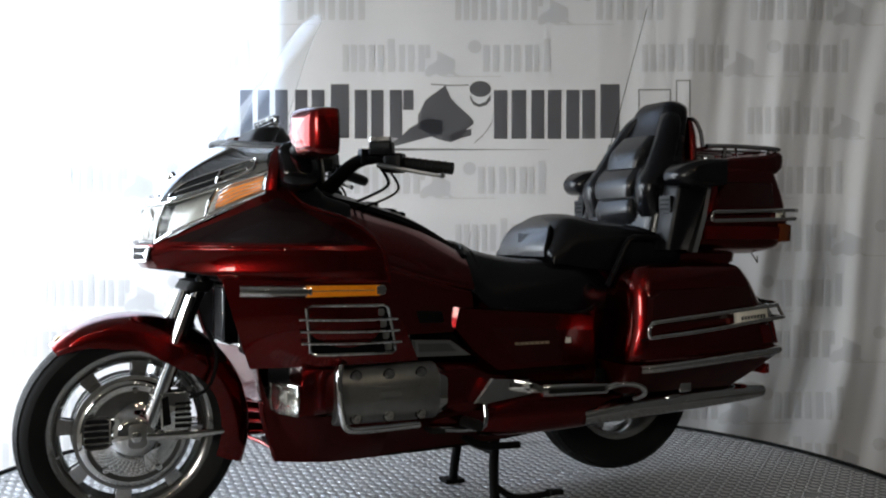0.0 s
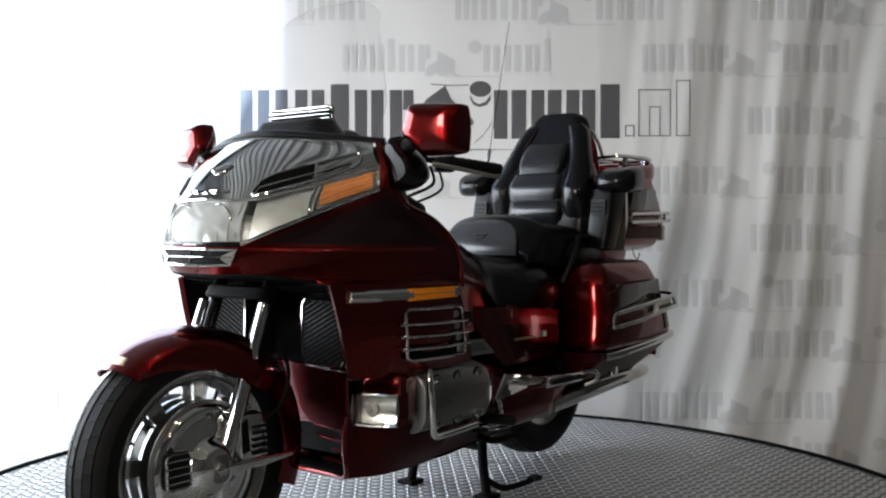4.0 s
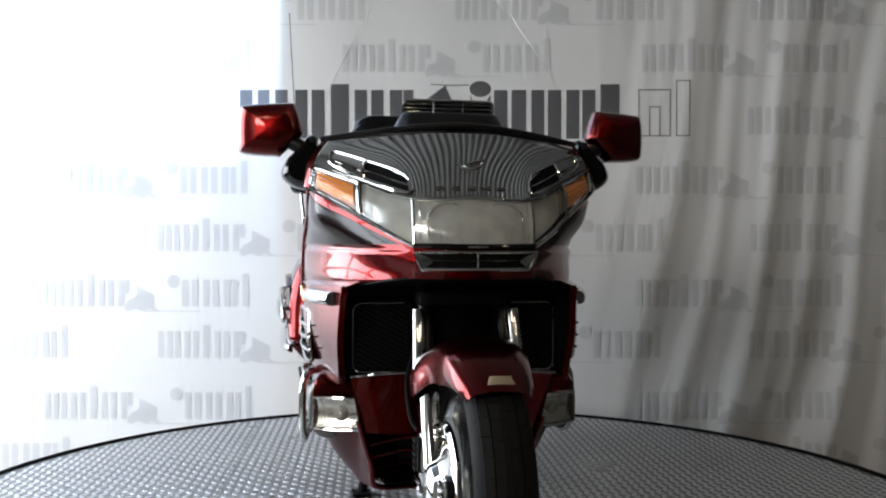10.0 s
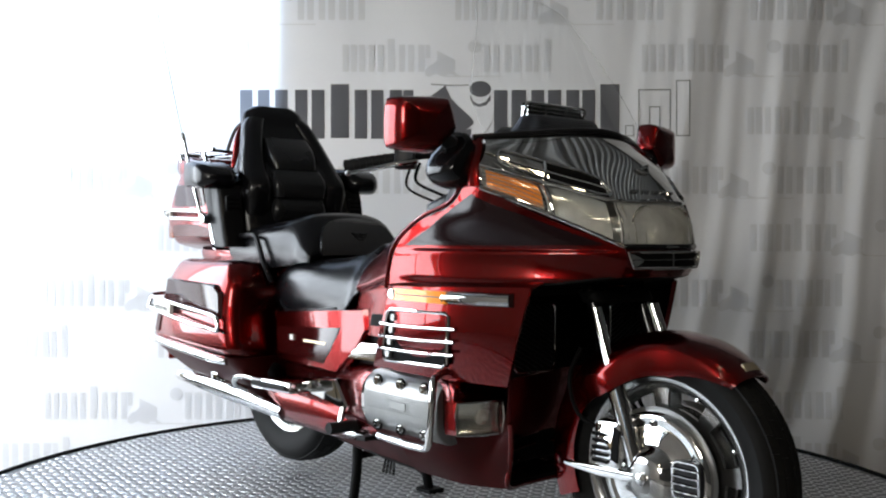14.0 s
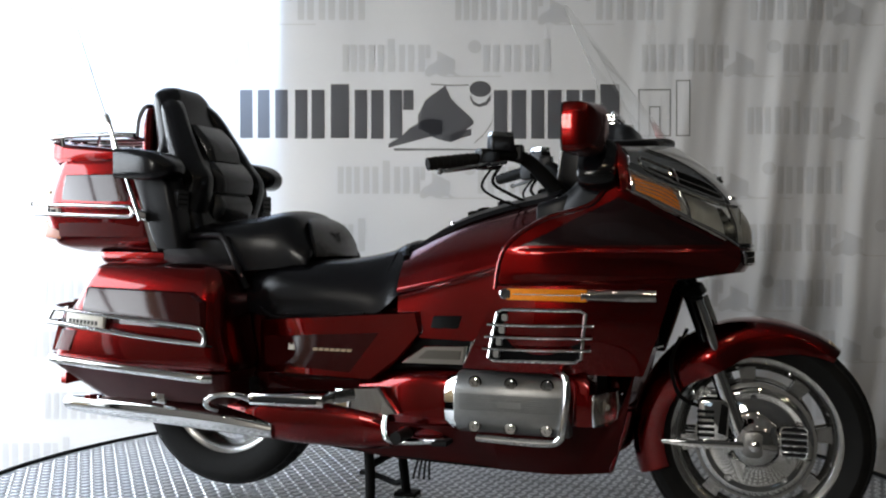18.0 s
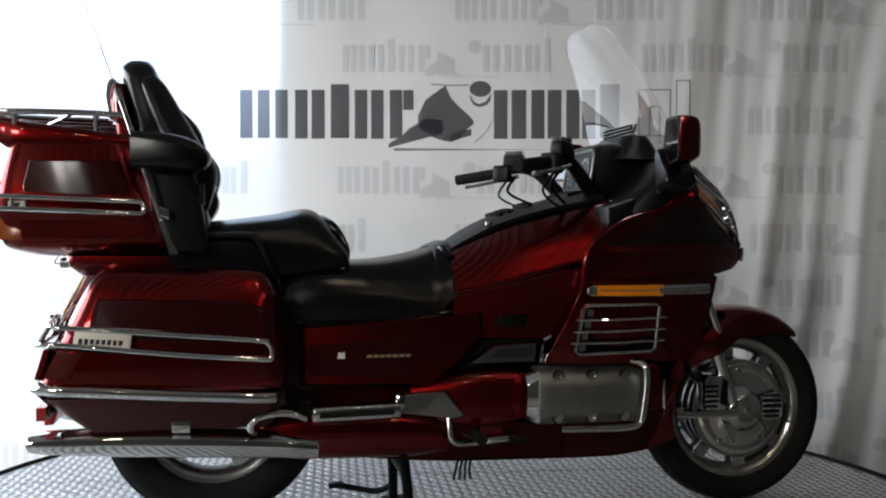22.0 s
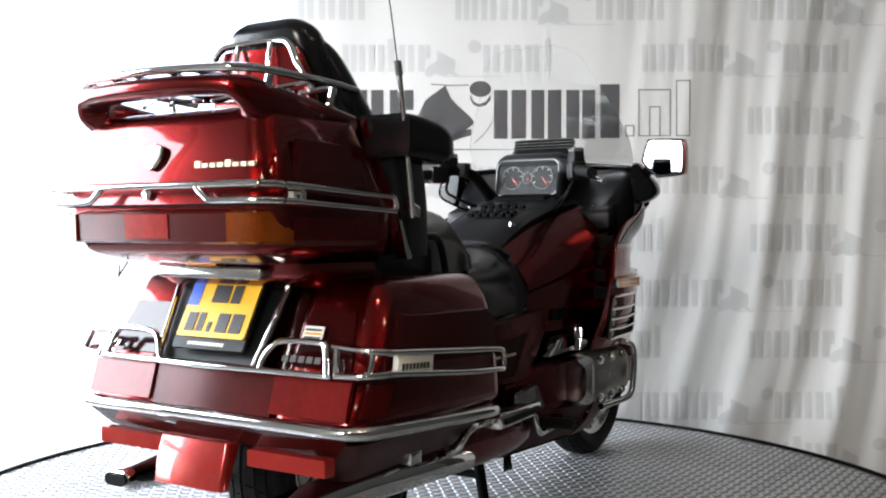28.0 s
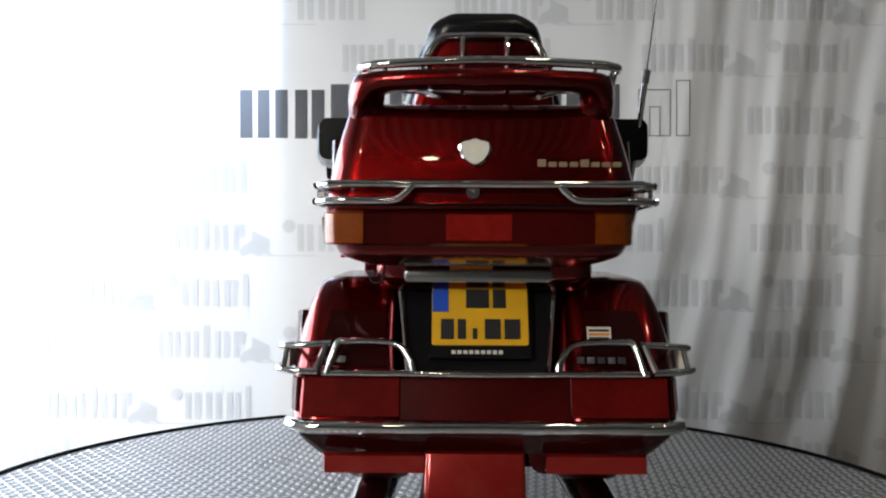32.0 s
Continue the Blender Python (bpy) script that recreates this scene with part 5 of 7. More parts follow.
    fro = [(0.636, s * 0.240, 0.390), (0.622, s * 0.30, 0.389), (0.592, s * 0.361, 0.391), (0.590, s * 0.362, 0.432), (0.592, s * 0.361, 0.473), (0.622, s * 0.30, 0.475), (0.636, s * 0.240, 0.474), (0.640, s * 0.238, 0.432)]
    part("fog_lamp_rim", tube(fro, 0.0045, 8, 1, True), CHROME, pod, "chrome fog lamp rim")
    part("fog_housing", loft([[(0.545, y, 0.432 + (z - 0.432) * 1.08) for x, y, z in fro], fro], True, False), RED, pod, "", 0.003)
    part("fog_reflector", loft([[(x - 0.008, s * y, 0.393), (x - 0.016, s * y, 0.412), (x - 0.018, s * y, 0.432), (x - 0.016, s * y, 0.452), (x - 0.008, s * y, 0.471)] for x, y in lens], False, False), BOWL, pod, "bright fog lamp reflector", 0.002)
    part("fog_bulb", moved(lathe([(0.001, 0.010), (0.007, 0.008), (0.010, 0.0), (0.022, -0.004), (0.024, -0.008)], (0, 0, 0), 16), Matrix.Translation((0.615, s * 0.285, 0.432)) @ Matrix.Rotation(radians(-90), 4, "Z")), CLEAR, pod)
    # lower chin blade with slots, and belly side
    blade = part("chin_cowl", coons([(0.30, s * 0.240, 0.224), (0.48, s * 0.232, 0.222), (0.615, s * 0.200, 0.230)], [(0.30, s * 0.330, 0.37), (0.50, s * 0.318, 0.376), (0.628, s * 0.236, 0.395), (0.690, s * 0.268, 0.535)], [(0.30, s * 0.240, 0.224), (0.30, s * 0.300, 0.29), (0.30, s * 0.330, 0.37)], [(0.615, s * 0.200, 0.230), (0.652, s * 0.230, 0.35), (0.690, s * 0.268, 0.535)], 20, 14), DIM_RED, bike, "candy red chin cowl with slotted leading edge", 0.005, 60)
    # the chin's front: a red panel under the radiator, and curved red fins over a black opening below it
    part("chin_panel", coons([(0.648, s * 0.226, 0.385), (0.622, s * 0.12, 0.374), (0.606, s * 0.0, 0.371)], [(0.692, s * 0.270, 0.540), (0.676, s * 0.13, 0.546), (0.660, s * 0.0, 0.549)], [(0.648, s * 0.226, 0.385), (0.668, s * 0.246, 0.46), (0.692, s * 0.270, 0.540)], [(0.606, s * 0.0, 0.371), (0.632, s * 0.0, 0.46), (0.660, s * 0.0, 0.549)], 26, 16), RED, blade, "candy red chin panel under the radiator", 0.005, 60)
    for i in range(4):
        z = 0.352 - 0.036 * i
        o = 0.012 * i
        arc = catmull([(0.628 - o, s * (0.214 - 0.010 * i), z), (0.580 - o, s * 0.13, z + 0.004), (0.560 - o, s * 0.03, z + 0.006)], 5)
        part("chin_fin", loft([[(p.x - 0.018, p.y, p.z - 0.004), (p.x + 0.006, p.y, p.z - 0.006), (p.x + 0.009, p.y, p.z), (p.x + 0.004, p.y, p.z + 0.005), (p.x - 0.018, p.y, p.z + 0.004)] for p in arc]), RED, blade)
    part("chin_lip", tube([(0.672, s * 0.248, 0.42), (0.658, s * 0.230, 0.36), (0.632, s * 0.210, 0.29), (0.612, s * 0.195, 0.234), (0.575, s * 0.10, 0.220), (0.562, s * 0.0, 0.216)], 0.008, 10, 5), RED, blade)
    # radiator behind a chrome edged frame
    rad = part("radiator", block("x", [(0.655, min(s * 0.110, s * 0.270), max(s * 0.110, s * 0.270), 0.552, 0.740, 0.015), (0.700, min(s * 0.112, s * 0.268), max(s * 0.112, s * 0.268), 0.555, 0.737, 0.015)], 1), MESHY, bike, "black radiator core behind the fork")
    part("radiator_trim", tube([(0.704, s * 0.190 + a, b) for a, b in rounded(-0.076, 0.076, 0.554, 0.732, 0.022, 4)], 0.0026, 6, 1, True), CHROME, rad, "thin chrome radiator trim")
    for i in range(17):
        z0, z1 = 0.505 + 0.0135 * i, 0.575 + 0.0135 * i
        a, b = max(0.0, (0.563 - z0) / 0.07), min(1.0, (0.727 - z0) / 0.07)
        if b - a > 0.08:
            part("radiator_fin", tube([(0.7015, s * (0.122 + 0.134 * a), z0 + 0.07 * a), (0.7015, s * (0.122 + 0.134 * b), z0 + 0.07 * b)], 0.0013, 4, 1), BLACK, rad)
    part("cowl_inner", coons([(0.698, s * 0.272, 0.540), (0.714, s * 0.297, 0.527)], [(0.698, s * 0.272, 0.750), (0.791, s * 0.297, 0.780)], [(0.698, s * 0.272, 0.540), (0.698, s * 0.272, 0.750)], [(0.714, s * 0.297, 0.527), (0.746, s * 0.306, 0.62), (0.770, s * 0.305, 0.70), (0.791, s * 0.297, 0.780)], 6, 8), MESHY, bike, "black inner fairing duct", 0.004)
    part("duct_roof", coons([(0.698, s * 0.02, 0.752), (0.698, s * 0.272, 0.750)], [(0.75, s * 0.02, 0.766), (0.791, s * 0.297, 0.780)], [(0.698, s * 0.02, 0.752), (0.75, s * 0.02, 0.766)], [(0.698, s * 0.272, 0.750), (0.791, s * 0.297, 0.780)], 6, 4), MESHY, bike, "black duct roof", 0.004)
    lip = [(0.793, 0.300, 0.780), (0.770, 0.308, 0.70), (0.746, 0.309, 0.62), (0.714, 0.300, 0.527)]
    part("cowl_front_edge", coons([(x, s * y, z) for x, y, z in lip], [(x - 0.006, s * (y - 0.014), z) for x, y, z in lip], [(0.793, s * 0.300, 0.780), (0.787, s * 0.286, 0.780)], [(0.714, s * 0.300, 0.527), (0.708, s * 0.286, 0.527)], 12, 4), RED, cow, "", 0.005)
    part("duct_sill", tube([(0.710, s * 0.274, 0.545), (0.696, s * 0.20, 0.548), (0.684, s * 0.12, 0.550)], 0.004, 6, 4), CHROME, cow, "thin chrome duct sill")
    part("belly_panel", coons([(-0.50, s * 0.175, 0.262), (-0.10, s * 0.20, 0.225), (0.30, s * 0.238, 0.224)], [(-0.47, s * 0.215, 0.345), (-0.07, s * 0.262, 0.345), (0.30, s * 0.325, 0.352)], [(-0.50, s * 0.175, 0.262), (-0.47, s * 0.215, 0.345)], [(0.30, s * 0.238, 0.224), (0.30, s * 0.325, 0.352)], 20, 6), DIM_RED, bike, "candy red belly panel", 0.005, 60)
    # bulging cover behind the cylinder, side cover below the seat
    part("crankcase_cover", block("x", [(-0.16, min(s * 0.15, s * 0.225), max(s * 0.15, s * 0.225), 0.33, 0.47, 0.05), (0.0, min(s * 0.15, s * 0.270), max(s * 0.15, s * 0.270), 0.29, 0.505, 0.05), (0.12, min(s * 0.15, s * 0.285), max(s * 0.15, s * 0.285), 0.275, 0.515, 0.05), (0.205, min(s * 0.15, s * 0.275), max(s * 0.15, s * 0.275), 0.285, 0.512, 0.05)], 4), RED, bike, "candy red crankcase side cover")
    sc = part("side_cover", prism([(-0.490, 0.470), (-0.105, 0.462), (-0.010, 0.535), (0.062, 0.616), (0.048, 0.680), (-0.200, 0.662), (-0.490, 0.640)], s * 0.19, s * 0.262, 0.02), RED, bike, "candy red side cover with gilt script")
    part("cover_inset", prism([(-0.470, 0.500), (-0.175, 0.484), (-0.075, 0.612), (-0.470, 0.588)], s * 0.258, s * 0.2622, 0.004), DEEP, sc, "dark glossy inset panel")
    for i in range(7):
        part("cover_script", prism([(-0.300 + 0.019 * i, 0.549), (-0.285 + 0.019 * i, 0.549), (-0.282 + 0.019 * i, 0.557), (-0.297 + 0.019 * i, 0.557)], s * 0.2615, s * 0.264), GOLD, sc)
    part("cover_emblem", prism([(-0.385, 0.548), (-0.362, 0.548), (-0.365, 0.568), (-0.3735, 0.563), (-0.382, 0.568)], s * 0.2615, s * 0.2640), PALE, sc)
    # chrome scoop trim
    ct = part("chrome_scoop", prism([(0.000, 0.527), (0.205, 0.530), (0.212, 0.588), (0.078, 0.582)], s * 0.255, s * 0.300, 0.012), CHROME, bike, "chrome scoop trim behind the cowl")
    part("scoop_inset", prism([(0.062, 0.545), (0.190, 0.547), (0.194, 0.572), (0.090, 0.570)], s * 0.298, s * 0.303), SMOKE, ct)
    part("chrome_bracket", prism([(0.212, 0.528), (0.262, 0.530), (0.268, 0.600), (0.250, 0.612), (0.225, 0.600)], s * 0.26, s * 0.315, 0.01), CHROME, bike, "chrome bracket")
    # passenger floorboard, heel guard, foot pegs, levers
    fb = part("floorboard", block("x", [(-0.465, min(s * 0.255, s * 0.370), max(s * 0.255, s * 0.370), 0.385, 0.425, 0.01), (-0.215, min(s * 0.255, s * 0.370), max(s * 0.255, s * 0.370), 0.390, 0.430, 0.01)], 1, soft=0.006), CHROME, bike, "folding chrome passenger floorboard")
    part("floorboard_rubber", block("x", [(-0.445, min(s * 0.27, s * 0.378), max(s * 0.27, s * 0.378), 0.396, 0.414, 0.005), (-0.235, min(s * 0.27, s * 0.378), max(s * 0.27, s * 0.378), 0.401, 0.418, 0.005)], 1), RUBBER, fb)
    part("heel_guard", prism([(-0.218, 0.388), (-0.040, 0.365), (-0.008, 0.372), (-0.070, 0.450), (-0.215, 0.440)], s * 0.262, s * 0.290, 0.01), CHROME, bike, "polished chrome heel guard")
    part("foot_peg", tube([(0.02, s * 0.24, 0.315), (0.02, s * 0.375, 0.320)], 0.018, 12, 1), RUBBER, bike, "rubber rider foot peg")
    part("peg_mount", tube([(-0.055, s * 0.265, 0.375), (-0.045, s * 0.285, 0.300), (0.02, s * 0.275, 0.290), (0.08, s * 0.285, 0.298), (0.150, s * 0.300, 0.306)], 0.010, 10, 5), CHROME, bike, "chrome pedal lever")
    part("pedal_pad", block("x", [(0.120, min(s * 0.285, s * 0.345), max(s * 0.285, s * 0.345), 0.296, 0.310, 0.004), (0.165, min(s * 0.285, s * 0.345), max(s * 0.285, s * 0.345), 0.300, 0.314, 0.004)], 1), RUBBER, bike)
part("belly_pan", coons([(-0.50, -0.18, 0.258), (-0.10, -0.205, 0.230), (0.30, -0.240, 0.226), (0.57, -0.16, 0.226)], [(-0.50, 0.18, 0.258), (-0.10, 0.205, 0.230), (0.30, 0.240, 0.226), (0.57, 0.16, 0.226)], [(-0.50, -0.18, 0.258), (-0.50, 0.18, 0.258)], [(0.57, -0.16, 0.226), (0.57, 0.16, 0.226)], 20, 6), MATT, bike, "black belly pan", 0.006)
part("duct_back", merge(block("x", [(0.530, -0.125, 0.125, 0.275, 0.56, 0.02), (0.552, -0.125, 0.125, 0.275, 0.56, 0.02)], 1), block("x", [(0.530, -0.28, 0.28, 0.53, 0.775, 0.03), (0.560, -0.28, 0.28, 0.53, 0.775, 0.03)], 1)), MATT, bike, "black bulkhead behind the fork")
part("frame_core", block("x", [(-0.95, -0.14, 0.14, 0.46, 0.80, 0.04), (-0.50, -0.19, 0.19, 0.34, 0.72, 0.04), (0.05, -0.20, 0.20, 0.30, 0.70, 0.04)], 2), DEEP, bike, "dark maroon frame covers")
for s in (-1, 1):
    part("swing_cover", block("x", [(-0.62, min(s * 0.14, s * 0.235), max(s * 0.14, s * 0.235), 0.265, 0.385, 0.04), (-0.48, min(s * 0.14, s * 0.262), max(s * 0.14, s * 0.262), 0.25, 0.395, 0.05), (-0.20, min(s * 0.14, s * 0.268), max(s * 0.14, s * 0.268), 0.245, 0.395, 0.05), (-0.05, min(s * 0.14, s * 0.255), max(s * 0.14, s * 0.255), 0.25, 0.37, 0.05)], 4), RED, bike, "candy red lower side panel")
# under-body wires and centre stand
for i in range(4):
    part("drain_hose", tube([(0.02 + 0.012 * i, -0.13 - 0.01 * i, 0.25), (0.0 + 0.014 * i, -0.14, 0.19), (-0.01 + 0.018 * i, -0.145, 0.145)], 0.004, 6, 4), MATT, bike)
stand = part("centre_stand", merge(tube([(-0.17, -0.13, 0.26), (-0.155, -0.145, 0.12), (-0.150, -0.165, 0.012)], 0.017, 10, 4), tube([(-0.17, 0.13, 0.26), (-0.155, 0.145, 0.12), (-0.150, 0.165, 0.012)], 0.017, 10, 4), tube([(-0.162, -0.138, 0.17), (-0.162, 0.138, 0.17)], 0.013, 10, 1)), MATT, bike, "black steel centre stand")
for s in (-1, 1):
    part("stand_foot", block("x", [(-0.185, min(s * 0.135, s * 0.20), max(s * 0.135, s * 0.20), 0.0, 0.014, 0.004), (-0.110, min(s * 0.135, s * 0.20), max(s * 0.135, s * 0.20), 0.0, 0.016, 0.004)], 1), MATT, stand)
part("stand_tang", tube([(-0.155, 0.165, 0.06), (-0.20, 0.20, 0.03), (-0.27, 0.235, 0.035), (-0.335, 0.25, 0.045)], 0.011, 8, 5), MATT, stand)
part("stand_pad", block("x", [(-0.36, 0.235, 0.265, 0.035, 0.052, 0.006), (-0.31, 0.232, 0.268, 0.037, 0.055, 0.006)], 1), RUBBER, stand)
part("side_stand", tube([(0.02, 0.21, 0.27), (-0.06, 0.24, 0.225), (-0.20, 0.24, 0.215)], 0.012, 8, 4), MATT, bike, "black side stand folded up")

# -- seat --
seat = part("rider_seat", halfloft([(-0.56, [(0, 0.79), (0.12, 0.79), (0.19, 0.76), (0.215, 0.70), (0.21, 0.66)]), (-0.46, [(0, 0.835), (0.12, 0.83), (0.205, 0.79), (0.235, 0.71), (0.225, 0.645)]), (-0.34, [(0, 0.818), (0.12, 0.822), (0.20, 0.80), (0.238, 0.72), (0.230, 0.650)]), (-0.22, [(0, 0.822), (0.11, 0.828), (0.185, 0.805), (0.232, 0.73), (0.232, 0.655)]), (-0.10, [(0, 0.850), (0.09, 0.852), (0.16, 0.825), (0.220, 0.74), (0.236, 0.668)]), (-0.03, [(0, 0.886), (0.07, 0.884), (0.125, 0.862), (0.195, 0.80), (0.236, 0.72)]), (0.0, [(0, 0.868), (0.06, 0.866), (0.11, 0.850), (0.17, 0.80), (0.215, 0.74)])], 6, 3), LEATHER, bike, "black vinyl rider seat with pleats", 0.01, 80)
for x, z in ((-0.07, 0.872), (-0.13, 0.848)):
    part("seat_seam", tube([(x - 0.01, -0.19, z - 0.075), (x, -0.14, z - 0.022), (x, -0.07, z - 0.002), (x, 0, z), (x, 0.07, z - 0.002), (x, 0.14, z - 0.022), (x - 0.01, 0.19, z - 0.075)], 0.004, 6, 4), SHEEN, seat)
for x, z in ((-0.055, 0.870), (-0.095, 0.848), (-0.135, 0.834), (-0.175, 0.824), (-0.215, 0.819), (-0.255, 0.816)):
    part("seat_pleat", tube([(x + 0.03, -0.165, z - 0.034), (x + 0.012, -0.12, z - 0.006), (x, -0.06, z - 0.002), (x, 0, z - 0.004), (x, 0.06, z - 0.002), (x + 0.012, 0.12, z - 0.006), (x + 0.03, 0.165, z - 0.034)], 0.013, 8, 4), LEATHER, seat)
for s in (-1, 1):
    part("seat_piping", tube([(-0.555, s * 0.200, 0.745), (-0.50, s * 0.228, 0.675), (-0.44, s * 0.236, 0.645), (-0.30, s * 0.240, 0.648), (-0.14, s * 0.242, 0.668)], 0.005, 6, 5), BLACK, seat)
pseat = part("passenger_seat", halfloft([(-0.86, [(0, 0.93), (0.12, 0.93), (0.21, 0.90), (0.235, 0.86), (0.225, 0.80)]), (-0.70, [(0, 0.945), (0.12, 0.945), (0.215, 0.925), (0.24, 0.87), (0.23, 0.78)]), (-0.56, [(0, 0.965), (0.12, 0.960), (0.205, 0.935), (0.232, 0.88), (0.225, 0.79)]), (-0.455, [(0, 0.982), (0.11, 0.975), (0.185, 0.945), (0.215, 0.88), (0.215, 0.80)]), (-0.395, [(0, 0.935), (0.10, 0.929), (0.170, 0.908), (0.212, 0.865), (0.214, 0.81)]), (-0.350, [(0, 0.868), (0.10, 0.864), (0.160, 0.852), (0.200, 0.838), (0.206, 0.812)]), (-0.372, [(0, 0.82), (0.09, 0.82), (0.15, 0.815), (0.19, 0.81), (0.195, 0.80)])], 6, 3), LEATHER, bike, "black vinyl passenger seat", 0.01, 80)
line = resample(catmull([(-0.344, 0, 0.832), (-0.345, 0, 0.866), (-0.378, 0, 0.926), (-0.420, 0, 0.958)], 6), 14)
d_rows = [[(p.x + 0.010 - 0.45 * y * y, y, p.z + 0.004) for y in (w * (k / 8 - 1) for k in range(17))] for p, w in ((p, 0.160 * math.sqrt(max(0.02, 1 - (i / 14) ** 2.6))) for i, p in enumerate(line))]
part("lumbar_panel", loft(d_rows, False, False), LUMBAR, pseat, "glossy lumbar panel with an embroidered crest", 0.014, 80)
part("lumbar_piping", tube([r[0] for r in d_rows] + d_rows[-1][3:-3:3] + [r[-1] for r in reversed(d_rows)], 0.006, 8, 2), LEATHER, pseat)
for dz, w in ((0.0, 0.034), (0.011, 0.026), (0.022, 0.014)):
    xx = -0.349 - 0.45 * w * w + 0.42 * dz
    part("lumbar_crest", tube([(xx + 0.001, -w, 0.914 - dz), (xx + 0.004, -w * 0.5, 0.908 - dz), (xx + 0.003, 0, 0.912 - dz), (xx + 0.004, w * 0.5, 0.908 - dz), (xx + 0.001, w, 0.914 - dz)], 0.004, 6, 3), BLACK, pseat)
for s in (-1, 1):
    gh = part("passenger_grab_rail", tube([(-0.82, s * 0.245, 0.895), (-0.66, s * 0.262, 0.905), (-0.615, s * 0.262, 0.890), (-0.575, s * 0.258, 0.81), (-0.545, s * 0.240, 0.735)], 0.010, 8, 6), BLACK, bike, "black passenger grab rail")
    part("rail_stud", lathe([(0.001, 0), (0.006, 0), (0.005, s * 0.004), (0.001, s * 0.004)], (-0.555, s * 0.254, 0.775), 8), CHROME, gh)

# backrest: three pleated cushions between padded bolsters
back = part("backrest", block("z", [(0.90, -0.86, -0.735, -0.23, 0.23, 0.06), (1.00, -0.90, -0.755, -0.235, 0.235, 0.06), (1.085, -0.93, -0.745, -0.235, 0.235, 0.06), (1.135, -0.945, -0.758, -0.215, 0.215, 0.07), (1.22, -0.965, -0.825, -0.170, 0.170, 0.06), (1.32, -0.99, -0.880, -0.145, 0.145, 0.055), (1.39, -1.003, -0.905, -0.125, 0.125, 0.05), (1.418, -0.985, -0.925, -0.085, 0.085, 0.03)], 4, 6), LEATHER, bike, "black padded passenger backrest")
for z0, z1, x0, x1, w in ((0.945, 1.045, -0.764, -0.748, 0.118), (1.050, 1.155, -0.738, -0.770, 0.118), (1.160, 1.285, -0.776, -0.852, 0.102)):
    part("backrest_cushion", moved(block("z", [(0.0, -0.06, 0.014, -w * 0.92, w * 0.92, 0.02), (0.35, -0.06, 0.030, -w, w, 0.026), (0.65, -0.06, 0.030, -w, w, 0.026), (1.0, -0.06, 0.012, -w * 0.92, w * 0.92, 0.02)], 4, 5), Matrix(((1, 0, x1 - x0, x0), (0, 1, 0, 0), (0, 0, z1 - z0, z0), (0, 0, 0, 1)))), SHEEN, back)
for s in (-1, 1):
    part("backrest_bolster", block("z", [(0.925, -0.83, -0.780, min(s * 0.125, s * 0.212), max(s * 0.125, s * 0.212), 0.03), (0.99, -0.84, -0.747, min(s * 0.115, s * 0.222), max(s * 0.115, s * 0.222), 0.045), (1.09, -0.86, -0.725, min(s * 0.112, s * 0.226), max(s * 0.112, s * 0.226), 0.05), (1.16, -0.88, -0.767, min(s * 0.108, s * 0.212), max(s * 0.108, s * 0.212), 0.05), (1.26, -0.92, -0.825, min(s * 0.098, s * 0.178), max(s * 0.098, s * 0.178), 0.038), (1.34, -0.95, -0.872, min(s * 0.07, s * 0.150), max(s * 0.07, s * 0.150), 0.035), (1.375, -0.955, -0.905, min(s * 0.05, s * 0.12), max(s * 0.05, s * 0.12), 0.02)], 4, 6), LEATHER, back, "", 0.0, 60)
part("backrest_shell", block("z", [(1.16, -1.005, -0.965, -0.17, 0.17, 0.02), (1.28, -1.015, -0.980, -0.145, 0.145, 0.02), (1.345, -1.018, -0.990, -0.115, 0.115, 0.014)], 3), RED, back, "candy red backrest shell")
for s in (-1, 1):
    part("armrest", block("x", [(-0.947, min(s * 0.235, s * 0.385), max(s * 0.235, s * 0.385), 1.085, 1.182, 0.02), (-0.872, min(s * 0.24, s * 0.400), max(s * 0.24, s * 0.400), 1.080, 1.180, 0.03), (-0.797, min(s * 0.25, s * 0.405), max(s * 0.25, s * 0.405), 1.075, 1.165, 0.03), (-0.760, min(s * 0.268, s * 0.385), max(s * 0.268, s * 0.385), 1.085, 1.145, 0.028), (-0.744, min(s * 0.290, s * 0.362), max(s * 0.290, s * 0.362), 1.100, 1.130, 0.014), (-0.740, min(s * 0.315, s * 0.337), max(s * 0.315, s * 0.337), 1.110, 1.120, 0.004)], 4, 5), LEATHER, bike, "black padded armrest")
    sp = part("speaker_pod", block("z", [(0.86, -0.850, -0.745, min(s * 0.225, s * 0.315), max(s * 0.225, s * 0.315), 0.02), (0.97, -0.880, -0.762, min(s * 0.225, s * 0.325), max(s * 0.225, s * 0.325), 0.02), (1.09, -0.925, -0.788, min(s * 0.225, s * 0.325), max(s * 0.225, s * 0.325), 0.02)], 3), BLACK, bike, "black rear speaker pod")
    part("speaker_grille", block("x", [(-0.775, min(s * 0.245, s * 0.305), max(s * 0.245, s * 0.305), 0.99, 1.05, 0.008), (-0.760, min(s * 0.245, s * 0.305), max(s * 0.245, s * 0.305), 0.99, 1.05, 0.008)], 1), BLACK, sp)
    for i in range(3):
        part("speaker_slot", box(-0.7605, -0.7575, min(s * 0.252, s * 0.298), max(s * 0.252, s * 0.298), 1.000 + 0.016 * i, 1.006 + 0.016 * i), MATT, sp)

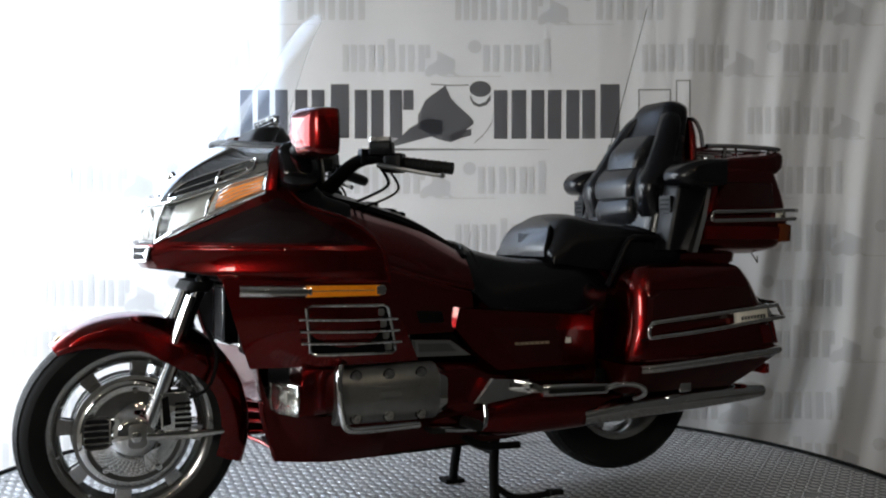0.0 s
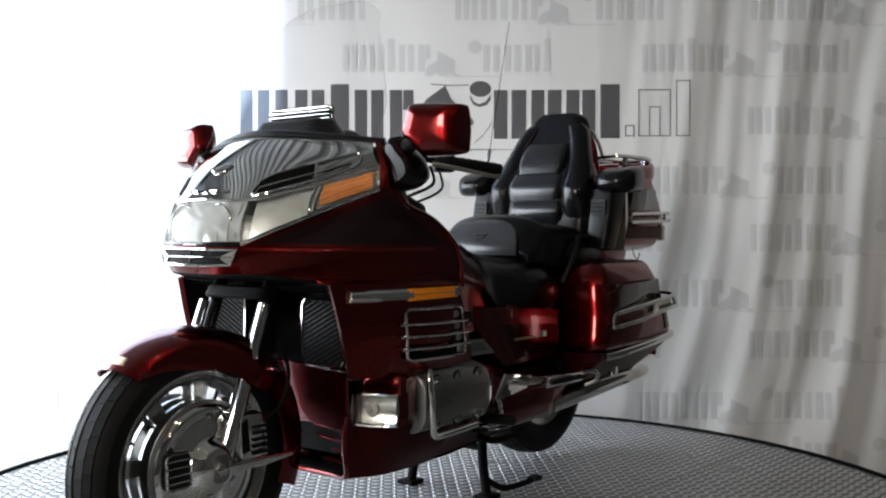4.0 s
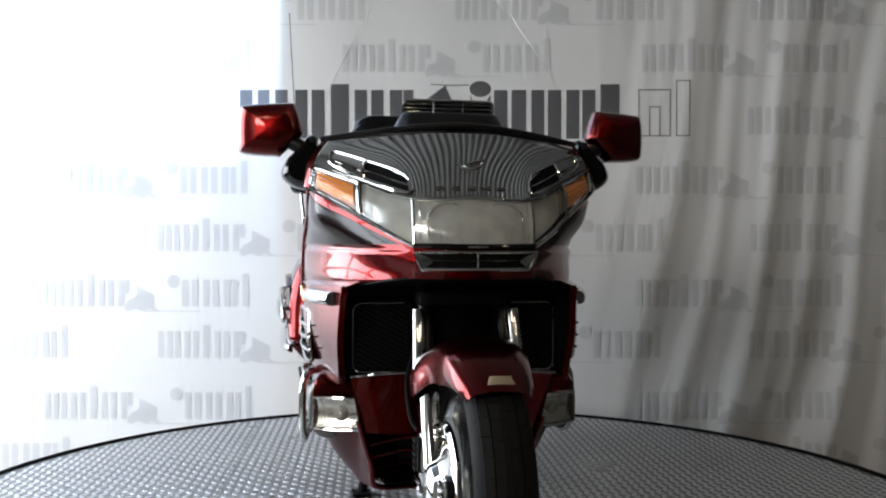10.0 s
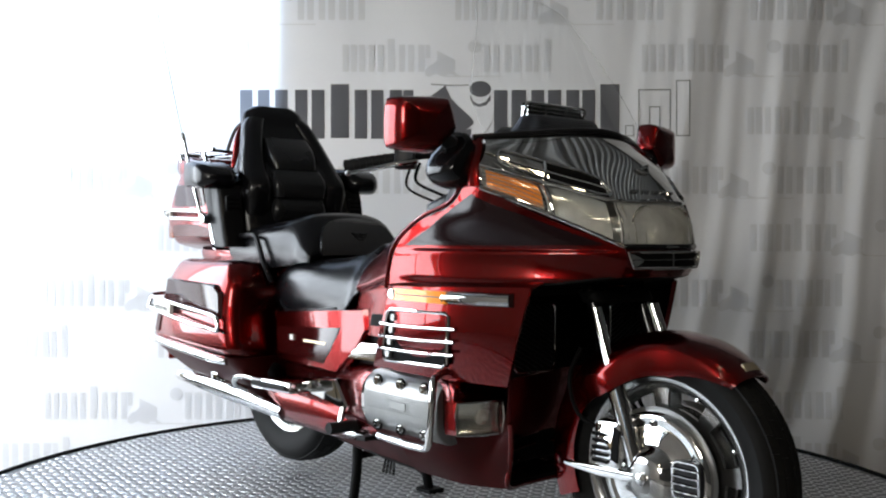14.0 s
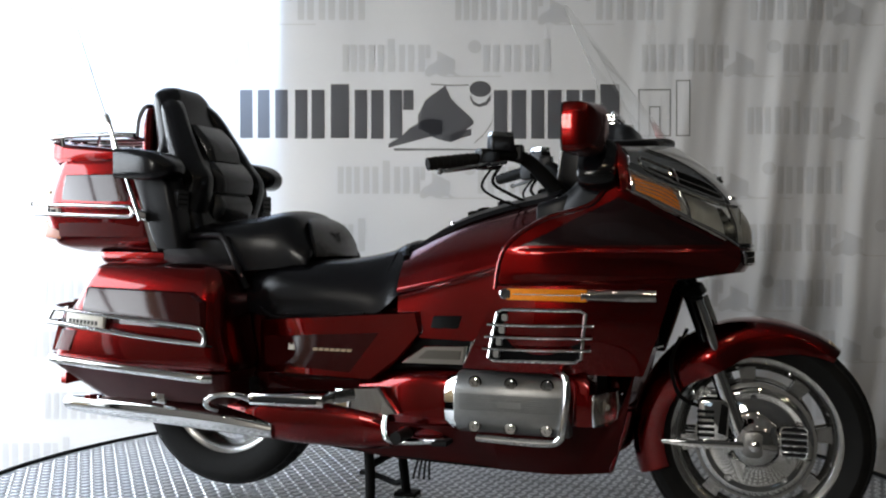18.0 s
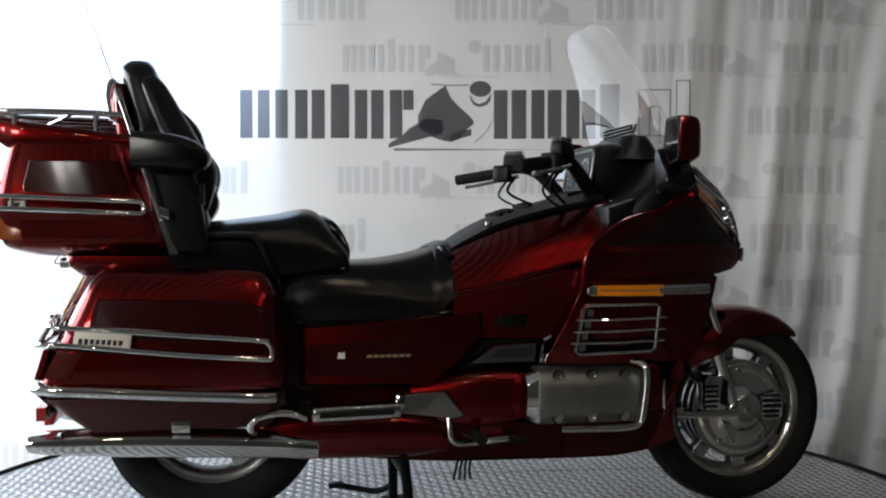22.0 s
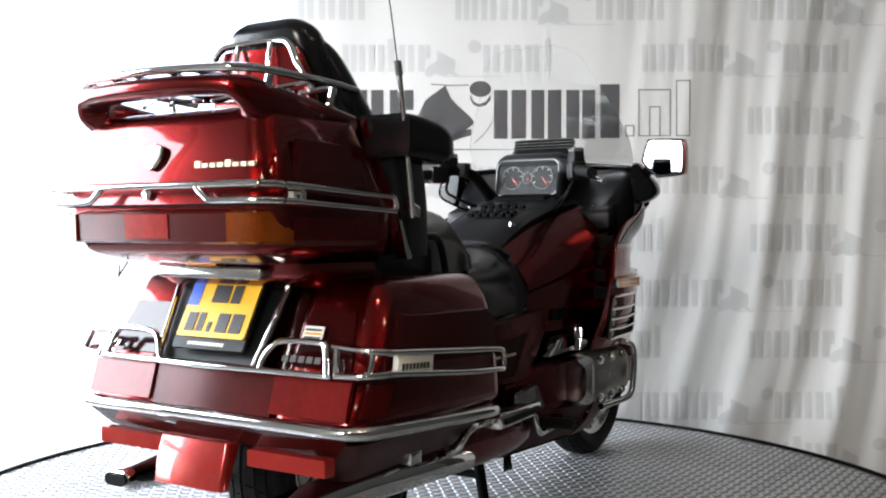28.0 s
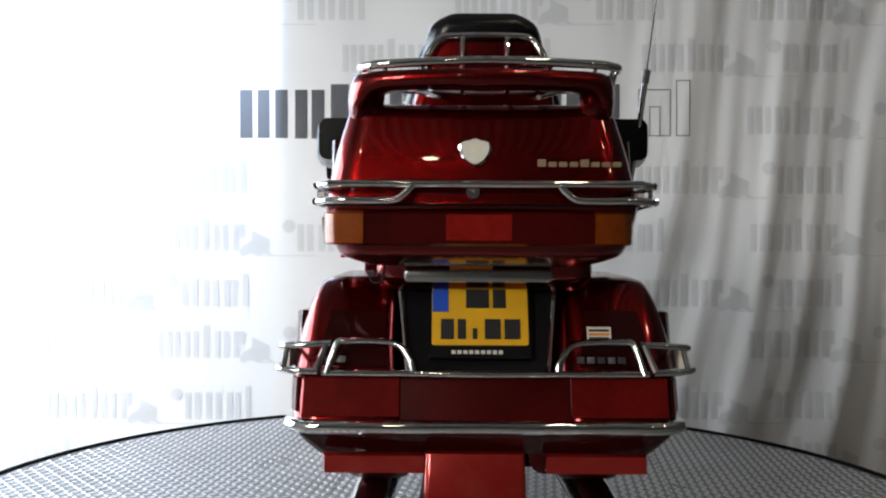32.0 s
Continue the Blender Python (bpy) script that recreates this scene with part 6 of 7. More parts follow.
# -- trunk --
trunk = part("trunk", block("z", [(0.845, -1.215, -0.835, -0.225, 0.225, 0.06), (0.862, -1.275, -0.825, -0.275, 0.275, 0.07), (0.885, -1.298, -0.832, -0.297, 0.297, 0.07), (0.962, -1.318, -0.860, -0.316, 0.316, 0.07), (0.975, -1.318, -0.866, -0.315, 0.315, 0.07), (1.06, -1.305, -0.905, -0.296, 0.296, 0.06), (1.125, -1.290, -0.938, -0.278, 0.278, 0.055), (1.158, -1.280, -0.952, -0.267, 0.267, 0.05), (1.170, -1.262, -0.962, -0.250, 0.250, 0.04), (1.174, -1.235, -0.975, -0.23, 0.23, 0.04)], 3, 6), RED, bike, "candy red top trunk with chrome rails")
trunk.location.y = 0.014
part("trunk_lid_seam", tube([(-1.085 + a, b, 0.968) for a, b in rounded(-0.2365, 0.222, -0.319, 0.319, 0.075, 6)], 0.003, 6, 1, True), MATT, trunk)
# spoiler lip on two wings over the lid, with an open slot below

def spoiler():
    half = [(-0.965, 0.240, 1.160, 0.026, 0.022), (-1.08, 0.243, 1.168, 0.026, 0.030), (-1.18, 0.243, 1.172, 0.028, 0.036), (-1.245, 0.238, 1.176, 0.032, 0.040), (-1.276, 0.230, 1.182, 0.033, 0.044), (-1.295, 0.222, 1.192, 0.036, 0.036), (-1.308, 0.202, 1.206, 0.038, 0.022), (-1.322, 0.15, 1.209, 0.038, 0.019), (-1.332, 0.07, 1.2105, 0.038, 0.019), (-1.335, 0.0, 1.2105, 0.038, 0.019)]
    full = half + [(x, -y, z, a, b) for x, y, z, a, b in reversed(half[:-1])]
    p, q = catmull([k[:3] for k in full], 5), catmull([(k[3], k[4], 0) for k in full], 5)
    rings = []
    for i in range(len(p)):
        t = (p[min(i + 1, len(p) - 1)] - p[max(i - 1, 0)])
        t.z = 0
        t.normalize()
        n = Vector((t.y, -t.x, 0))
        rings.append([p[i] + n * q[i].x * math.copysign(abs(math.cos(a)) ** 0.6, math.cos(a)) + Vector((0, 0, q[i].y * math.copysign(abs(math.sin(a)) ** 0.6, math.sin(a)))) for a in (2 * math.pi * k / 16 for k in range(16))])
    return loft(rings)


part("trunk_spoiler", spoiler(), RED, trunk, "candy red trunk spoiler", 0.0, 60)
for s in (-1, 1):
    part("trunk_inset", prism([(-1.235, 1.018), (-0.945, 1.005), (-0.985, 1.105), (-1.215, 1.105)], s * 0.292, s * 0.3065, 0.01), DEEP, trunk, "dark inset panel")
    part("trunk_front_trim", loft([[(-0.828, s * 0.330, 0.852), (-0.850, s * 0.330, 0.852), (-0.850, s * 0.298, 0.852), (-0.828, s * 0.298, 0.852)], [(-0.868, s * 0.328, 0.965), (-0.888, s * 0.328, 0.965), (-0.888, s * 0.296, 0.965), (-0.868, s * 0.296, 0.965)], [(-0.950, s * 0.288, 1.172), (-0.962, s * 0.288, 1.172), (-0.962, s * 0.262, 1.172), (-0.950, s * 0.262, 1.172)]]), CHROME, trunk, "chrome trunk edge trim")
    plq = part("trunk_plaque", prism([(-1.262, 0.968), (-1.222, 0.968), (-1.222, 0.994), (-1.262, 0.994)], s * 0.316, s * 0.328), PALE, trunk, "small pale plaque")
    part("plaque_wedge", prism([(-1.255, 0.988), (-1.230, 0.988), (-1.2425, 0.973)], s * 0.328, s * 0.3295), INK, plq)


def rr_path(x0, x1, hw, r, z, xcut=None):
    """A rail round the rear and sides of a box, from one front end to the other."""
    out = [(x1, hw, z), (x1 - 0.08, hw, z)]
    for i in range(7):
        q = radians(90 + 15 * i)
        out.append((x0 + r + r * math.cos(q), hw - r + r * math.sin(q), z))
    return out + [(x, -y, z2) for x, y, z2 in reversed(out)]


def sloped(path, k, x0):
    return [(x, y, z + k * (x - x0)) for x, y, z in path]


up = sloped(rr_path(-1.345, -0.925, 0.333, 0.07, 1.006), -0.03, -1.3)
lowr = sloped(rr_path(-1.348, -0.920, 0.335, 0.07, 0.974), -0.03, -1.3)
rail = part("trunk_rail", tube(up, 0.0075, 10, 2), CHROME, bike, "chrome rails round the trunk")
rail.location.y = 0.007
for s in (-1, 1):
    half = [p for p in lowr if p[1] * s > 0]
    if s < 0:
        half = half[::-1]
    part("rail_lower", tube([*half, (-1.348, s * 0.19, 0.975), (-1.347, s * 0.165, 0.982), (-1.346, s * 0.142, 1.004)], 0.0075, 10, 2), CHROME, rail)
    part("rail_end", tube([up[0 if s > 0 else -1], (-0.915, s * 0.333, 0.978), (half[0][0], half[0][1], half[0][2])], 0.0075, 10, 3), CHROME, rail)
    part("rail_stay", tube([(-1.25, s * 0.335, 1.004), (-1.25, s * 0.335, 0.972)], 0.005, 8, 1), CHROME, rail)
# tail light band
band = [(-1.315, -0.245), (-1.320, -0.12), (-1.322, 0), (-1.320, 0.12), (-1.315, 0.245)]
tl = part("tail_light", loft([[(x, y, 0.888), (x - 0.012, y, 0.892), (x - 0.016, y, 0.950), (x - 0.004, y, 0.955)] for x, y in band]), TAIL, bike, "dark red tail light band across the trunk")
tl.location.y = 0.020
part("brake_lens", loft([[(-1.332, y, 0.897), (-1.3355, y, 0.899), (-1.3395, y, 0.948), (-1.336, y, 0.950)] for y in (-0.064, 0, 0.064)]), BRAKE, tl, "brighter red brake lens")
for s in (-1, 1):
    am = loft([[(-1.316 + c, s * y, 0.889), (-1.334 + c, s * y, 0.893), (-1.337 + c, s * y, 0.950), (-1.318 + c, s * y, 0.956)] for y, c in ((0.225, 0.0), (0.275, 0.008), (0.300, 0.03), (0.312, 0.085))])
    part("rear_turn_lens", am, DULL_AMBER, tl, "amber rear turn lens")
    part("side_reflex", loft([[(x, s * y, 0.895), (x, s * (y + 0.012), 0.898), (x, s * (y + 0.016), 0.944), (x, s * y, 0.948)] for x, y in ((-1.235, 0.302), (-1.05, 0.303), (-0.90, 0.300))]), TAIL, tl)
shield_line = [(-0.030, 0.020), (-0.014, 0.024), (0, 0.029), (0.014, 0.024), (0.030, 0.020), (0.031, 0.0), (0.019, -0.020), (0, -0.031), (-0.019, -0.020), (-0.031, 0.0)]
bpose = Matrix.Translation((-1.310, 0.014, 1.072)) @ Matrix.Rotation(radians(8), 4, "Y")
tb = part("trunk_badge", moved(polyloft([(0.006, 1.0), (-0.003, 1.0), (-0.006, 0.9)], shield_line, 2), bpose), CHROME, trunk, "pale chrome shield badge")
part("badge_field", moved(polyloft([(-0.005, 0.88), (-0.0085, 0.84)], shield_line, 2), bpose), PALE, tb)
part("trunk_lock", moved(lathe([(0.013, 0), (0.013, 0.006), (0.004, 0.007), (0.001, 0.005)], (0, 0, 0), 16), Matrix.Translation((-1.319, 0.018, 0.993)) @ Matrix.Rotation(radians(90), 4, "Z")), CHROME, trunk)
for i in range(8):
    part("trunk_script", block("x", [(-1.3125, -0.272 + 0.021 * i, -0.256 + 0.021 * i, 1.044, 1.053 + (0.005 if i in (3, 7) else 0), 0.002), (-1.306, -0.272 + 0.021 * i, -0.256 + 0.021 * i, 1.044, 1.053 + (0.005 if i in (3, 7) else 0), 0.002)], 1), GOLD, trunk)

# chrome luggage rack on the lid
rack = part("luggage_rack", tube([(-0.965, 0.252, 1.236), (-1.10, 0.254, 1.240), (-1.28, 0.255, 1.238), (-1.325, 0.235, 1.237), (-1.345, 0.19, 1.238), (-1.355, 0, 1.243), (-1.345, -0.19, 1.238), (-1.325, -0.235, 1.237), (-1.28, -0.255, 1.238), (-1.10, -0.254, 1.240), (-0.965, -0.252, 1.236)], 0.009, 10, 4), CHROME, bike, "chrome tube luggage rack on the trunk")
for y in (-0.12, 0.12):
    part("rack_bar", tube([(-1.35, y, 1.240), (-1.20, y, 1.236), (-1.00, y, 1.234)], 0.007, 8, 4), CHROME, rack)
for y in (-0.05, 0.05):
    part("rack_bar", tube([(-1.353, y, 1.242), (-1.26, y, 1.234), (-1.02, y, 1.232)], 0.006, 8, 4), CHROME, rack)
part("rack_cross", tube([(-1.02, -0.252, 1.240), (-1.01, 0, 1.230), (-1.02, 0.252, 1.240)], 0.007, 8, 4), CHROME, rack)
for s in (-1, 1):
    for x in (-1.26, -1.05):
        part("rack_foot", tube([(x, s * 0.252, 1.236), (x, s * 0.240, 1.19)], 0.008, 8, 1), CHROME, rack)
    part("rack_foot", tube([(-1.325, s * 0.205, 1.238), (-1.322, s * 0.200, 1.210)], 0.0045, 8, 1), CHROME, rack)
    part("rack_brace", tube([(-1.27, s * 0.10, 1.185), (-1.18, s * 0.17, 1.215), (-1.10, s * 0.25, 1.243)], 0.005, 8, 3), CHROME, rack)
hoop = part("backrest_hoop", tube([(-1.02, 0.165, 1.235), (-1.035, 0.135, 1.30), (-1.03, 0.105, 1.348), (-1.025, 0.06, 1.358), (-1.025, -0.06, 1.358), (-1.03, -0.105, 1.348), (-1.035, -0.135, 1.30), (-1.02, -0.165, 1.235)], 0.008, 10, 4), CHROME, rack, "chrome hoop behind the backrest")
for y in (-0.05, 0.05):
    part("hoop_bar", tube([(-1.02, y, 1.232), (-1.036, y, 1.30), (-1.026, y, 1.357)], 0.006, 8, 3), CHROME, rack)
# antenna
ant = part("antenna", tube([(-0.872, -0.345, 0.950), (-0.930, -0.362, 1.130), (-0.976, -0.373, 1.275)], 0.0068, 10, 3), CHROME, bike, "chrome antenna mast with a thin whip")
part("antenna_whip", tube([(-0.976, -0.373, 1.27), (-1.045, -0.385, 1.47), (-1.19, -0.405, 1.90)], 0.0015, 6, 3), MATT, ant)
part("antenna_collar", tube([(-0.972, -0.372, 1.262), (-0.983, -0.375, 1.290)], 0.0085, 10, 1), ALLOY, ant)
part("antenna_clamp", block("x", [(-0.875, -0.352, -0.325, 0.955, 0.985, 0.006), (-0.850, -0.352, -0.325, 0.945, 0.975, 0.006)], 1), CHROME, ant)

# -- rear: saddlebags, plate recess, bumper --
part("trunk_base", block("z", [(0.79, -1.10, -0.72, -0.22, 0.22, 0.05), (0.815, -1.13, -0.70, -0.235, 0.235, 0.05), (0.845, -1.14, -0.72, -0.235, 0.235, 0.05)], 2), RED, bike, "candy red trunk base")
part("rear_mudguard", block("z", [(0.455, -1.12, -0.62, -0.17, 0.17, 0.05), (0.62, -1.09, -0.55, -0.175, 0.175, 0.05), (0.80, -1.03, -0.52, -0.18, 0.18, 0.05)], 2), DEEP, bike, "dark maroon rear body")
for s in (-1, 1):
    def sb(z, x0, x1, ya, yb, r):
        a, b = sorted((s * ya, s * yb))
        return (z, x0, x1, a, b, r)
    bag = part("saddlebag", block("z", [sb(0.452, -1.135, -0.560, 0.16, 0.360, 0.05), sb(0.490, -1.168, -0.535, 0.155, 0.405, 0.06), sb(0.515, -1.178, -0.530, 0.155, 0.415, 0.06), sb(0.60, -1.142, -0.545, 0.155, 0.420, 0.07), sb(0.68, -1.105, -0.552, 0.160, 0.412, 0.07), sb(0.745, -1.072, -0.562, 0.165, 0.394, 0.055), sb(0.785, -1.048, -0.580, 0.168, 0.376, 0.045), sb(0.804, -1.028, -0.600, 0.170, 0.362, 0.035), sb(0.813, -1.005, -0.630, 0.174, 0.340, 0.03)], 4, 6), RED, bike, "candy red saddlebag")
    part("bag_inset", prism([(-1.062, 0.628), (-0.585, 0.606), (-0.592, 0.700), (-0.635, 0.728), (-1.025, 0.738)], s * 0.395, s * 0.4215, 0.02), DEEP, bag, "dark inset panel")
    r1 = part("bag_rail", tube([(-1.150, s * 0.33, 0.676), (-1.148, s * 0.405, 0.672), (-1.125, s * 0.438, 0.668), (-1.06, s * 0.442, 0.662), (-0.80, s * 0.442, 0.640), (-0.615, s * 0.437, 0.624), (-0.588, s * 0.434, 0.614), (-0.578, s * 0.433, 0.592), (-0.584, s * 0.434, 0.572), (-0.610, s * 0.437, 0.574), (-0.80, s * 0.450, 0.590), (-1.08, s * 0.450, 0.620), (-1.150, s * 0.442, 0.624), (-1.175, s * 0.41, 0.622), (-1.178, s * 0.355, 0.620)], 0.0075, 10, 4), CHROME, bike, "chrome guard rail round the saddlebag")
    part("rail_post", tube([(-1.150, s * 0.338, 0.676), (-1.178, s * 0.358, 0.620)], 0.0075, 8, 1), CHROME, r1)
    part("rail_post", tube([(-1.140, s * 0.424, 0.670), (-1.165, s * 0.430, 0.623)], 0.006, 8, 1), CHROME, r1)
    part("rear_hoop_rail", tube([(-1.180, s * 0.335, 0.615), (-1.158, s * 0.315, 0.676), (-1.155, s * 0.29, 0.682), (-1.155, s * 0.23, 0.682), (-1.160, s * 0.185, 0.675), (-1.172, s * 0.160, 0.645), (-1.178, s * 0.152, 0.618)], 0.0075, 10, 4), CHROME, bike, "chrome hoop rail on the bag's rear")
    plq = part("bag_plaque", prism([(-1.082, 0.614), (-0.942, 0.606), (-0.938, 0.645), (-1.076, 0.657)], s * 0.430, s * 0.4455, 0.003), PALE, bag, "pale plaque with worn script")
    for i in range(8):
        part("plaque_script", prism([(-1.068 + 0.014 * i, 0.626 - 0.001 * i), (-1.058 + 0.014 * i, 0.625 - 0.001 * i), (-1.056 + 0.014 * i, 0.638 - 0.001 * i), (-1.066 + 0.014 * i, 0.639 - 0.001 * i)], s * 0.4452, s * 0.4462), INK, plq)
    part("bag_tail_lens", loft([[(-1.172, s * y, 0.524), (-1.1855, s * y, 0.527), (-1.1625, s * y, 0.605), (-1.148, s * y, 0.608)] for y in (0.182, 0.27, 0.385)]), BAG_LENS, bag, "red tail lens in the bag")
    part("bag_side_lens", loft([[(x, s * y, 0.530), (x, s * (y + 0.006), 0.533), (x + 0.030, s * (y + 0.008), 0.598), (x + 0.032, s * y, 0.601)] for x, y in ((-1.158, 0.398), (-1.13, 0.411), (-1.09, 0.4155))]), TAIL, bag)
    part("bag_seam", tube([(-1.150, s * 0.175, 0.611), (-1.152, s * 0.36, 0.611), (-1.130, s * 0.410, 0.609), (-1.09, s * 0.422, 0.607), (-0.80, s * 0.4235, 0.585), (-0.56, s * 0.418, 0.565)], 0.003, 6, 4), MATT, bag)
    part("bag_latch", prism([(-0.575, 0.800), (-0.60, 0.80), (-0.60, 0.79), (-0.575, 0.79)], s * 0.2, s * 0.21), CHROME, bag)
    part("bag_rear_inset", ([(-1.1345, s * 0.205, 0.625), (-1.1345, s * 0.365, 0.625), (-1.0755, s * 0.335, 0.742), (-1.0755, s * 0.218, 0.742)], [(0, 1, 2, 3)]), DEEP, bag, "dark inset panel", 0.004)
    bar = [(-1.188, 0.0), (-1.190, 0.20), (-1.188, 0.34), (-1.178, 0.390), (-1.145, 0.416), (-1.05, 0.424), (-0.80, 0.427), (-0.62, 0.420), (-0.572, 0.402)]
    line = [Vector((p.x, s * p.y, 0.506 - 0.066 * max(0.0, p.x + 1.17))) for p in resample(catmull([(a, b, 0) for a, b in bar], 5), 44)]
    part("chrome_bumper", moulding(line, [(-0.006, -0.016), (0.006, -0.015), (0.014, -0.009), (0.016, 0.0), (0.013, 0.009), (0.005, 0.014), (-0.006, 0.014)], lambda p: (-1, 0, 0) if abs(p.y) < 0.385 else (-0.3, s, 0)), CHROME, bike, "chrome bumper strip round the bags", 0.0, 60)
    part("bag_tray", block("z", [(0.366, -1.06, -0.58, min(s * 0.17, s * 0.298), max(s * 0.17, s * 0.298), 0.03), (0.385, -1.085, -0.565, min(s * 0.16, s * 0.318), max(s * 0.16, s * 0.318), 0.04), (0.44, -1.14, -0.55, min(s * 0.155, s * 0.372), max(s * 0.155, s * 0.372), 0.05), (0.475, -1.165, -0.54, min(s * 0.15, s * 0.402), max(s * 0.15, s * 0.402), 0.05)], 3), DIM_RED, bag, "dark red bag underside, shade in its colour")
    part("rear_reflector", block("x", [(-1.190, min(s * 0.128, s * 0.338), max(s * 0.128, s * 0.338), 0.409, 0.445, 0.004), (-1.165, min(s * 0.128, s * 0.345), max(s * 0.128, s * 0.345), 0.409, 0.447, 0.004)], 1), REFLEX, bike, "long red reflector under the bags")
    # exhaust
    ex = part("exhaust", block("x", [(-1.225, min(s * 0.205, s * 0.285), max(s * 0.205, s * 0.285), 0.318, 0.352, 0.017), (-1.19, min(s * 0.200, s * 0.290), max(s * 0.200, s * 0.290), 0.305, 0.362, 0.028), (-0.95, min(s * 0.192, s * 0.290), max(s * 0.192, s * 0.290), 0.285, 0.368, 0.040), (-0.60, min(s * 0.190, s * 0.288), max(s * 0.190, s * 0.288), 0.268, 0.345, 0.038), (-0.44, min(s * 0.195, s * 0.275), max(s * 0.195, s * 0.275), 0.262, 0.315, 0.025)], 4, 6), CHROME, bike, "long chrome silencer with a slanted tip")
    part("exhaust_mouth", block("x", [(-1.2275, min(s * 0.212, s * 0.278), max(s * 0.212, s * 0.278), 0.322, 0.348, 0.013), (-1.222, min(s * 0.212, s * 0.278), max(s * 0.212, s * 0.278), 0.322, 0.348, 0.013)], 1), MATT, ex)
    part("exhaust_badge", block("x", [(-0.845, min(s * 0.285, s * 0.326), max(s * 0.285, s * 0.326), 0.362, 0.402, 0.006), (-0.795, min(s * 0.285, s * 0.326), max(s * 0.285, s * 0.326), 0.360, 0.400, 0.006)], 1, soft=0.004), CHROME, ex, "small chrome bracket")
    part("bag_guard_hoop", tube([(-0.622, s * 0.295, 0.350), (-0.632, s * 0.330, 0.366), (-0.630, s * 0.340, 0.384), (-0.608, s * 0.342, 0.401), (-0.561, s * 0.338, 0.410), (-0.512, s * 0.325, 0.403), (-0.480, s * 0.300, 0.385)], 0.011, 12, 5), CHROME, bike, "chrome guard hoop under the saddlebag")
    part("seat_strut", tube([(-0.52, s * 0.235, 0.44), (-0.50, s * 0.265, 0.415), (-0.46, s * 0.28, 0.405)], 0.018, 10, 3), MATT, bike)
# number plate in its black recess
rec = part("plate_recess", coons([(-1.160, -0.148, 0.620), (-1.155, 0, 0.620), (-1.160, 0.148, 0.620)], [(-1.055, -0.170, 0.810), (-1.050, 0, 0.810), (-1.055, 0.170, 0.810)], [(-1.160, -0.148, 0.620), (-1.055, -0.170, 0.810)], [(-1.160, 0.148, 0.620), (-1.055, 0.170, 0.810)], 10, 10), BLACK, bike, "black number plate recess with chrome edges", 0.006)
rec.location.y = 0.016
tilt = math.atan2(0.085, 0.130)
pm = Matrix.Translation((-1.128, -0.005, 0.737)) @ Matrix.Rotation(tilt * 0.85, 4, "Y")
plate = part("number_plate", moved(block("x", [(-0.004, -0.103, 0.103, -0.071, 0.071, 0.006), (0.0, -0.103, 0.103, -0.071, 0.071, 0.006)], 1), pm), YELLOW, rec, "yellow number plate with a blue band")
part("plate_holder", moved(block("x", [(0.0005, -0.108, 0.108, -0.098, 0.074, 0.006), (0.008, -0.108, 0.108, -0.098, 0.074, 0.006)], 1), pm), BLACK, rec, "black plate holder")


def on_plate(y0, y1, z0, z1, d, mat, name):
    return part(name, moved(box(-0.0055 - d, -0.0042, y0, y1, z0, z1), pm), mat, rec)


on_plate(0.068, 0.102, 0.005, 0.070, 0.0, BLUE, "plate_band")
for y0, y1 in ((-0.020, 0.030), (-0.056, -0.028)):
    on_plate(y0, y1, 0.014, 0.058, 0.0004, INK, "plate_bar")
for y0, y1 in ((0.056, 0.084), (0.030, 0.048), (0.006, 0.016), (-0.044, -0.010), (-0.086, -0.052)):
    on_plate(y0, y1, -0.058, -0.012 if y0 != 0.006 else -0.034, 0.0004, INK, "plate_bar")
for i in range(9):
    part("holder_bar", moved(box(-0.0012, 0.001, 0.052 - 0.0125 * i, 0.061 - 0.0125 * i, -0.090, -0.082), pm), PALE, rec)
for s in (-1, 1):
    part("plate_edge_bar", tube([(-1.072, s * 0.172, 0.812), (-1.12, s * 0.160, 0.72), (-1.178, s * 0.148, 0.618)], 0.006, 8, 3), CHROME, rec)
part("plate_lamp_cover", block("x", [(-1.165, -0.158, 0.158, 0.808, 0.838, 0.01), (-1.06, -0.16, 0.16, 0.812, 0.842, 0.01)], 1, soft=0.006), RIM, rec, "grey plate lamp cover")
part("plate_lamp", block("x", [(-1.168, -0.03, 0.06, 0.838, 0.846, 0.002), (-1.14, -0.03, 0.06, 0.838, 0.846, 0.002)], 1), AMBER, rec)
part("lower_rail", tube([(-1.176, -0.345, 0.617), (-1.180, -0.15, 0.617), (-1.184, 0, 0.616), (-1.180, 0.15, 0.617), (-1.176, 0.345, 0.617)], 0.0075, 10, 4), CHROME, bike, "chrome rail under the plate")
part("rear_centre_panel", coons([(-1.178, -0.18, 0.515), (-1.185, 0, 0.515), (-1.178, 0.18, 0.515)], [(-1.150, -0.18, 0.618), (-1.158, 0, 0.618), (-1.150, 0.18, 0.618)], [(-1.178, -0.18, 0.515), (-1.150, -0.18, 0.618)], [(-1.178, 0.18, 0.515), (-1.150, 0.18, 0.618)], 10, 6), TAIL, bike, "red lens panel between the bags", 0.006)
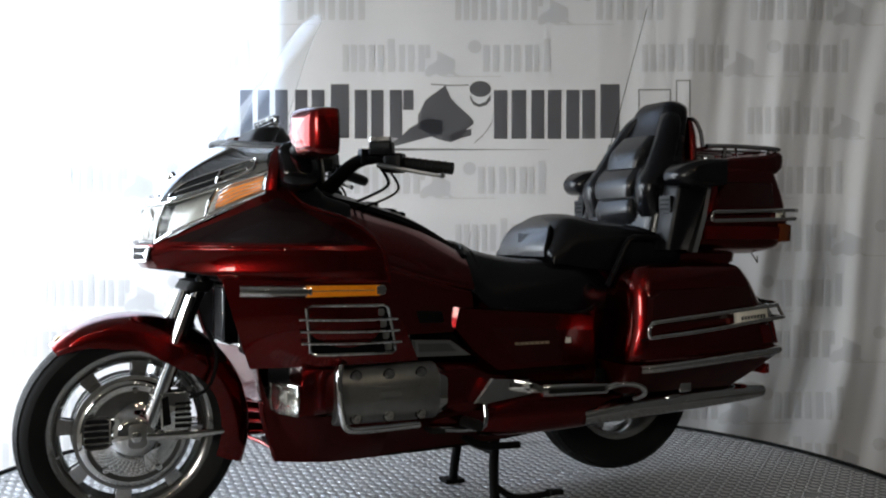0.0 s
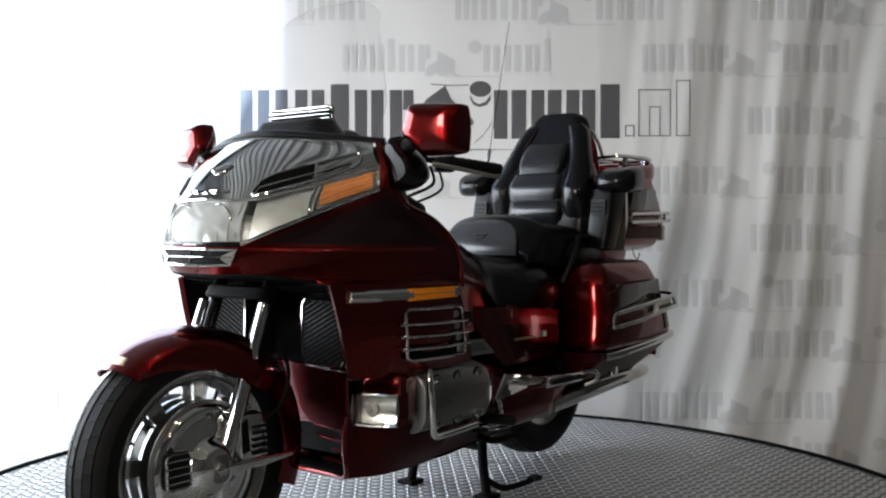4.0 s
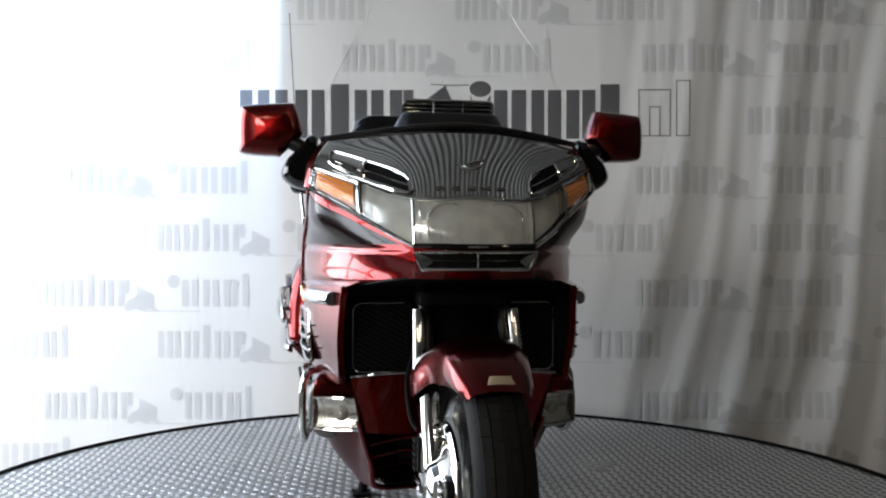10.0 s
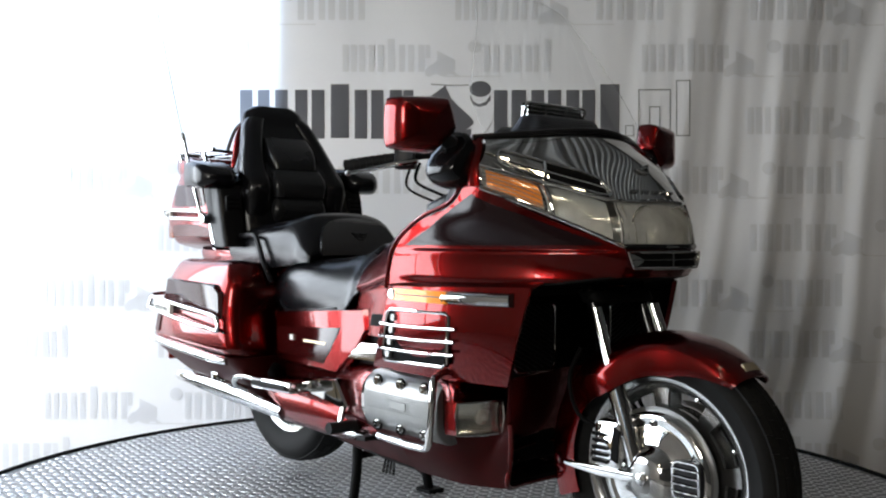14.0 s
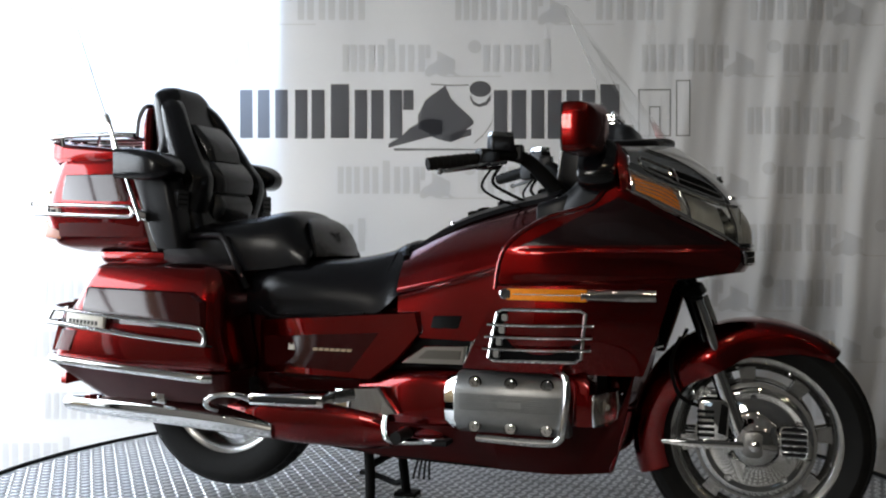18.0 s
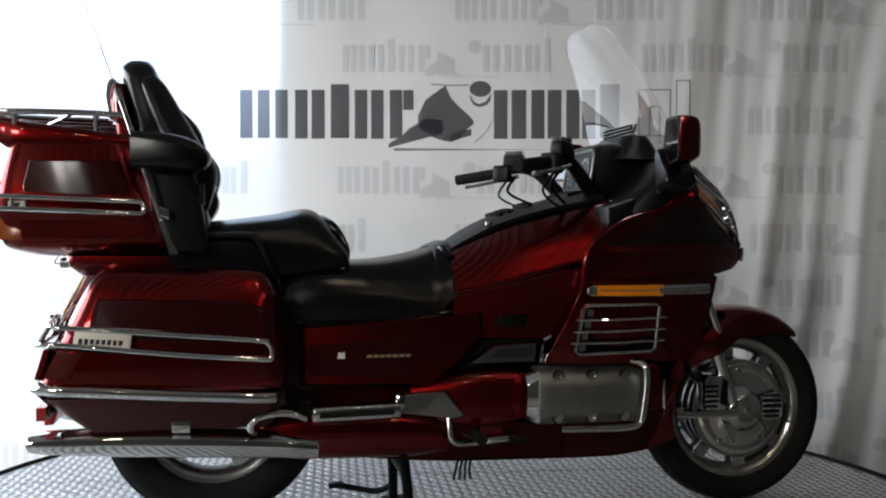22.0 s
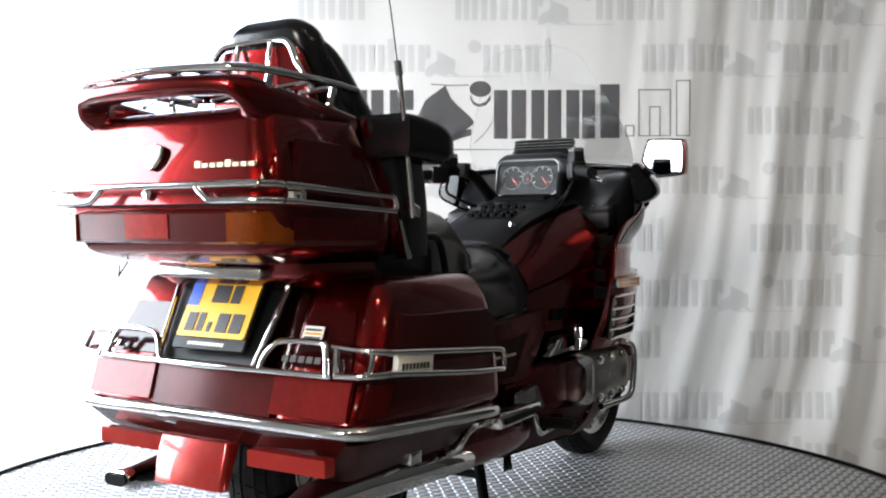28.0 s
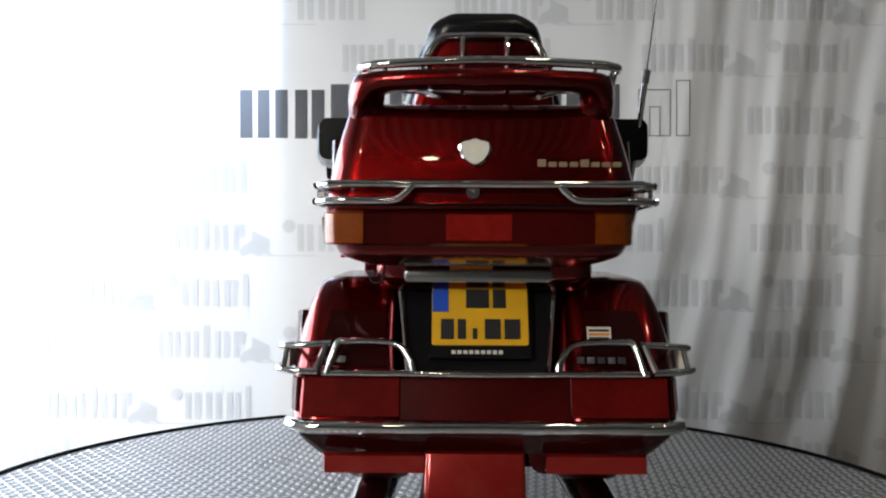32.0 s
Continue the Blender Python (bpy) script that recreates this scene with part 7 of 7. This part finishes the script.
part("rear_valance", coons([(-1.150, -0.34, 0.447), (-1.165, 0, 0.447), (-1.150, 0.34, 0.447)], [(-1.185, -0.40, 0.500), (-1.190, 0, 0.500), (-1.185, 0.40, 0.500)], [(-1.150, -0.34, 0.447), (-1.185, -0.40, 0.500)], [(-1.150, 0.34, 0.447), (-1.185, 0.40, 0.500)], 14, 4), DEEP, bike, "dark maroon rear valance", 0.006)
part("mud_flap", block("z", [(0.350, -1.222, -1.192, -0.084, 0.128, 0.012), (0.40, -1.215, -1.175, -0.084, 0.128, 0.012), (0.452, -1.200, -1.150, -0.082, 0.126, 0.012)], 2), REFLEX, bike, "glossy red mud flap behind the rear wheel")
part("bag_sticker", moved(box(-0.003, 0, -0.026, 0.026, -0.017, 0.017), Matrix.Translation((-1.113, -0.248, 0.694)) @ Matrix.Rotation(radians(25), 4, "Y")), PALE, bike, "small pale sticker with dark bars")
for i in range(3):
    part("sticker_bar", moved(box(-0.0042, -0.0028, -0.022, 0.022, -0.012 + 0.009 * i, -0.007 + 0.009 * i), Matrix.Translation((-1.113, -0.248, 0.694)) @ Matrix.Rotation(radians(25), 4, "Y")), INK if i != 1 else AMBER, bike)
for i in range(5):
    part("bag_script", moved(box(-0.004, 0, -0.195 - 0.022 * i - 0.016, -0.195 - 0.022 * i, -0.007, 0.007), Matrix.Translation((-1.151, 0, 0.642)) @ Matrix.Rotation(radians(25), 4, "Y")), CHROME, bike)
for i in range(2):
    part("bag_script", moved(box(-0.004, 0, 0.352 - 0.030 * i - 0.024, 0.352 - 0.030 * i, -0.007, 0.007), Matrix.Translation((-1.151, 0, 0.642)) @ Matrix.Rotation(radians(25), 4, "Y")), CHROME, bike)
part("loose_wire", tube([(-1.22, 0.21, 0.845), (-1.24, 0.215, 0.815), (-1.225, 0.235, 0.812), (-1.215, 0.245, 0.835)], 0.0022, 6, 4), MATT, bike)


# ---- movement ----
def motions():
    """The table turns evenly, and carries the motorcycle."""
    times = [i * 1.0 for i in range(33)]
    walk(turntable, [(t, pose(0.009, 0, 0, 0, 0, heading(t))) for t in times])
    walk(bike, [(t, pose(0.009, 0, 0, 0, 0, heading(t)) @ pose(0, -0.095, 0, 0, 0, 5.698)) for t in times])


motions()
